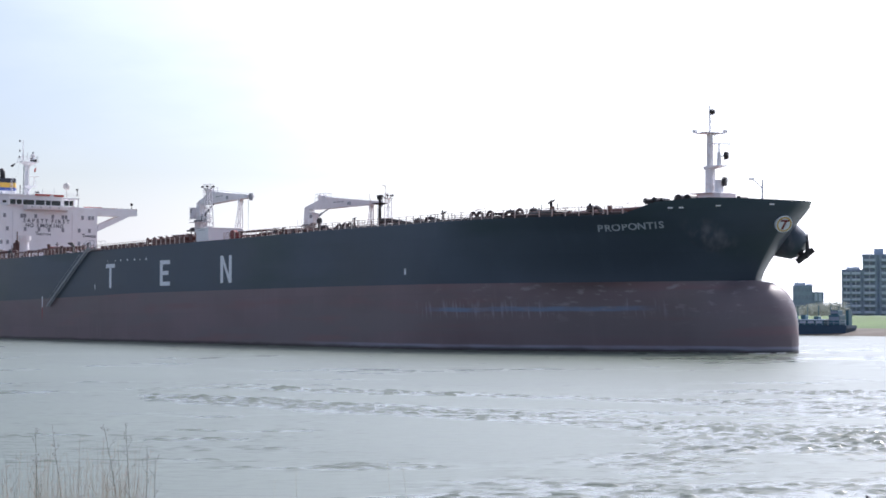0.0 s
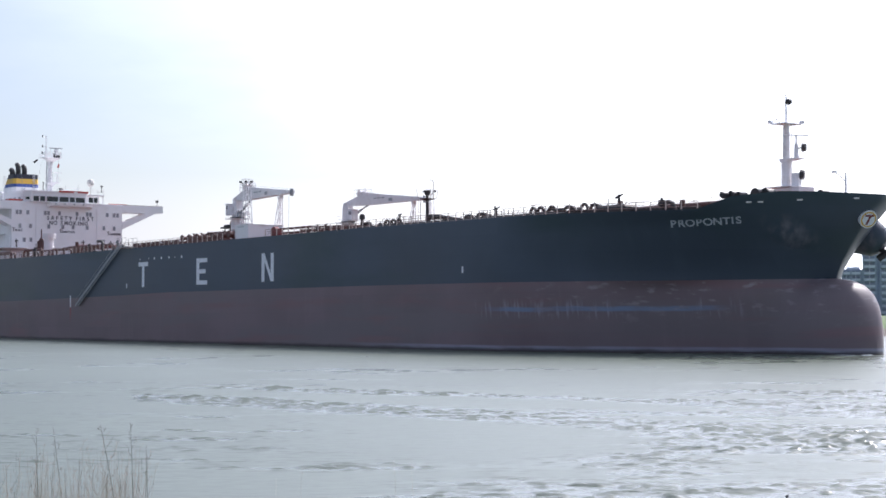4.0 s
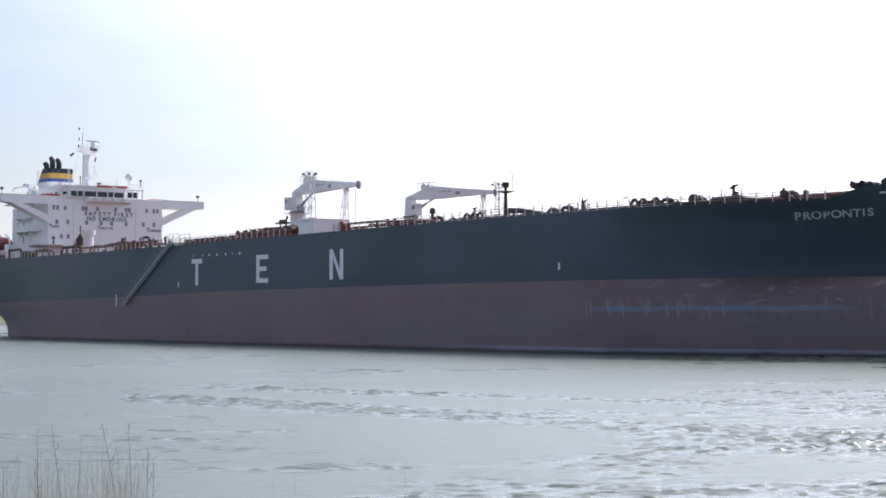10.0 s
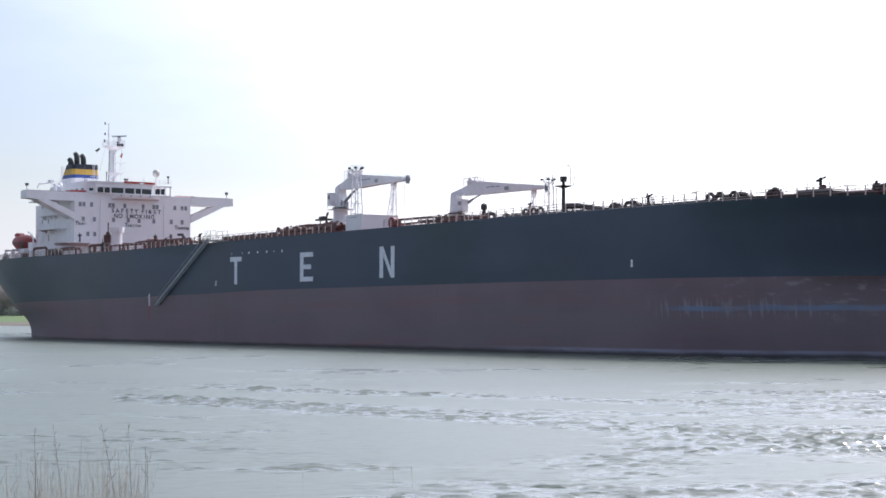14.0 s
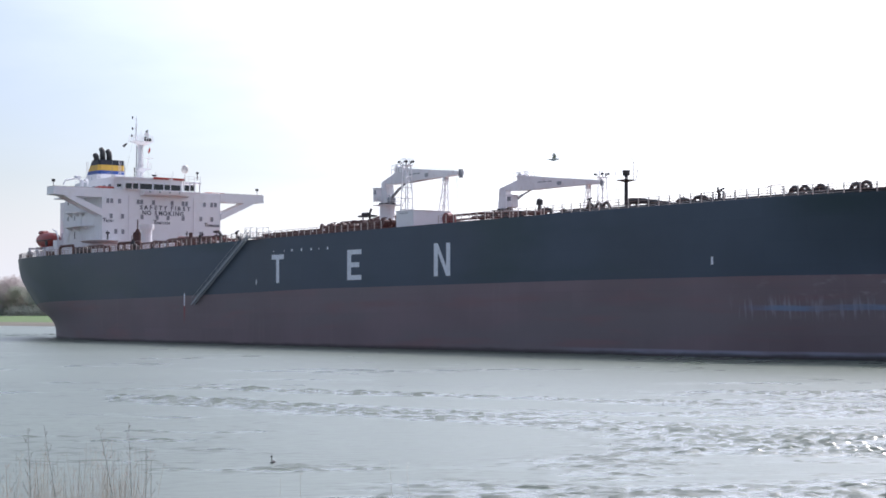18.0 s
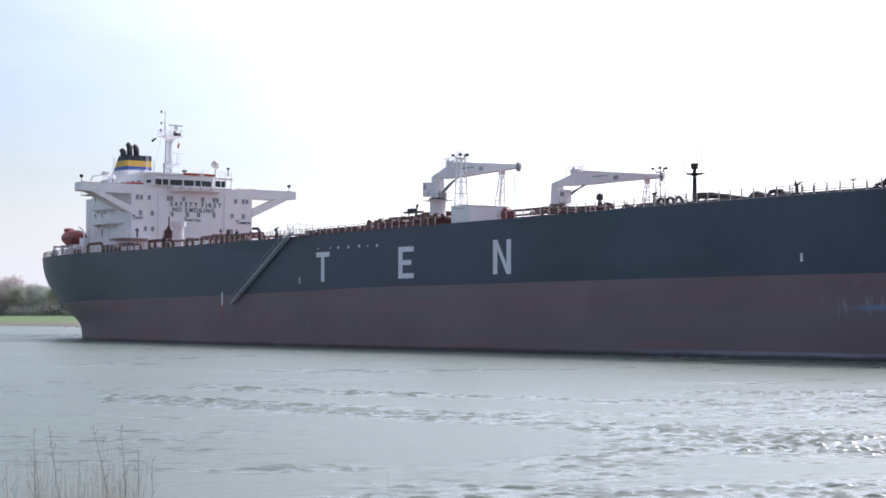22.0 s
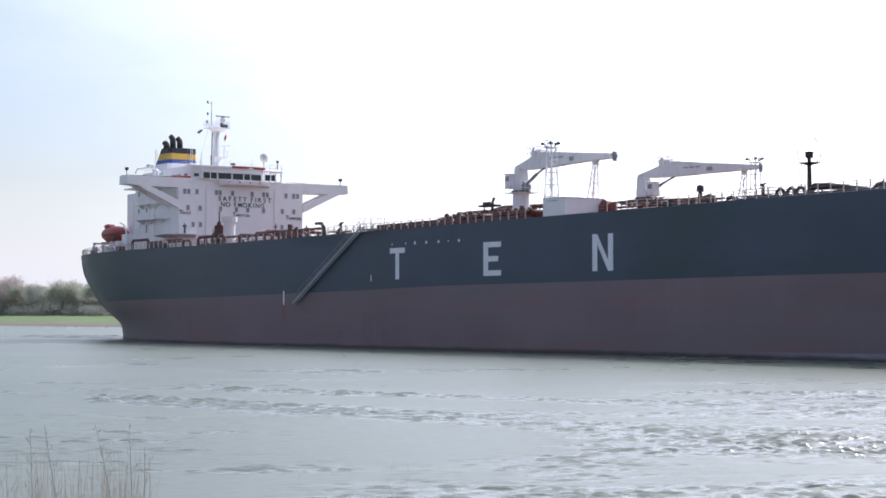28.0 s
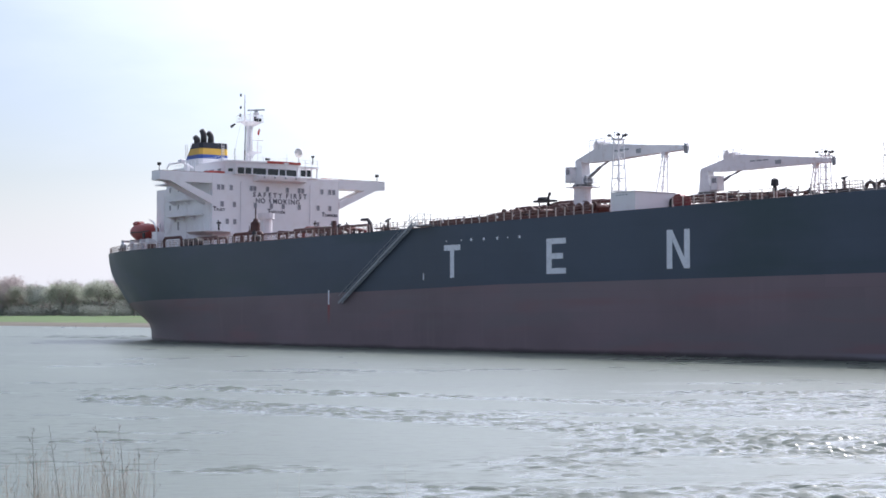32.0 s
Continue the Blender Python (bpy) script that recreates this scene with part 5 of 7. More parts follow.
    for k in range(3):
        slab(b, 7.2 + 1.0 * k, 8.0 + 1.0 * k, -0.52, -0.5, 23.25, 23.4)
    put("painted_bar", b, M_STEEL, parent=jib)
    b = bmesh.new()
    rod(b, (L - 1.5, 0, 22.2), (L - 1.5, 0, 16.4), 0.03, seg=4)
    put("hoist_wire", b, M_STEEL, parent=jib)
    b = bmesh.new()
    slab(b, L - 1.7, L - 1.3, -0.15, 0.15, 15.9, 16.5, 0.05)
    put("hook_block", b, M_DARK, parent=jib)
    return crane


deck_crane(10.6, -11.5, 30.9, -13.5, 1)
deck_crane(10.3, 9.5, 30.0, 11.5, -1)


def lattice_tower(name, x, y, z0, z1, w0, w1, label, lamps, mat, lean=0.0):
    t = tagged(empty(name, None, ship), label)
    for sx in (-1, 1):
        for sy in (-1, 1):
            b = bmesh.new()
            rod(b, (x + lean + sx * w0, y + sy * w0, z0), (x + sx * w1, y + sy * w1, z1), 0.07, seg=5)
            part("tower_leg", b, mat, t)
    n_ = 6
    for i in range(n_):
        a, c = i / n_, (i + 1) / n_
        wa, wc = w0 + (w1 - w0) * a, w0 + (w1 - w0) * c
        za, zc = z0 + (z1 - z0) * a, z0 + (z1 - z0) * c
        q = [(-1, -1), (1, -1), (1, 1), (-1, 1)]
        xa, xc = x + lean * (1 - a), x + lean * (1 - c)
        for k in range(4):
            p, r = q[k], q[(k + 1) % 4]
            b = bmesh.new()
            rod(b, (xc + p[0] * wc, y + p[1] * wc, zc), (xc + r[0] * wc, y + r[1] * wc, zc), 0.055, seg=4)
            part("tower_brace", b, mat, t)
            if (k + i) % 2 == 0:
                b = bmesh.new()
                rod(b, (xa + p[0] * wa, y + p[1] * wa, za), (xc + r[0] * wc, y + r[1] * wc, zc), 0.045, seg=4)
                part("tower_brace", b, mat, t)
    if lamps:
        b = bmesh.new()
        slab(b, x - 0.6, x + 0.6, y - 0.6, y + 0.6, z1, z1 + 0.1)
        rail_run(b, [(x - 0.58, y + 0.58, z1 + 0.1), (x - 0.58, y - 0.58, z1 + 0.1), (x + 0.58, y - 0.58, z1 + 0.1), (x + 0.58, y + 0.58, z1 + 0.1)], 0.8, 0.6, 0.03)
        part("tower_platform", b, mat, t)
        for dx, dy in ((-0.9, -0.6), (0.1, 0.7), (0.8, 0.4), (0.5, -0.5)):
            b = bmesh.new()
            rod(b, (x + dx * 0.4, y + dy * 0.4, z1 + 0.1), (x + dx, y + dy, z1 + 0.55), 0.05, seg=5)
            slab(b, x + dx - 0.2, x + dx + 0.2, y + dy - 0.16, y + dy + 0.16, z1 + 0.4, z1 + 0.68, 0.05)
            part("floodlight", b, M_DARK, t, "dark floodlight")
    else:
        b = bmesh.new()
        slab(b, x - 0.25, x + 0.25, y - 0.4, y + 0.4, z1, z1 + 0.2)
        rod(b, (x, y - 0.3, z1 + 0.5), (x, y + 0.3, z1 + 0.5), 0.32, seg=10)
        part("jib_saddle", b, mat, t)
    return t


for s in (-1, 1):
    lattice_tower("lamp_tower", 23.25, s * 17.0, 15.3, 23.9, 0.68, 0.38, "pale lattice lamp tower with floodlights", True, M_CREAM)
lattice_tower("jib_rest", 26.7, -13.2, 15.5, 21.9, 0.6, 0.2, "pale lattice rest under the crane jib", False, M_CREAM, -0.8)
lattice_tower("jib_rest", 26.9, 11.2, 15.5, 21.9, 0.6, 0.2, "pale lattice rest under the crane jib", False, M_CREAM, -0.8)

# white deck store at the ship's side
b = bmesh.new()
slab(b, 26.0, 29.9, -20.6, -14.6, 15.3, 17.62, 0.05)
store = part("deck_store", b, M_WHITE, ship, "white boxy deck store at the rail")
for x in (26.9, 27.4, 27.9, 28.4):
    b = bmesh.new()
    slab(b, x, x + 0.3, -20.62, -20.6, 17.28, 17.38)
    part("painted_bar", b, M_STEEL, store)
b = bmesh.new()
slab(b, 25.9, 30.0, -20.7, -14.5, 17.62, 17.7, 0.02)
part("store_roof", b, M_WHITE, store)

# black vent mast with platform and side pipe
b = bmesh.new()
rod(b, (50.5, -3, 15.8), (50.5, -3, 21.0), 0.29, 0.22, 12)
vm = part("vent_mast", b, M_DARK, ship, "black vent mast with a round platform")
b = bmesh.new()
rod(b, (50.5, -3, 20.7), (50.5, -3, 20.95), 0.3, 1.25, 14)
rod(b, (50.5, -3, 21.0), (50.5, -3, 21.5), 0.2, seg=10)
rod(b, (50.5, -3, 21.5), (50.5, -3, 22.15), 0.4, 0.48, 12)
part("vent_head", b, M_DARK, vm)
b = bmesh.new()
for y in (-4.6, -1.4):
    rod(b, (50.5, y * 1.0, 20.95), (50.5, y + (0.3 if y > -3 else -0.3), 22.3), 0.04, seg=4)
tube(b, [(50.9, -2.2, 20.95), (50.9, -2.2, 23.3), (50.9, -2.4, 23.6), (50.9, -2.9, 23.65)], 0.05, 5)
for s in (-0.25, 0.25):
    rod(b, (50.0, -4.0 + s, 15.8), (50.0, -4.0 + s, 20.9), 0.035, seg=4)
for k in range(12):
    rod(b, (50.0, -4.25, 16.2 + 0.4 * k), (50.0, -3.75, 16.2 + 0.4 * k), 0.03, seg=4)
part("vent_ladder", b, M_RAIL, vm)
b = bmesh.new()
tube(b, [(50.5, -3, 16.2), (50.7, -3, 17.95), (51.3, -3, 18.35), (53.5, -3, 18.2), (55.3, -3, 18.0), (57.6, -3, 17.7), (60.5, -3, 17.3)], [0.4, 0.4, 0.38, 0.36, 0.32, 0.27, 0.2], 10)
for x, zt in ((52.3, 18.2), (54.5, 18.0), (56.4, 17.8)):
    rod(b, (x, -3, 15.7), (x, -3, zt), 0.12, seg=6)
part("vent_pipe", b, M_DARK, ship, "dark pipe sloping from the vent mast")

# ---- deck piping ----
rng = random.Random(4)
deck_z = lambda x_: lerp(TOP, x_)
for y, z, r, x0, x1 in ((-2.2, 1.5, 0.34, -74, 108), (-0.8, 1.6, 0.38, -74, 108), (0.9, 1.1, 0.34, -74, 104), (2.6, 0.9, 0.3, -74, 100), (-4.4, 1.6, 0.22, -44, 96), (-9.5, 0.55, 0.16, -72, 112), (-15.5, 0.5, 0.14, -66, 108)):
    b = bmesh.new()
    pts = [(x_, y, deck_z(x_) + z) for x_ in range(int(x0), int(x1) + 1, 14)]
    tube(b, pts, r, 8)
    part("deck_pipe", b, M_PIPE, ship, "oxide-red cargo pipe along the deck")
# dark lines of small pipes just inside the rail
for x0, x1 in ((37, 52), (52, 73), (73, 94), (94, 115)):
    for y, z, r in ((-19.2, 0.18, 0.13), (-18.4, 0.45, 0.1), (-17.6, 0.3, 0.14)):
        b = bmesh.new()
        tube(b, [(x_, max(y, -half_breadth(x_, 15.5) + 2.4) , deck_z(x_) + z - 0.3 * max(0, min(1, (58 - x_) / 10))) for x_ in np.linspace(x0, x1 - 0.4, 6)], r, 7)
        part("edge_pipe", b, M_DARK, ship)
# pipe supports
sup = bmesh.new()
slab(sup, -0.12, 0.12, -3.2, 3.2, 0.0, 0.55)
slab(sup, -0.12, 0.12, -3.2, -3.0, 0.55, 1.7)
slab(sup, -0.12, 0.12, 3.0, 3.2, 0.55, 1.7)
sp = part("pipe_support", sup, M_PIPE, ship)
sp.matrix_basis = Matrix.Translation((-72, 0, deck_z(-72)))
for i in range(1, 29):
    x_ = -72 + i * 6.4
    share("pipe_support", sp.data, Matrix.Translation((x_, 0, deck_z(x_))), ship)
# raised walkway on the centreline
b = bmesh.new()
for x_ in range(-76, 110, 6):
    slab(b, x_, x_ + 6, 3.4, 4.8, deck_z(x_ + 3) + 1.95, deck_z(x_ + 3) + 2.05)
cat = part("walkway", b, M_PIPE, ship, "long raised walkway with rails")
b = bmesh.new()
for x_ in range(-76, 112, 3):
    for y in (3.4, 4.8):
        rod(b, (x_, y, deck_z(x_)), (x_, y, deck_z(x_) + 3.0), 0.035, seg=4)
for y in (3.4, 4.8):
    for h in (2.5, 3.0):
        tube(b, [(x_, y, deck_z(x_) + h) for x_ in range(-76, 112, 12)], 0.03, 4)
part("walkway_rail", b, M_RAIL, cat)

# manifold: athwart pipes with flanges, spill tray, valves
for i, x_ in enumerate((2.5, 5.0, 7.6, 12.6, 15.2, 17.8)):
    z = deck_z(x_) + 1.35
    b = bmesh.new()
    tube(b, [(x_ + 0.6, 17, z), (x_, 14, z), (x_, -14, z), (x_ + 0.3, -17.2, z)], 0.32, 10)
    for y in (-17.3, -16.2, -13.5, -9.0, 9.0, 13.5, 16.2, 17.3):
        rod(b, (x_ + 0.2, y, z), (x_ + 0.2, y + 0.16, z), 0.55, seg=12)
    mf = part("manifold_pipe", b, M_PIPE, ship, "oxide-red manifold pipe with flanges")
    for y in (-15.0, -11.0, 11.0, 15.0):
        b = bmesh.new()
        rod(b, (x_, y, z), (x_, y, z + 0.75), 0.1, seg=6)
        rod(b, (x_, y, z + 0.75), (x_, y, z + 0.82), 0.34, seg=10)
        part("valve_wheel", b, M_PIPE, mf)
b = bmesh.new()
slab(b, 0.5, 20, -19.4, -15.6, 15.4, 15.95)
part("spill_tray", b, M_PIPE, ship, "low steel spill tray below the manifold")
b = bmesh.new()
for x_ in (-4.5, -2, 3, 6.5, 9.0):
    tube(b, [(x_, -9, deck_z(0) + 1.9), (x_ + 1.2, -6, deck_z(0) + 2.3), (x_ + 2, 5, deck_z(0) + 2.3)], 0.26, 8)
for x_, y in ((-3, -8), (0, -7.5), (5.5, -8)):
    tube(b, [(x_ - 9, y, deck_z(0) + 1.0), (x_ - 3, y, deck_z(0) + 1.6), (x_ + 6, y, deck_z(0) + 2.0)], 0.3, 8)
part("crossover_pipe", b, M_PIPE, ship, "red-brown crossover pipes at the manifold")
for x_, y, z in ((1.0, -6.5, 2.7), (3.4, -5.0, 3.1), (6.0, -6.0, 2.9), (-8.0, -5.0, 2.75), (-5.0, -7.5, 2.6), (-1.5, -4.0, 3.3), (-14.0, -4.5, 2.4)):
    b = bmesh.new()
    tube(b, [(x_ - 7, y, 15.4 + z - 0.8), (x_ - 1, y, 15.4 + z), (x_ + 3, y + 0.6, 15.4 + z), (x_ + 3.6, y + 0.8, 15.4 + z - 1.6)], 0.27, 8)
    for e in (-3, 1.5):
        rod(b, (x_ + e, y, 15.3), (x_ + e, y, 15.3 + z - 0.2), 0.09, seg=5)
    part("raised_pipe", b, M_PIPE, ship, "raised red-brown pipe on props")
b = bmesh.new()
rod(b, (-4.4, -4.5, 15.4), (-4.4, -4.5, 19.4), 0.18, seg=6)
slab(b, -6.6, -3.4, -5.2, -3.8, 18.9, 19.15)
rod(b, (-6.2, -4.5, 18.9), (-6.2, -4.5, 15.3), 0.1, seg=5)
rod(b, (-6.3, -4.5, 19.35), (-4.9, -4.5, 19.35), 0.26, 0.26, 8)
rod(b, (-4.4, -4.5, 19.4), (-4.0, -4.5, 20.1), 0.14, 0.2, 6)
part("foam_monitor", b, M_DARK, ship, "dark foam monitor over the manifold")
# forward of the store: two pipe loops
b = bmesh.new()
for z in (0.9, 1.5):
    tube(b, [(31, -16, 15.5 + z), (36, -14, 15.7 + z), (42, -9, 15.8 + z)], 0.13, 8)
part("deck_pipe", b, M_PIPE, ship)

# pipe rack on pale posts beside the second crane
b = bmesh.new()
for z, r in ((1.35, 0.13), (0.75, 0.16)):
    tube(b, [(31.5, -12.5, 15.6 + z), (38, -12.3, 15.6 + z), (46.5, -12.0, 15.6 + z)], r, 8)
tube(b, [(36.0, -12.3, 16.9), (36.0, -8.0, 17.2), (40.0, -7.0, 17.2)], 0.14, 8)
rack = part("pipe_rack", b, M_PIPE, ship, "red-brown pipes on pale posts")
for x_ in (32.5, 35.2, 37.4, 40.3, 43.0, 45.8):
    b = bmesh.new()
    rod(b, (x_, -12.7, 15.5), (x_, -12.7, 17.25), 0.09, seg=6)
    part("rack_post", b, M_RAIL, rack)
for x_, z in ((33.6, 17.3), (36.2, 17.5), (38.6, 17.0), (41.5, 17.1), (44.4, 16.9)):
    b = bmesh.new()
    rod(b, (x_, -12.5, z - 0.7), (x_, -12.5, z), 0.16, 0.12, 8)
    rod(b, (x_, -12.5, z), (x_, -12.5, z + 0.1), 0.3, seg=10)
    rod(b, (x_ - 0.35, -12.5, z - 0.55), (x_ + 0.35, -12.5, z - 0.55), 0.24, seg=8)
    part("rack_valve", b, M_DARK, rack, "dark valve with a hand wheel")

# loops of expansion pipe standing over the deck
for x_, y in ((56.5, -14), (58.0, -14), (59.3, -14), (88.2, -14), (89.6, -14), (91.7, -14), (30.6, -15.5), (97.4, -13.8)):
    z = deck_z(x_)
    b = bmesh.new()
    tube(b, [(x_ - 0.55, y, z)] + [(x_ - 0.55 * math.cos(a), y, z + 1.0 + 0.55 * math.sin(a)) for a in np.linspace(0, math.pi, 9)] + [(x_ + 0.55, y, z)], 0.19, 8)
    part("expansion_loop", b, M_DARK, ship, "dark looped pipe on the deck")

# red-brown fish plate behind the rail amidships
for x_ in range(-8, 10, 3):
    b = bmesh.new()
    slab(b, x_, x_ + 2.96, -20.75, -20.65, deck_z(x_ + 1.5) - 0.1, deck_z(x_ + 1.5) + 0.85)
    part("fish_plate", b, M_PIPE, ship, "low red-brown plate behind the rail")
for x_ in (-5, -1, 2.5, 6, 9):
    b = bmesh.new()
    rod(b, (x_, -20.9, deck_z(x_) + 0.6), (x_, -20.75, deck_z(x_) + 0.6), 0.14, seg=8)
    part("deck_light", b, M_WHITE, ship)

# lamp post with a long arm, and a bent pipe run beside it
b = bmesh.new()
tube(b, [(76.3, -3, 15.6), (76.3, -3, 18.7), (76.1, -3, 18.85), (74.5, -3, 18.8)], 0.05, 5)
slab(b, 74.1, 74.7, -3.1, -2.9, 18.7, 18.82)
part("arm_lamp_post", b, M_RAIL, ship, "slim lamp post with a long arm")
b = bmesh.new()
tube(b, [(77.4, -3, 15.8), (77.4, -3, 17.75), (77.7, -3, 18.0), (78.3, -3, 18.05), (80.6, -3, 17.9), (81.0, -3, 17.4)], 0.2, 8)
part("bent_pipe", b, M_DARK, ship, "dark bent pipe along the deck edge")
# tall vent on the centreline with a bent side pipe
b = bmesh.new()
rod(b, (33.6, -3, 15.2), (33.6, -3, 18.2), 0.36, 0.3, 10)
rod(b, (33.6, -3, 18.2), (33.6, -3, 18.75), 0.3, 0.2, 10)
rod(b, (33.6, -3, 18.75), (33.6, -3, 19.45), 0.46, 0.4, 12)
rod(b, (33.6, -3, 19.45), (33.6, -3, 19.6), 0.4, 0.16, 12)
tube(b, [(33.6, -3, 17.5), (34.3, -3, 18.05), (35.1, -3, 18.15), (35.8, -3, 18.0), (36.1, -3, 17.5), (36.1, -3, 15.6)], 0.27, 8)
part("tall_vent", b, M_DARK, ship, "dark tall vent with a bent side pipe")
# bent branch pipes that rise above the cargo lines
for x0, x1, zt, n_ in ((59.6, 62.2, 18.1, 2), (62.4, 65.2, 18.25, 2), (81.0, 83.6, 18.25, 2), (86.3, 88.0, 18.3, 2), (38.2, 39.6, 17.9, 2)):
    for k in range(n_):
        b = bmesh.new()
        y, z = -3.2 + 0.9 * k, zt - 0.2 * k
        w = x1 - x0
        tube(b, [(x0, y, 15.6), (x0, y, z - 0.55), (x0 + 0.16 * w, y, z - 0.16), (x0 + 0.42 * w, y, z - 0.1), (x0 + 0.75 * w, y, z - 0.2), (x1 - 0.1, y, z - 0.55), (x1, y, 15.6)], 0.25, 8)
        rod(b, (x0 + 0.45 * w, y, z), (x0 + 0.45 * w, y, z + 0.3), 0.06, seg=5)
        part("branch_pipe", b, M_DARK, ship, "dark bent branch pipe above the deck lines")
# vents: goosenecks, posts and mushroom heads
for x_, y, h in ((-62.0, -15.0, 2.1), (-34, -10, 1.8), (-17, -12, 1.6), (110.8, -14.0, 1.3)):
    z = deck_z(x_)
    b = bmesh.new()
    rod(b, (x_, y, z - 0.1), (x_, y, z + h - 0.6), 0.3, 0.26, 10)
    rod(b, (x_, y, z + h - 0.6), (x_, y, z + h), 0.48, 0.36, 10)
    rod(b, (x_, y, z + h), (x_, y, z + h + 0.25), 0.15, seg=6)
    up = 0.32 * h
    tube(b, [(x_, y, z + up), (x_ + 0.6, y, z + up + 0.55), (x_ + 1.2, y, z + up + 0.6), (x_ + 1.8, y, z + up + 0.35), (x_ + 2.1, y, z + 0.1)], 0.26, 8)
    part("deck_vent", b, M_DARK, ship, "dark mushroom vent with a side pipe")
for x_, y in ((103.4, -14), (-26, -15), (-40, -14), (34.0, -10)):
    z = deck_z(x_)
    b = bmesh.new()
    slab(b, x_ - 1.6, x_ + 1.6, y - 1.0, y + 1.0, z + 0.9, z + 1.05)
    for p in (-1.5, 1.5):
        rod(b, (x_ + p, y, z - 0.1), (x_ + p, y, z + 1.9), 0.05, seg=4)
    rod(b, (x_ + 0.3, y, z + 1.0), (x_ + 0.3, y, z + 2.3), 0.2, 0.15, 7)
    rod(b, (x_ - 0.2, y, z + 1.95), (x_ + 0.95, y, z + 2.3), 0.14, 0.09, 6)
    rod(b, (x_ - 1.5, y, z + 1.9), (x_ - 0.4, y, z + 1.9), 0.03, seg=4)
    part("fire_monitor", b, M_DARK, ship, "dark fire monitor on a small platform")
for x_, y, h in ((-67.6, -14.0, 1.4), (-31.0, -20.2, 1.8), (104.5, -14.5, 1.2), (112, -12, 1.0)):
    z = deck_z(x_)
    b = bmesh.new()
    slab(b, x_ - 0.9, x_ + 0.9, y - 0.6, y + 0.6, z - 0.1, z + h * 0.6)
    rod(b, (x_, y, z + h * 0.6), (x_, y, z + h + 0.3), 0.3, seg=8)
    part("deck_locker", b, M_PIPE, ship, "small red-brown deck locker")
# monitor on a raised platform over the pipes
b = bmesh.new()
slab(b, 64.9, 68.1, -4.0, -2.0, 17.6, 17.72)
for x_ in (65.0, 66.5, 68.0):
    for y in (-3.95, -2.05):
        rod(b, (x_, y, 15.6), (x_, y, 18.55), 0.05, seg=4)
rod(b, (65.0, -3.95, 18.5), (68.0, -3.95, 18.5), 0.03, seg=4)
rod(b, (66.5, -3, 17.7), (66.5, -3, 18.75), 0.22, 0.15, 8)
rod(b, (66.2, -3, 18.6), (67.3, -3, 18.95), 0.16, 0.09, 7)
rod(b, (66.3, -3, 18.6), (66.3, -3, 19.15), 0.14, 0.1, 6)
part("fire_monitor", b, M_DARK, ship, "dark fire monitor on a raised platform")
# valves with hand wheels and short standpipes between the rail and the cargo pipes
rng = random.Random(21)
for i in range(64):
    x_ = -62 + i * 2.75 + rng.uniform(-1.0, 1.0)
    if x_ > 24 or -28 < x_ < -8:
        continue
    y, z, h = -rng.uniform(14.5, 18.6), deck_z(x_), rng.uniform(0.65, 1.1)
    b = bmesh.new()
    if rng.random() < 0.6:
        rod(b, (x_, y, z - 0.1), (x_, y, z + h), 0.07, 0.05, 6)
        rod(b, (x_, y, z + h), (x_, y, z + h + 0.07), 0.3, seg=10)
        rod(b, (x_, y, z - 0.1), (x_, y, z + h * 0.6), 0.2, 0.13, 8)
        part("deck_valve", b, rng.choice((M_DARK, M_PIPE)), ship, "small deck valve with a hand wheel")
    else:
        tube(b, [(x_, y, z - 0.1), (x_, y, z + h - 0.2), (x_ + 0.12, y, z + h), (x_ + 0.4, y, z + h), (x_ + 0.5, y, z + h - 0.25)], 0.12, 7)
        part("air_pipe", b, rng.choice((M_DARK, M_PIPE)), ship, "bent air pipe on the deck")
# low machinery humps by the rail
for x_, l_ in ((104.9, 4.8),):
    z = deck_z(x_)
    b = bmesh.new()
    slab(b, x_ - l_ / 2, x_ + l_ / 2, -16.5, -14.2, z - 0.1, z + 0.95, 0.25)
    part("mooring_machine", b, M_DARK, ship, "dark mooring machinery box")

# aft deck in front of the house: white vent trunk, red posts and frames
b = bmesh.new()
rod(b, (-67.2, -9.9, 15.0), (-67.2, -9.9, 19.3), 1.0, 0.95, 14)
rod(b, (-67.2, -9.9, 19.3), (-67.2, -9.9, 20.25), 1.3, 1.35, 14)
part("vent_trunk", b, M_WHITE, ship, "white mushroom vent trunk")
b = bmesh.new()
rod(b, (-69.5, -10.5, 15.0), (-69.5, -10.5, 21.2), 0.12, seg=6)
rod(b, (-69.5, -10.5, 15.0), (-69.5, -10.5, 16.9), 0.45, 0.45, 10)
rod(b, (-69.5, -10.5, 16.9), (-69.5, -10.5, 18.9), 0.85, 0.8, 12)
rod(b, (-69.5, -10.5, 18.9), (-69.5, -10.5, 19.5), 0.5, 0.3, 10)
tube(b, [(-69.5, -10.5, 17.6), (-70.8, -10.9, 17.6), (-71.0, -11.0, 17.2), (-71.0, -11.0, 15.0)], 0.16, 7)
for y in (-11.6, -9.4):
    rod(b, (-69.5, y, 15.0), (-69.5, y, 18.3), 0.07, seg=5)
part("pump_stand", b, M_PIPE, ship, "red-brown pump stand beside the vent trunk")
b = bmesh.new()
for x_ in (-58, -53, -48):
    for y in (-13, -5):
        slab(b, x_ - 0.15, x_ + 0.15, y - 0.15, y + 0.15, 14.9, 17.0)
    slab(b, x_ - 0.15, x_ + 0.15, -13, -5, 16.8, 17.05)
tube(b, [(-60, -9, 17.25), (-54, -9, 17.3), (-46, -9, 17.2), (-44, -9, 16.2)], 0.3, 8)
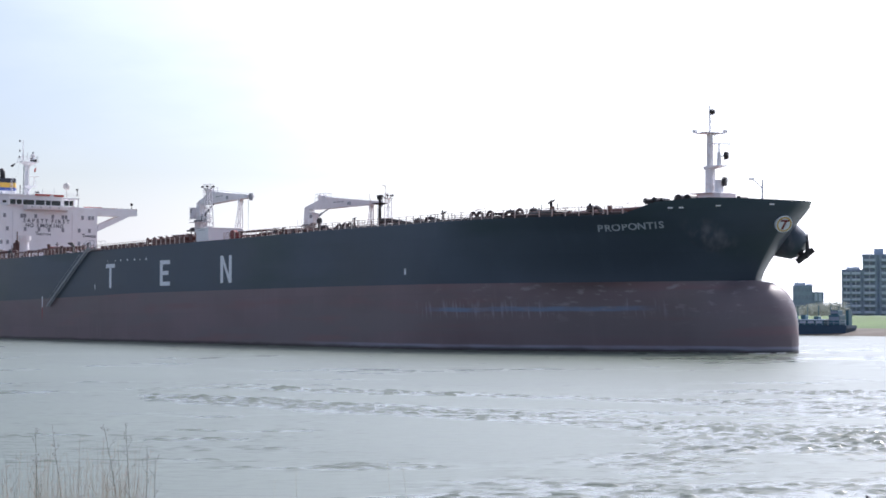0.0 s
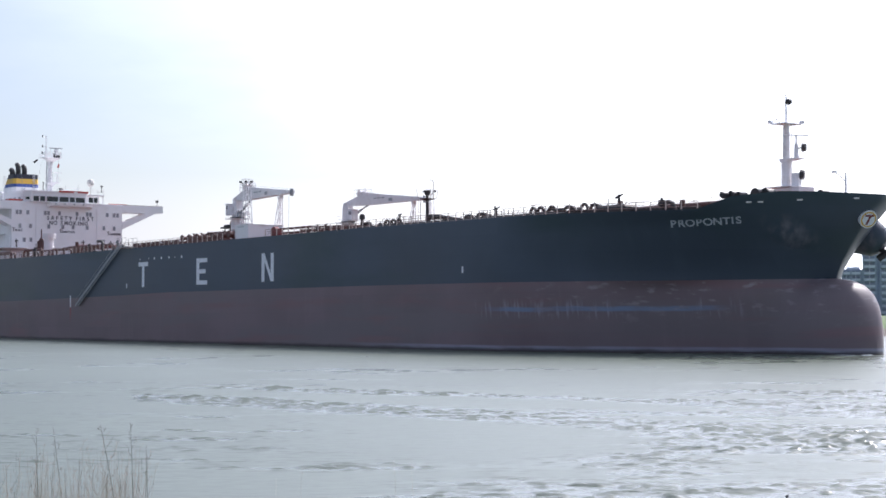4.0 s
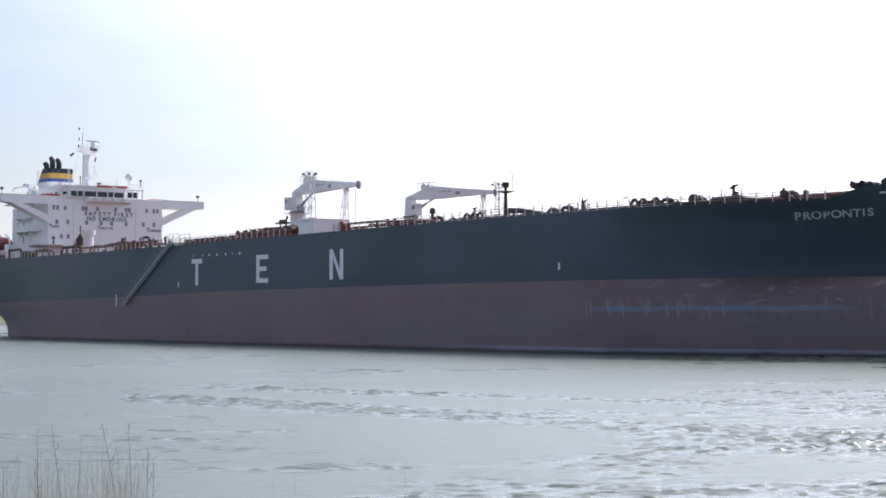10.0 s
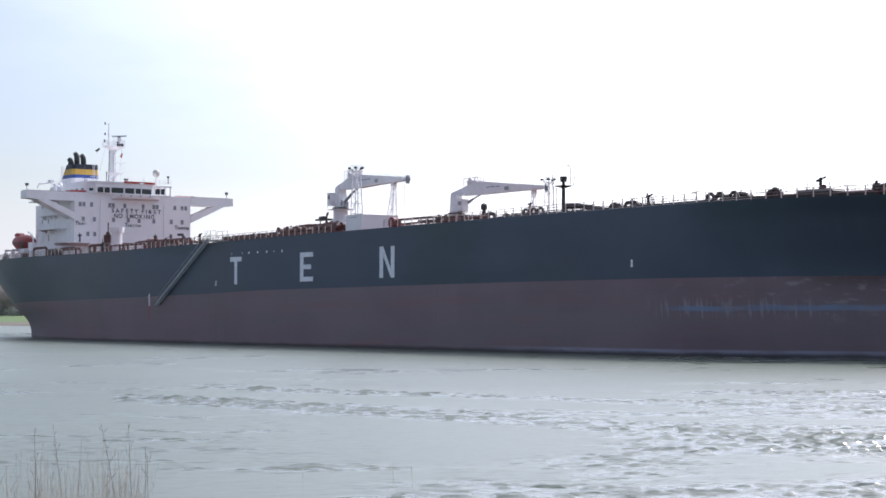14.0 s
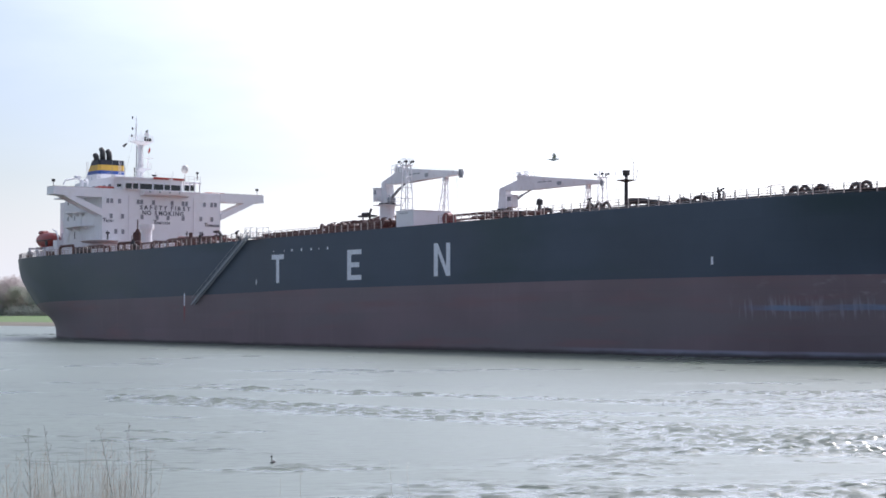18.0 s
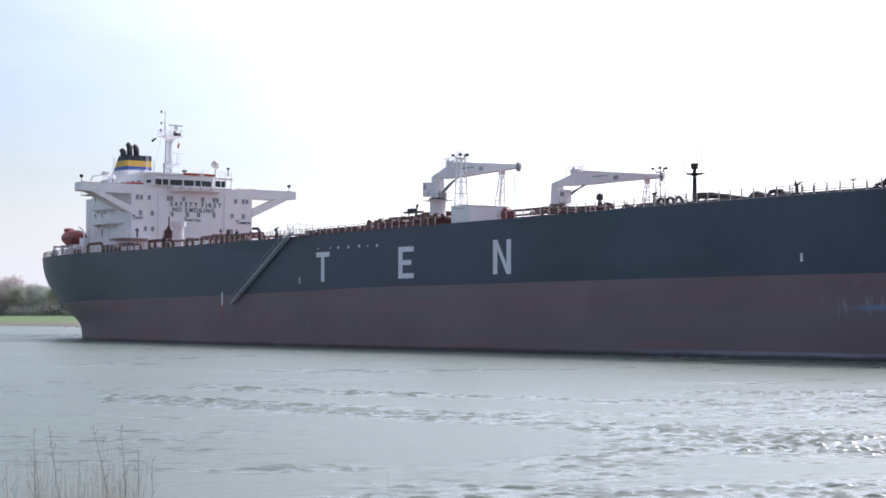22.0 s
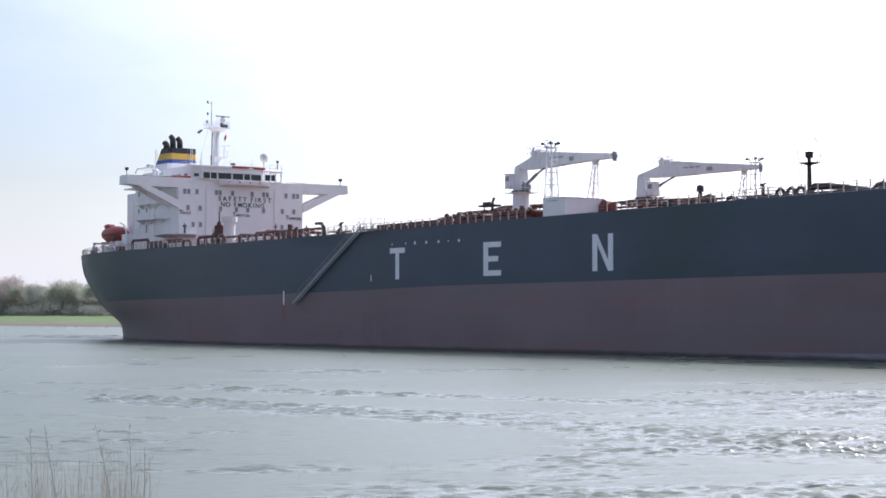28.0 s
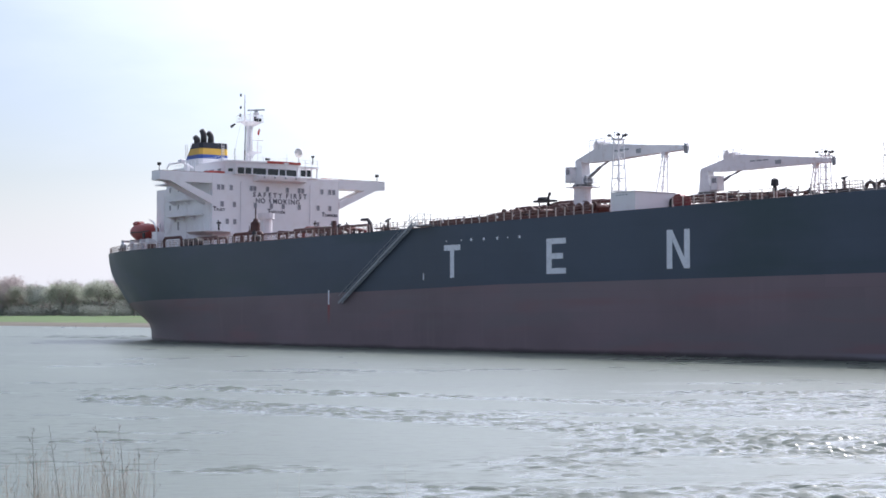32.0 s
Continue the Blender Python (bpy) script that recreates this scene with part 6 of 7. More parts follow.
part("aft_pipe_frame", b, M_PIPE, ship, "red pipe frame before the superstructure")
b = bmesh.new()
tube(b, [(-57.5, -9.0, 15.0), (-57.5, -9.0, 17.2), (-57.3, -8.6, 17.55), (-56.0, -1.0, 17.6), (-55.7, 1.0, 17.4), (-55.6, 1.4, 15.0)], 0.3, 9)
red_ = part("cross_pipe", b, M_REDPIPE, ship, "dark red cross pipe with valve stems")
for y in (-7.5, -4.5, -1.8):
    b = bmesh.new()
    rod(b, (-56.6, y, 17.5), (-56.6, y, 18.7), 0.09, seg=6)
    rod(b, (-56.6, y, 18.2), (-56.6, y, 18.3), 0.36, seg=10)
    part("valve_wheel", b, M_DARK, red_)
b = bmesh.new()
tube(b, [(-26.0, -17.5, 14.9), (-26.3, -17.5, 16.7), (-26.8, -17.5, 17.2), (-28.4, -17.5, 17.25)], [0.35, 0.28, 0.24, 0.2], 8)
part("hose_davit", b, M_DARK, ship, "dark bent hose davit")

# red hose reel in front of the deck store, and a monitor on its platform forward of it
b = bmesh.new()
rod(b, (35.2, -19.4, 16.35), (35.2, -18.7, 16.35), 0.75, seg=16)
rod(b, (35.2, -19.5, 16.35), (35.2, -18.6, 16.35), 0.28, seg=10)
slab(b, 34.9, 35.5, -19.4, -18.7, 15.3, 16.0)
rod(b, (36.3, -19.0, 15.3), (36.3, -19.0, 16.7), 0.4, 0.36, 10)
part("hose_reel", b, M_REDPIPE, ship, "dark red hose reel at the rail")
b = bmesh.new()
slab(b, 41.4, 45.2, -4.0, -2.0, 17.62, 17.74)
for xx in (41.6, 43.3, 45.0):
    rod(b, (xx, -3.9, 15.5), (xx, -3.9, 17.62), 0.07, seg=5)
rod(b, (43.6, -3, 17.7), (43.6, -3, 18.5), 0.24, 0.16, 8)
rod(b, (43.5, -3, 18.4), (43.7, -3, 19.1), 0.17, 0.12, 7)
rod(b, (43.2, -3, 18.95), (44.1, -3, 19.1), 0.12, 0.08, 6)
part("fire_monitor", b, M_DARK, ship, "dark fire monitor on a raised platform")
b = bmesh.new()
rail_run(b, [(44.3, -3.9, 17.74), (45.1, -3.9, 17.74), (45.1, -2.1, 17.74)], 0.9, 0.5, 0.04)
part("monitor_rail", b, M_RAIL, ship)

# accommodation ladder along the side
b = bmesh.new()
for off in (0.0, 0.5):
    prism(b, [(-26.2, 5.8), (-9.0, 15.65), (-9.0, 15.95), (-26.2, 6.1)], "y", -HB - 0.15 - off, -HB - 0.22 - off)
gang = part("accommodation_ladder", b, M_STEEL, ship, "grey alloy gangway lying against the hull")
step = bmesh.new()
slab(step, -0.14, 0.14, -0.5, -0.05, -0.03, 0.03)
st0 = part("ladder_step", step, M_STEEL, gang)
st0.matrix_basis = Matrix.Translation((-25.9, -HB - 0.15, 6.05))
for i in range(1, 46):
    share("ladder_step", st0.data, Matrix.Translation((-25.9 + i * 0.376, -HB - 0.15, 6.05 + i * 0.2153)), gang)
b = bmesh.new()
for off in (0.12, 0.68):
    rod(b, (-26.2, -HB - off, 6.9), (-9.0, -HB - off, 16.75), 0.03, seg=4)
    for i in range(12):
        x_ = -25.8 + i * 1.5
        rod(b, (x_, -HB - off, 6.0 + i * 0.86), (x_, -HB - off, 7.05 + i * 0.86), 0.025, seg=4)
part("ladder_handrail", b, M_STEEL, gang)
b = bmesh.new()
slab(b, -9.5, -6.0, -HB - 1.0, -HB + 1.2, 15.35, 15.45)
for x_ in (-9.4, -7.7, -6.1):
    for y in (-HB - 0.9, -HB + 1.1):
        rod(b, (x_, y, 15.4), (x_, y, 16.9), 0.035, seg=4)
for y in (-HB - 0.9, -HB + 1.1):
    for h in (16.2, 16.9):
        rod(b, (-9.4, y, h), (-6.1, y, h), 0.03, seg=4)
part("ladder_platform", b, M_STEEL, gang)

# small fittings scattered over the deck: valves, sounding pipes, lockers, lamps
rq = random.Random(31)
for i in range(38):
    x_ = -72 + i * 2.55 + rq.uniform(-1, 1)
    y = rq.uniform(-18, -5)
    z = deck_z(x_) - 0.05
    kind_ = rq.random()
    b = bmesh.new()
    if kind_ < 0.4:
        h_ = rq.uniform(0.7, 1.5)
        rod(b, (x_, y, z), (x_, y, z + h_), 0.09, seg=6)
        rod(b, (x_, y - 0.03, z + h_), (x_, y + 0.03, z + h_), 0.28, seg=10)
        part("deck_valve", b, M_PIPE, ship)
    elif kind_ < 0.65:
        h_ = rq.uniform(0.7, 1.2)
        tube(b, [(x_, y, z), (x_, y, z + h_ * 0.7), (x_ + 0.15, y, z + h_), (x_ + 0.4, y, z + h_), (x_ + 0.5, y, z + h_ * 0.75)], 0.11, 7)
        part("air_pipe", b, rq.choice((M_PIPE, M_DARK)), ship)
    elif kind_ < 0.85:
        w_, h_ = rq.uniform(0.5, 1.4), rq.uniform(0.6, 1.1)
        slab(b, x_, x_ + w_, y, y + 0.7, z, z + h_, 0.05)
        part("deck_box", b, rq.choice((M_PIPE, M_DARK, M_RAIL)), ship)
    else:
        h_ = rq.uniform(1.2, 1.6)
        rod(b, (x_, y, z), (x_, y, z + h_), 0.05, seg=5)
        slab(b, x_ - 0.2, x_ + 0.2, y - 0.12, y + 0.12, z + h_, z + h_ + 0.22)
        part("deck_lamp_post", b, M_RAIL, ship)
# pipes and frames at the foot of the superstructure
for i, (x_, y, l_, h_) in enumerate(((-80.5, -15, 7, 1.7), (-76, -16.5, 8, 1.3), (-72, -13, 9, 2.0), (-62, -14, 8, 1.6), (-54, -15.5, 10, 1.4), (-88, -17, 6, 1.9), (-58, -6, 9, 2.6), (-50, -10, 12, 2.2))):
    b = bmesh.new()
    z = 15.0
    tube(b, [(x_, y, z), (x_, y, z + h_ * 0.8), (x_ + 0.4, y, z + h_), (x_ + l_ - 0.4, y, z + h_), (x_ + l_, y, z + h_ * 0.8), (x_ + l_, y, z)], 0.17 + 0.04 * (i % 3), 8)
    part("aft_pipe", b, M_PIPE, ship, "red pipe bent over the aft deck")
for x_, y in ((-79, -17.5), (-77, -17.8), (-74.5, -18)):
    b = bmesh.new()
    rod(b, (x_, y - 0.5, 15.75), (x_, y + 0.5, 15.75), 0.72, seg=14)
    rod(b, (x_, y - 0.6, 15.75), (x_, y + 0.6, 15.75), 0.25, seg=8)
    part("hose_reel", b, M_DARK, ship, "dark mooring rope reel")
for x_, y, sx, sz, mt in ((-111.5, -11.2, 1.6, 2.0, M_WHITE), (-109.3, -11.6, 0.9, 1.5, M_BLUE), (-114.8, -9.5, 1.2, 1.4, M_WHITE), (-99.0, -15.0, 1.2, 2.2, M_WHITE), (-95.5, -16.5, 1.0, 1.3, M_PIPE), (-104.8, -14.4, 0.8, 1.4, M_WHITE)):
    b = bmesh.new()
    slab(b, x_, x_ + sx, y, y + 1.2, 14.95, 14.95 + sz, 0.05)
    part("poop_locker", b, mt, ship)

# ---- side rails: posts one by one, two bars ----
for side in (-1, 1):
    rail = tagged(empty("side_rail", None, ship), "weathered pale guard rail along the deck edge")
    post_b = bmesh.new()
    slab(post_b, -0.055, 0.055, -0.04, 0.04, -0.15, 1.0)
    posts = None
    xs_p = [-118 + i * 1.58 for i in range(149)]
    if side < 0:
        xs_p = [x_ for x_ in xs_p if not 25 < x_ < 36.5]
    for x_ in xs_p:
        z = deck_z(x_)
        m = Matrix.Translation((x_, side * (half_breadth(x_, z) - 0.22), z))
        if posts is None:
            posts = part("rail_post", post_b, M_RAIL, rail)
            posts.matrix_basis = m
        else:
            share("rail_post", posts.data, m, rail)
    for h in (0.36, 0.68, 0.98):
        for run in ([x_ for x_ in xs_p if x_ < 26], [x_ for x_ in xs_p if x_ > 26]):
            b = bmesh.new()
            tube(b, [(x_, side * (half_breadth(x_, deck_z(x_)) - 0.22), deck_z(x_) + h) for x_ in run[::2] + run[-1:]], 0.034, 4)
            part("rail_bar", b, M_RAILBAR, rail)


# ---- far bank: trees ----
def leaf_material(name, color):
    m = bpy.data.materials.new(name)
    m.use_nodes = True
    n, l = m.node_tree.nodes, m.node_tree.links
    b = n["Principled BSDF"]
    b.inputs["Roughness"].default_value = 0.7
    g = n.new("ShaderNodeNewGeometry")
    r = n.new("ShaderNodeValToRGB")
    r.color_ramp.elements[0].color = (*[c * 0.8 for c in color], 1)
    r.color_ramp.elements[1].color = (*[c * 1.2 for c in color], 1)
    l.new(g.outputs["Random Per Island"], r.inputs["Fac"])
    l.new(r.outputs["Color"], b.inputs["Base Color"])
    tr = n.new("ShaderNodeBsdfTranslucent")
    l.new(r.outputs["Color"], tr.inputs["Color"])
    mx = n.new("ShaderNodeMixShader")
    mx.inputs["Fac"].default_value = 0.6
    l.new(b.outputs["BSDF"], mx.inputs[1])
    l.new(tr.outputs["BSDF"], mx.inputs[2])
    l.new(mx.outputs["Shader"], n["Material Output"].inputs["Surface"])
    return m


M_BARK = material("grey_brown_bark", (0.33, 0.29, 0.27), 0.9, vary=0.3, fine=14, bump=0.5)
# leaf colours are lifted pale to stand for the haze of distance
LEAVES = [leaf_material("hazed_olive_leaves", (0.37, 0.39, 0.32)), leaf_material("hazed_bud_twigs", (0.43, 0.38, 0.37)), leaf_material("hazed_green_leaves", (0.35, 0.38, 0.34)), leaf_material("hazed_shrub_leaves", (0.27, 0.29, 0.26))]


def make_tree(seed, height, spread, leaf, bare=0.25, label="broad-leaved tree with thin spring foliage on the far bank"):
    """Tapered trunk, forked limbs and a ragged crown of small leaf tufts."""
    r = random.Random(seed)
    t = tagged(new("tree"), label, "tree", "trees on the far bank")
    b = bmesh.new()
    tips = []
    trunk_h = height * r.uniform(0.12, 0.2)
    rod(b, (0, 0, -0.4), (0, 0, trunk_h), height * 0.028, height * 0.02, 7)

    def limb(p, d, length, rad, depth):
        q = p + d * length
        rod(b, p, q, rad, rad * 0.55, 5, caps=False)
        tips.append((q, depth))
        if depth < 3:
            for _ in range(r.choice((2, 3, 3))):
                e = (d + Vector((r.uniform(-1, 1), r.uniform(-1, 1), r.uniform(-0.2, 0.7))) * 0.75).normalized()
                limb(p + d * length * r.uniform(0.6, 1.0), e, length * r.uniform(0.6, 0.8), rad * 0.55, depth + 1)
    for k in range(5):
        a = k * math.tau / 5 + r.uniform(-0.4, 0.4)
        d = Vector((math.cos(a) * spread, math.sin(a) * spread, r.uniform(0.7, 1.3))).normalized()
        limb(Vector((0, 0, trunk_h * r.uniform(0.6, 1.0))), d, height * 0.27, height * 0.013, 0)
    part("trunk", b, M_BARK, t)
    verts, faces = [], []
    for q, depth in tips:
        if depth == 0:
            continue
        for _ in range(20 if depth < 3 else 36):
            c = q + Vector((r.gauss(0, 1), r.gauss(0, 1), r.gauss(0, 0.8))) * height * 0.06
            s = height * r.uniform(0.014, 0.036)
            u = Vector((r.gauss(0, 1), r.gauss(0, 1), abs(r.gauss(0, 1)) + 0.3)).normalized()
            w = u.orthogonal().normalized()
            k = len(verts)
            verts += [c - u * s, c + w * s * 0.2, c + u * s, c - w * s * 0.2]
            faces.append((k, k + 1, k + 2, k + 3))
    me = bpy.data.meshes.new("crown")
    me.from_pydata([tuple(v) for v in verts], [], faces)
    me.materials.append(leaf)
    new("crown", me).parent = t
    return t


def river_pose(along, across, z, turn=0):
    p = RIVER @ Vector((along, across, z))
    return pose(p.x, p.y, p.z, 0, 0, turn)


def bearing_pose(px, dist, z, turn=0):
    """A place at this depth before the camera, px tan-units to its right."""
    return pose(px * dist, dist, z, 0, 0, turn)


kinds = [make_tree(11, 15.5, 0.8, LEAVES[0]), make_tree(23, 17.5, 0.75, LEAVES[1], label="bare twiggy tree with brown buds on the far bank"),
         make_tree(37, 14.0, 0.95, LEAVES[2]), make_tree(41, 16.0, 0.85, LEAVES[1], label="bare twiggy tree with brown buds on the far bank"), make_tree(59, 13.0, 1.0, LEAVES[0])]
rt = random.Random(8)
spots = []
for i in range(100):
    spots.append((-900 + i * 5.0 + rt.uniform(-2.5, 2.5), BANK + 78 + rt.uniform(0, 50)))
used = set()
for i, (a, c) in enumerate(spots):
    k = rt.choice((0, 0, 1, 2, 2, 3, 4))
    s = rt.uniform(1.2, 1.6)
    m = river_pose(a, c, 4.1, rt.uniform(0, 360)) @ Matrix.Diagonal((s, s, s * rt.uniform(0.9, 1.08), 1))
    if k not in used:
        kinds[k].matrix_basis = m
        used.add(k)
    else:
        t = copy_thing(kinds[k], m)
        t.matrix_basis = m

def make_shrub(seed):
    r = random.Random(seed)
    t = tagged(new("shrub"), "dense green shrub at the meadow's edge, paled for haze", "shrub", "shrubs on the far bank")
    b = bmesh.new()
    for k in range(6):
        a = r.uniform(0, math.tau)
        rod(b, (0, 0, -0.3), (math.cos(a) * 1.6, math.sin(a) * 1.6, r.uniform(2, 4)), 0.12, 0.04, 5)
    part("stem", b, M_BARK, t)
    verts, faces = [], []
    for _ in range(900):
        th, ph = r.uniform(0, math.tau), math.acos(r.uniform(-0.2, 1))
        rad = r.uniform(0.6, 1.0) * (1 + 0.35 * noise.noise((math.cos(th) * 2 + seed, math.sin(th) * 2, ph * 2)))
        c = Vector((math.cos(th) * math.sin(ph) * 4.2, math.sin(th) * math.sin(ph) * 4.2, 0.6 + math.cos(ph) * 4.6)) * rad
        s = r.uniform(0.15, 0.4)
        u = Vector((r.gauss(0, 1), r.gauss(0, 1), r.gauss(0, 1))).normalized()
        w = u.orthogonal().normalized()
        k = len(verts)
        verts += [c - u * s, c + w * s * 0.6, c + u * s, c - w * s * 0.6]
        faces.append((k, k + 1, k + 2, k + 3))
    me = bpy.data.meshes.new("crown")
    me.from_pydata([tuple(v) for v in verts], [], faces)
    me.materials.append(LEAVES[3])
    new("crown", me).parent = t
    return t


shrubs = [make_shrub(3), make_shrub(5)]
for i in range(110):
    a, c, s = -870 + i * 4 + rt.uniform(-6, 6), BANK + 70 + rt.uniform(0, 8) + (i % 2) * rt.uniform(10, 50), rt.uniform(0.6, 1.1) + (i % 2) * 0.9
    m = river_pose(a, c, 4.1, rt.uniform(0, 360)) @ Matrix.Diagonal((s * 1.25, s * 1.25, s, 1))
    if i < 2:
        shrubs[i].matrix_basis = m
    else:
        t = copy_thing(shrubs[i % 2], m)
        t.matrix_basis = m

for px, dist, s in ((0.2035, 560, 0.6), (0.2075, 575, 0.75), (0.211, 590, 0.8), (0.2145, 640, 0.95), (0.218, 570, 0.65), (0.2215, 640, 1.05), (0.2255, 650, 1.15), (0.2275, 620, 0.9), (0.216, 660, 1.0)):
    m = bearing_pose(px, dist, 4.0, rt.uniform(0, 360)) @ Matrix.Diagonal((s * 1.3, s * 1.3, s, 1))
    t = copy_thing(shrubs[0], m)
    t.matrix_basis = m

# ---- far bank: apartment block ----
# facade, panel and glass colours carry the haze: paled, blued, low in contrast
M_FACADE = material("hazed_facade", (0.34, 0.4, 0.52), 0.8, vary=0.12, scale=0.2)
M_PANEL = material("hazed_balcony_panel", (0.52, 0.57, 0.68), 0.6, vary=0.08)
M_PANE = material("hazed_window_glass", (0.24, 0.29, 0.38), 0.12, vary=0.2, bump=0.0)
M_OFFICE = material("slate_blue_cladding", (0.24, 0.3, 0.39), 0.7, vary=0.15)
M_TEAL = material("teal_workboat_paint", (0.035, 0.115, 0.16), 0.5, vary=0.2)
M_BOATHULL = material("dark_blue_workboat_hull", (0.025, 0.06, 0.11), 0.5, vary=0.2)

block = tagged(empty("apartment_building", bearing_pose(0.2299, 800, 4.0, -13)), "tall stepped apartment block with balconies, tinted pale blue for haze", "building")
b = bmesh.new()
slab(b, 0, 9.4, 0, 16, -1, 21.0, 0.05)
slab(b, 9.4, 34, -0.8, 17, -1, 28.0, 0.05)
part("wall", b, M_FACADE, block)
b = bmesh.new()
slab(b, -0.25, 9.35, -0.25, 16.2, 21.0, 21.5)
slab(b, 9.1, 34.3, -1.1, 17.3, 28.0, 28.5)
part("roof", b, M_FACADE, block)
b = bmesh.new()
slab(b, 14.5, 18.8, 3, 9, 28.5, 31.2, 0.05)
part("lift_house", b, M_FACADE, block)
b = bmesh.new()
for x_ in range(9):
    rod(b, (2 + x_ * 0.75, 0.6, 21.5), (2 + x_ * 0.75, 0.6, 22.9), 0.06, seg=4)
for h in (22.2, 22.9):
    rod(b, (2, 0.6, h), (8, 0.6, h), 0.05, seg=4)
slab(b, 2, 8, 1.5, 5, 21.5, 22.6)
part("roof_terrace", b, M_PANEL, block)
for x_ in (0.1, 4.0, 8.5, 9.5, 15.2, 17.2, 23.5, 31.0):
    b = bmesh.new()
    slab(b, x_ - 0.3, x_ + 0.3, -2.3 if x_ > 9 else -1.5, 0, -1, 28.2 if x_ > 9 else 21.2)
    part("pier", b, M_FACADE, block)
for x_ in (2.0, 6.2, 12.4, 20.3, 27.2):
    b = bmesh.new()
    slab(b, x_ - 0.14, x_ + 0.14, -2.28 if x_ > 9 else -1.48, 0, 1.2, 27.6 if x_ > 9 else 20.6)
    part("balcony_post", b, M_PANEL, block)
for lv in range(9):
    z = 1.2 + lv * 3.0
    for x0, x1, top_ in ((0.5, 3.6, 7), (4.4, 8.2, 7), (10.0, 14.8, 9), (17.7, 23.0, 9), (24.0, 30.5, 9)):
        if lv >= top_:
            continue
        y0 = -0.8 if x0 > 9 else 0.0
        b = bmesh.new()
        slab(b, x0, x1, y0 - 1.4, y0, z - 0.15, z + 0.05)
        bal = part("balcony", b, M_FACADE, block)
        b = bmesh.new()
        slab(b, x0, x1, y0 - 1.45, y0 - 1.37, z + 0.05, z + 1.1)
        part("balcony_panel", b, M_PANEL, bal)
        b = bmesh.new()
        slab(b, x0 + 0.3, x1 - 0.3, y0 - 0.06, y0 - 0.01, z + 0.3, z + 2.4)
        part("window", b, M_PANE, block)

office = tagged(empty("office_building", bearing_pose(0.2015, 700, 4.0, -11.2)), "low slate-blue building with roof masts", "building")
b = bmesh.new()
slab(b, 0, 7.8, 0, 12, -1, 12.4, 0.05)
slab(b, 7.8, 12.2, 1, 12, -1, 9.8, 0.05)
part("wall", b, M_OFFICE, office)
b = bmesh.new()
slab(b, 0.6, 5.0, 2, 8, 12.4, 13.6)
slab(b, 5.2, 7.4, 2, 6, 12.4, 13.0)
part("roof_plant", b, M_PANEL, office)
for x_, h in ((-0.2, 16.5), (1.9, 15.8), (7.5, 15.6), (7.9, 16.8)):
    b = bmesh.new()
    rod(b, (x_, 3, 12), (x_, 3, h), 0.14, 0.08, 6)
    part("roof_mast", b, M_DARK, office)
for lv in range(4):
    for k in range(5):
        b = bmesh.new()
        slab(b, 0.4 + k * 1.5, 1.5 + k * 1.5, -0.06, -0.01, 1.0 + lv * 3, 2.5 + lv * 3)
        part("window", b, M_PANE, office)
for k in range(2):
    b = bmesh.new()
    slab(b, 8.6 + k * 1.7, 9.7 + k * 1.7, 0.9, 0.98, 6.2, 9.2)
    part("window", b, M_PANEL, office)

# moored work pontoon under the far bank
boat = tagged(empty("work_pontoon", bearing_pose(0.197, 378, 0.0, -38) @ Matrix.Diagonal((0.84, 0.84, 1, 1))), "teal and dark blue work pontoon moored at the far bank", "boat")
b = bmesh.new()
prism(b, [(-1, -0.6), (17.5, -0.6), (18.4, 1.6), (18.4, 2.2), (-1.6, 2.2)], "y", -3.0, 3.0)
part("hull", b, M_BOATHULL, boat)
b = bmesh.new()
slab(b, 0.5, 12.0, -2.4, 2.4, 2.2, 3.3, 0.1)
part("deck_house", b, M_TEAL, boat)
for k in range(5):
    b = bmesh.new()
    slab(b, 1.0 + k * 2.2, 2.6 + k * 2.2, -2.46, -2.4, 2.6, 3.1)
    part("window", b, M_PANEL, boat)
b = bmesh.new()
slab(b, 13.0, 16.0, -1.8, 1.8, 2.2, 4.4, 0.1)
slab(b, 13.4, 15.4, -1.4, 1.4, 4.4, 5.4, 0.1)
part("wheelhouse", b, M_TEAL, boat)
for x_ in (1.2, 3.4, 6.1, 9.2, 12.6, 14.8, 17.4, 18.0):
    b = bmesh.new()
    rod(b, (x_, 0.5, 2.2), (x_, 0.5, 6.4 if x_ < 17 else 5.8), 0.12, seg=6)
    part("boat_mast", b, M_TEAL, boat)
b = bmesh.new()
slab(b, 0.2, 12.3, -2.6, 2.6, 3.3, 3.48, 0.05)
part("cabin_roof", b, M_PANEL, boat, "pale cabin roof")
for x_, z_ in ((2.2, 4.2), (5.0, 4.4), (8.6, 4.1)):
    b = bmesh.new()
    slab(b, x_, x_ + 1.3, -1.2, 0.6, 3.48, z_, 0.1)
    part("roof_box", b, M_TEAL, boat)
b = bmesh.new()
rail_run(b, [(-1.2, -2.9, 2.2), (18.2, -2.9, 2.2)], 1.1, 1.6, 0.05)
part("boat_rail", b, M_PANEL, boat)
b = bmesh.new()
slab(b, 13.1, 15.9, -1.86, -1.8, 3.3, 4.0)
slab(b, 13.5, 15.3, -1.46, -1.4, 4.7, 5.2)
part("wheelhouse_window", b, M_PANE, boat)
b = bmesh.new()
slab(b, 17.3, 18.1, -1.0, 1.0, 2.2, 5.4)
part("gantry", b, M_TEAL, boat)


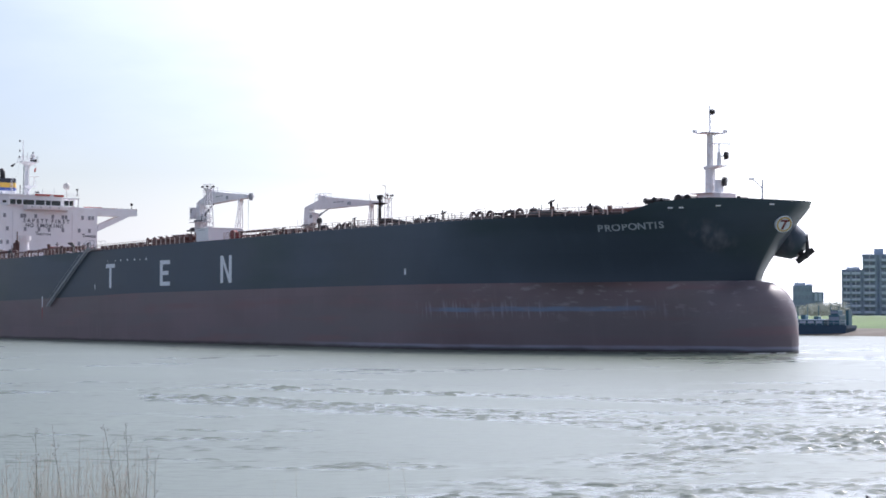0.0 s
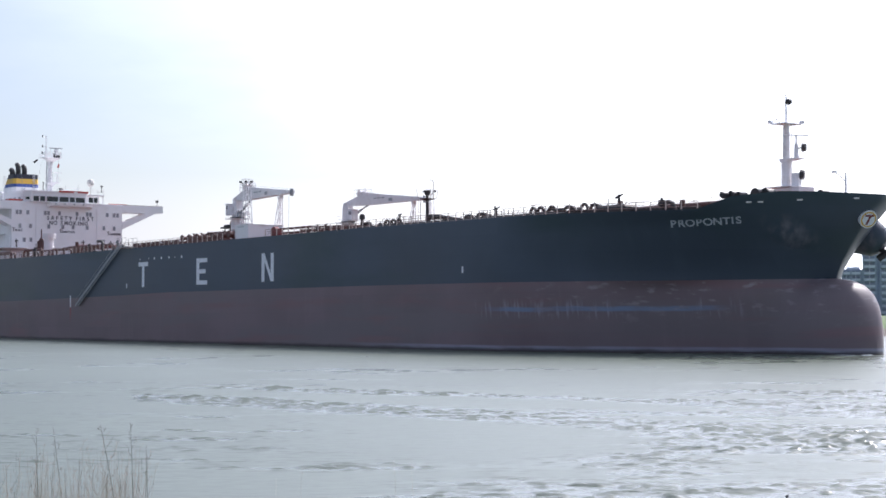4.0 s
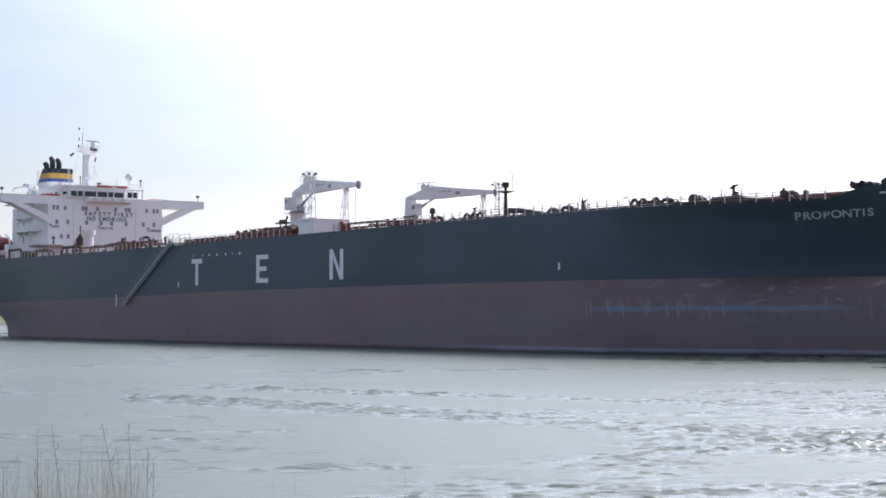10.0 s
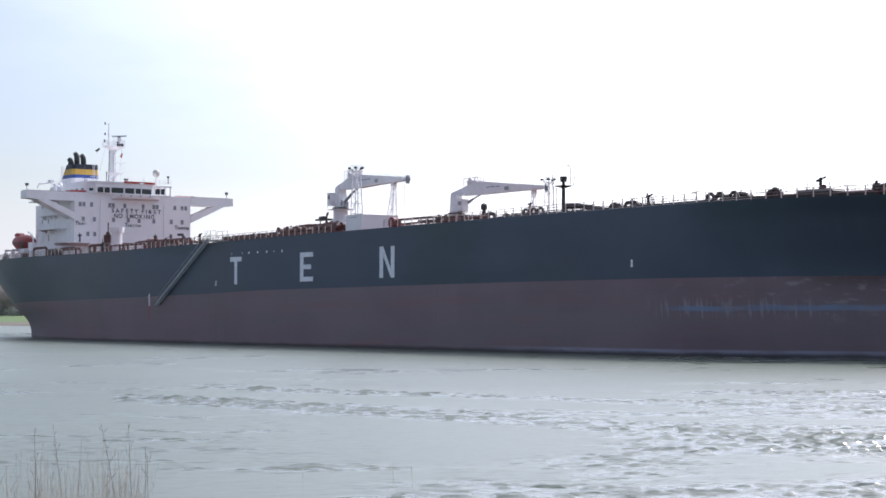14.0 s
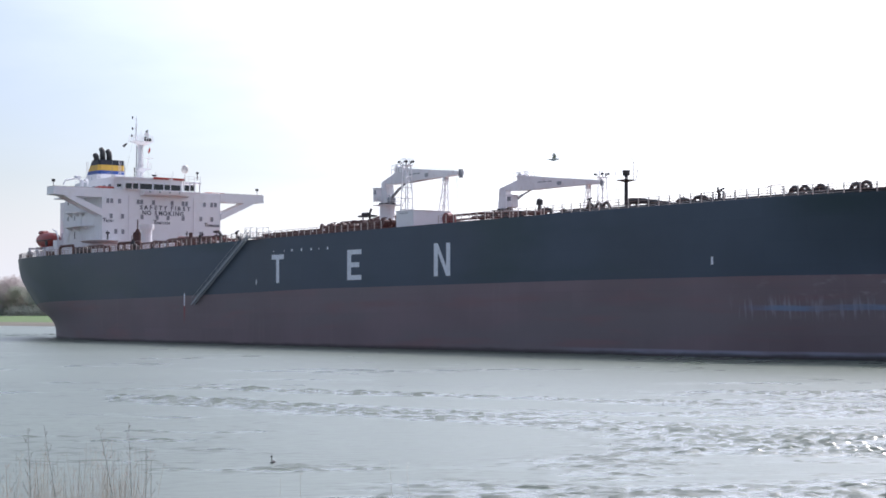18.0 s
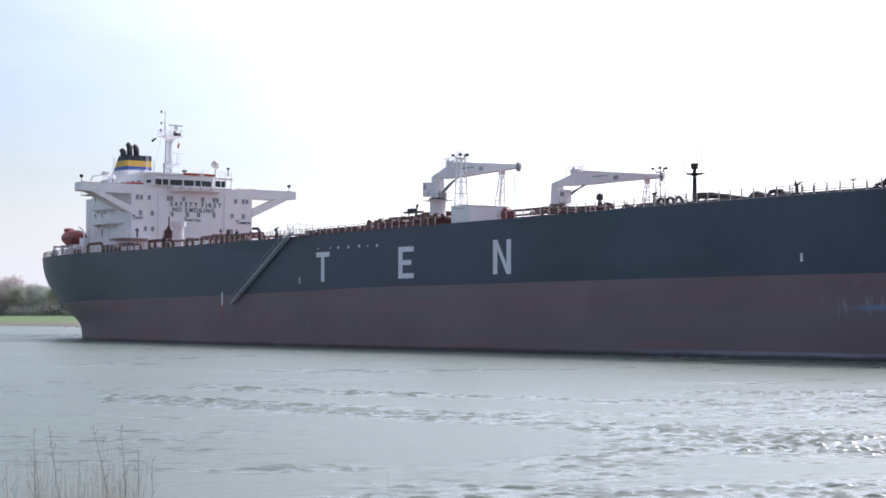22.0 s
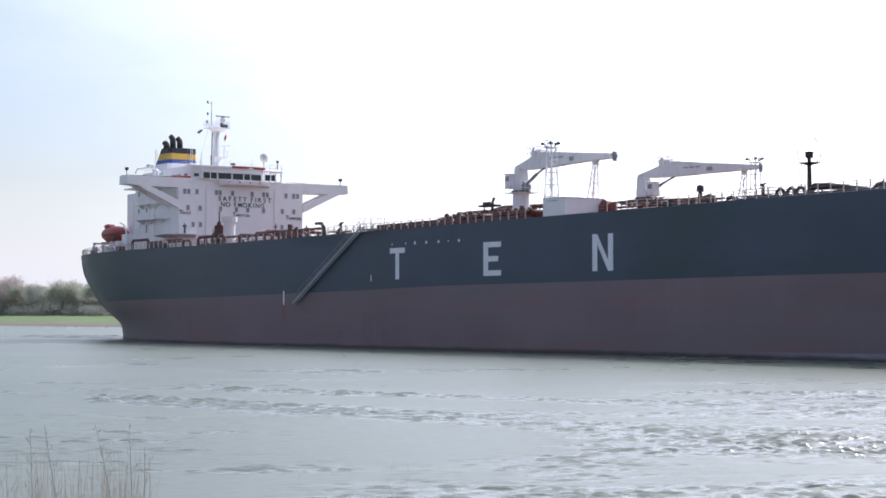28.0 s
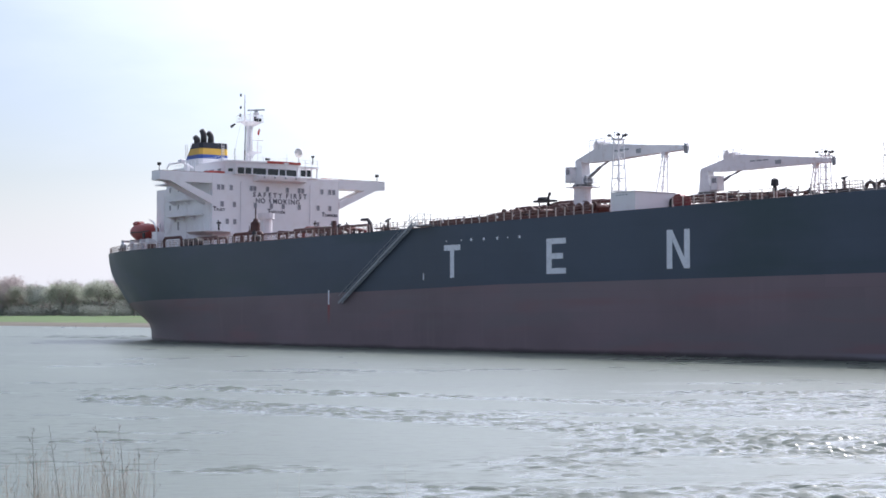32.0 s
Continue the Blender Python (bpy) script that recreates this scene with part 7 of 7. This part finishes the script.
# ---- reeds on the near bank ----
M_STRAW = material("dry_straw", (0.52, 0.43, 0.37), 0.8, vary=0.3, scale=6, fine=40, bump=0.2)
M_STRAWDARK = material("dark_dry_stem", (0.17, 0.145, 0.13), 0.8, vary=0.3, scale=6, fine=40, bump=0.2)
M_STRAWRED = material("reddish_straw", (0.47, 0.33, 0.27), 0.8, vary=0.3, scale=6, fine=40, bump=0.2)
reeds = []


def reed(foot, mid, tip, top, dist, rad, mat, twigs, seed):
    """One dry stem: bearings of foot, middle and tip (in thousandths), tip height under the horizon (thousandths), fine side twigs."""
    r = random.Random(seed)
    base = Vector((foot * dist / 1000, dist, 2.45))
    ob = tagged(new("reed"), "thin dry reed stem with fine side twigs on the near bank" if twigs else "thin dry reed stem on the near bank", "reed", "reeds on the near bank")
    ob.matrix_basis = Matrix.Translation(base)
    rise = 4.25 - top * dist / 1000 - 2.45
    lean = r.uniform(-0.08, 0.08)
    xm, xt = (mid - foot) * dist / 1000, (tip - foot) * dist / 1000
    pts = []
    for k in range(9):
        u = k / 8
        # the middle bearing is met at seven tenths of the height
        x = xm * u / 0.7 if u < 0.7 else xm + (xt - xm) * (u - 0.7) / 0.3
        x = 0.5 * x + 0.5 * (xm * u * 2 * (1 - u) / 0.42 * 0.5 + xt * u * u)
        pts.append(Vector((x + r.gauss(0, 0.003) * (k > 0), lean * u * u, rise * u)))
    b = bmesh.new()
    tube(b, pts, [rad * (1 - 0.75 * k / 8) for k in range(9)], 5)
    part("stem", b, mat, ob)
    if twigs:
        b = bmesh.new()
        for k in range(2 * twigs):
            u = 0.5 + 0.49 * (k + r.random()) / (2 * twigs)
            i = min(7, int(u * 8))
            c = pts[i].lerp(pts[i + 1], u * 8 - i)
            s = 1 if k % 2 else -1
            ln = r.uniform(0.03, 0.13) * (1.3 - u)
            q = [c]
            for j in range(1, 4):
                q.append(c + Vector((s * ln * (j / 3) ** 0.8 * r.uniform(0.4, 0.8), r.uniform(-0.02, 0.02), ln * j / 3 * 1.3)))
            tube(b, q, [rad * 0.26, rad * 0.22, rad * 0.18, rad * 0.1], 4)
            for j in range(3):
                e = q[3].lerp(q[1], r.random())
                d = Vector((r.uniform(-1, 1), r.uniform(-0.5, 0.5), r.uniform(0.2, 1))).normalized()
                rod(b, e, e + d * r.uniform(0.006, 0.02), rad * 0.22, rad * 0.08, 4)
        tagged(part("seed_head", b, mat, ob), kind="stuff")
    reeds.append(ob)
    return ob


# tall stems that stand out, then tufts of finer ones
for i, (a, m_, c, top, dark, twigs) in enumerate((
        (-176, -178, -181, 61, True, 7), (-175, -172, -172, 75, True, 4), (-184, -185, -196, 62, True, 8), (-183, -186, -191, 72, False, 6),
        (-211, -218, -228, 63, True, 6), (-234, -234, -237, 66, True, 8), (-250, -252, -256, 88, True, 3), (-233, -231, -226, 74, False, 9),
        (-168, -167, -166, 81, True, 4), (-222, -222, -219, 80, False, 9), (-243, -244, -243, 78, False, 6), (-204, -206, -203, 84, False, 7),
        (-213, -211, -205, 70, False, 8), (-190, -193, -201, 74, False, 8), (-172, -169, -163, 84, False, 5), (-95, -95, -96, 94, False, 0), (-83, -83, -83, 88, False, 2), (-14, -16, -21, 86, False, 2), (-24, -27, -31, 83, False, 1))):
    reed(a, m_, c, top, 8.0 + 0.1 * (i % 5), 0.0032 if dark else 0.0021, M_STRAWDARK if dark else M_STRAW, twigs, 100 + i)
rr_ = random.Random(77)
for i in range(270):
    c, wide, up = rr_.choice(((-187, 4, 10), (-184, 5, 12), (-190, 5, 6), (-187, 7, 0), (-232, 5, 8), (-219, 6, 2), (-224, 8, 4), (-250, 6, 2), (-206, 7, 0)))
    a = c + rr_.gauss(0, wide)
    top_ = 104 - 26 * rr_.random() ** 1.6 - up * rr_.random()
    swing = rr_.gauss(-0.5, 6.5)
    reed(a, a + swing * 0.5, a + swing, top_, rr_.uniform(7.6, 9.2), rr_.uniform(0.0008, 0.0019), M_STRAWDARK if rr_.random() < 0.12 else rr_.choice((M_STRAW, M_STRAWRED)), rr_.choice((0, 0, 3, 4, 6)), 300 + i)

# ---- birds ----
M_GULL = material("grey_white_feathers", (0.5, 0.5, 0.5), 0.8, vary=0.2, scale=8)
M_GULLDARK = material("dark_feathers", (0.06, 0.055, 0.055), 0.8, vary=0.2, scale=8)
M_BEAK = material("horn_yellow_beak", (0.4, 0.25, 0.06), 0.5)


def make_gull(label, s_=1.0):
    g = tagged(new("gull"), label, "bird", "gulls over the river")
    b = bmesh.new()
    tube(b, [(-0.32, 0, 0.0), (-0.2, 0, 0.0), (-0.05, 0, 0.0), (0.12, 0, 0.01), (0.2, 0, 0.04), (0.27, 0, 0.05), (0.3, 0, 0.045)], [0.03, 0.05, 0.085, 0.075, 0.05, 0.048, 0.02], 10)
    part("body", b, M_GULL, g, smooth=True)
    b = bmesh.new()
    rod(b, (0.29, 0, 0.045), (0.36, 0, 0.035), 0.018, 0.004, 6)
    part("beak", b, M_BEAK, g)
    b = bmesh.new()
    prism(b, [(-0.28, -0.035), (-0.28, 0.035), (-0.46, 0.08), (-0.46, -0.08)], "z", -0.008, 0.008)
    part("tail", b, M_GULL, g)
    wings = []
    for s in (-1, 1):
        b = bmesh.new()
        prism(b, [(0.1, s * 0.03), (0.14, s * 0.28), (0.05, s * 0.52), (-0.12, s * 0.62), (-0.05, s * 0.4), (-0.1, s * 0.2), (-0.1, s * 0.03)], "z", -0.01, 0.012)
        w = part("wing", b, M_GULL, g)
        b = bmesh.new()
        prism(b, [(-0.02, s * 0.54), (-0.12, s * 0.62), (-0.08, s * 0.48)], "z", 0.013, 0.018)
        part("wing_tip", b, M_GULLDARK, w)
        wings.append((w, s))
    for o_ in g.children_recursive:
        o_.data.transform(Matrix.Scale(s_, 4))
    return g, wings


gull_a, wings_a = make_gull("small pale bird flying low before the ship", 0.45)
gull_b, wings_b = make_gull("grey gull flying high over the river")

grebe = tagged(new("grebe"), "dark water bird with a white throat swimming", "bird")
b = bmesh.new()
tube(b, [(-0.22, 0, 0.03), (-0.12, 0, 0.03), (0.0, 0, 0.025), (0.12, 0, 0.03), (0.18, 0, 0.05)], [0.02, 0.08, 0.1, 0.08, 0.03], 10)
part("body", b, M_GULLDARK, grebe, smooth=True)
b = bmesh.new()
tube(b, [(0.14, 0, 0.05), (0.17, 0, 0.13), (0.16, 0, 0.22), (0.17, 0, 0.27)], [0.035, 0.026, 0.024, 0.024], 8)
part("neck", b, M_GULL, grebe, smooth=True)
b = bmesh.new()
ball(b, (0.185, 0, 0.285), 0.045, 1.2, 0.9, 1.0)
rod(b, (0.22, 0, 0.28), (0.31, 0, 0.27), 0.014, 0.003, 6)
rod(b, (0.16, 0, 0.3), (0.12, 0, 0.35), 0.025, 0.004, 6)
part("head", b, M_GULLDARK, grebe, smooth=True)

for o_ in grebe.children:
    o_.data.transform(Matrix.Scale(0.72, 4))

# foam where the bulb cuts the water
M_FOAM = material("white_foam", (0.8, 0.82, 0.82), 0.7, vary=0.1, scale=5)
rf = random.Random(5)
for i in range(12):
    t = rf.random() ** 1.5
    b = bmesh.new()
    ball(b, (129.3 - 5 * t * t + rf.uniform(-0.5, 0.3), -0.6 - 4.2 * math.sqrt(t) + rf.uniform(-0.4, 0.1), 0.02), rf.uniform(0.12, 0.3) * (1 - 0.5 * t), 1.8, 1.2, 0.35, 8)
    part("bow_foam", b, M_FOAM, ship, smooth=True)


# stern wave: low ridges of water that trail behind the rudder
for x0, y0, x1, y1, wide, hi in ((-113, -5.6, -150, -14, 1.6, 0.5), (-116, -3.0, -172, -6, 2.0, 0.6), (-116, 1.0, -190, 6, 2.6, 0.5), (-118, -6.5, -215, -26, 3.2, 0.4), (-121, -1.5, -140, -2.5, 1.4, 0.7)):
    b = bmesh.new()
    rows_ = []
    for i in range(41):
        u = i / 40
        f = math.sin(math.pi * min(1, 0.12 + u * 0.88)) ** 0.7 * (0.75 + 0.25 * math.sin(u * 31 + x0))
        x, y = x0 + (x1 - x0) * u, y0 + (y1 - y0) * u ** 1.3 + 0.5 * math.sin(u * 17 + y0)
        rows_.append([b.verts.new((x + 0.25 * k, y + wide * k / 3, -0.06 + hi * f * (1 - (abs(k) / 3) ** 1.5))) for k in range(-3, 4)])
    for p, q in zip(rows_, rows_[1:]):
        for k in range(6):
            b.faces.new((p[k], p[k + 1], q[k + 1], q[k]))
    part("stern_wave", b, M_WATER, ship, "low stern wave trailing the rudder", smooth=True)

# ---- motions ----
def motions():
    """The tanker under way; the rest of the river drifting."""
    rows = []
    for t in (0, 4, 8, 12, 16, 20, 24, 28, 32):
        s = 3.04668 * t - 0.00073 * t * t - 0.00002 * t ** 3
        h0, h1 = 0.94219 + 0.000035 * t, 0.94219 + 0.00007 * t
        x = -54.39 + s * math.cos(h0) + 21.92 * math.sin(h1)
        y = 287.28 - s * math.sin(h0) + 21.92 * math.cos(h1)
        rows.append((t, pose(x, y, 0, 0, 0, -math.degrees(h1))))
    walk(ship, rows)

    # one gull on a straight flight, one rising and sinking a little, their wings beating while they pass
    turn = math.degrees(math.atan2(0.6, -15.6))
    walk(gull_a, [(t, pose(1.1 - 15.6 * (t - 5.9), 60.0 + 0.6 * (t - 5.9), max(1.5, 5.8 + 0.9 * (t - 5.9)), 0, 0, turn)) for t in (0, 5.9, 32)])
    walk(gull_b, [(t, pose(x, 106.0, z, 0, 0, 0)) for t, x, z in ((0, -173.0, 9.0), (15.6, -17.3, 12.4), (16.6, -7.3, 13.0), (17.6, 2.75, 13.45), (18.0, 6.8, 13.8), (18.5, 11.1, 14.3), (19.0, 15.7, 14.55), (19.6, 22.0, 14.2), (20.6, 32.5, 14.0), (32, 150.0, 16.0))])
    for wings, span in ((wings_a, (4.4, 7.4)), (wings_b, (14.4, 21.4))):
        for w, s in wings:
            beat = [(0, pose(0, 0, 0.04, s * 12))]
            t, k = span[0], 0
            while t < span[1]:
                beat.append((t, pose(0, 0, 0.04, s * (38 if k % 2 else -24))))
                t, k = t + 0.17, k + 1
            beat.append((32, pose(0, 0, 0.04, s * 12)))
            walk(w, beat)

    # the water bird swims, dives, comes up again and dives
    walk(grebe, [(0, pose(9.34, 38.9, 0, 0, 0, 10)), (0.6, pose(9.3, 39.0, 0, 0, 0, 10)), (1.2, pose(8.95, 37.3, -0.05, 0, 20, 40)), (1.9, pose(8.7, 37.2, -0.5, 0, 20, 90)), (2.6, pose(8.2, 37.6, -0.3, 0, 0, 170)), (3.0, pose(8.24, 39.0, 0, 0, 0, 185)), (3.5, pose(8.12, 39.1, 0, 0, 0, 190)), (5, pose(7.0, 39.0, 0, 0, 0, 195)), (6, pose(6, 38.5, -0.9, 0, 30, 180)),
                 (15.7, pose(-4.3, 53.3, -0.9, 0, -20, 220)), (16.4, pose(-4.62, 51.8, 0, 0, 0, 262)), (18, pose(-4.9, 50.2, 0, 0, 0, 258)), (19.5, pose(-5.4, 49.2, 0, 0, 0, 252)), (21.6, pose(-5.9, 49.8, 0, 0, 0, 250)), (22.2, pose(-6.2, 50.8, -0.9, 0, 40, 250)), (32, pose(-12, 52, -0.9, 0, 0, 250))])

    # reeds sway a little in the wind
    for i, ob in enumerate(reeds[:40]):
        loc = ob.matrix_basis.translation.copy()
        rows = []
        for k in range(17):
            t = k * 2.0
            rows.append((t, pose(*loc, 0, 0.9 * math.sin(t * 1.9 + i * 0.35) + 0.5 * math.sin(t * 0.73 + i), 0)))
        walk(ob, rows)

    # the radar scanner turns once in 2.4 seconds
    walk(scanner, [(0.5 * k, pose(-90.2, 1.35, 39.42, 0, 0, (54 - 150 * (0.5 * k - 29.5)) % 360)) for k in range(65)])

    # the river drifts slowly past
    walk(water, [(0, pose(1.5, 0.5, 0)), (32, pose(-1.5, -0.5, 0))])


motions()
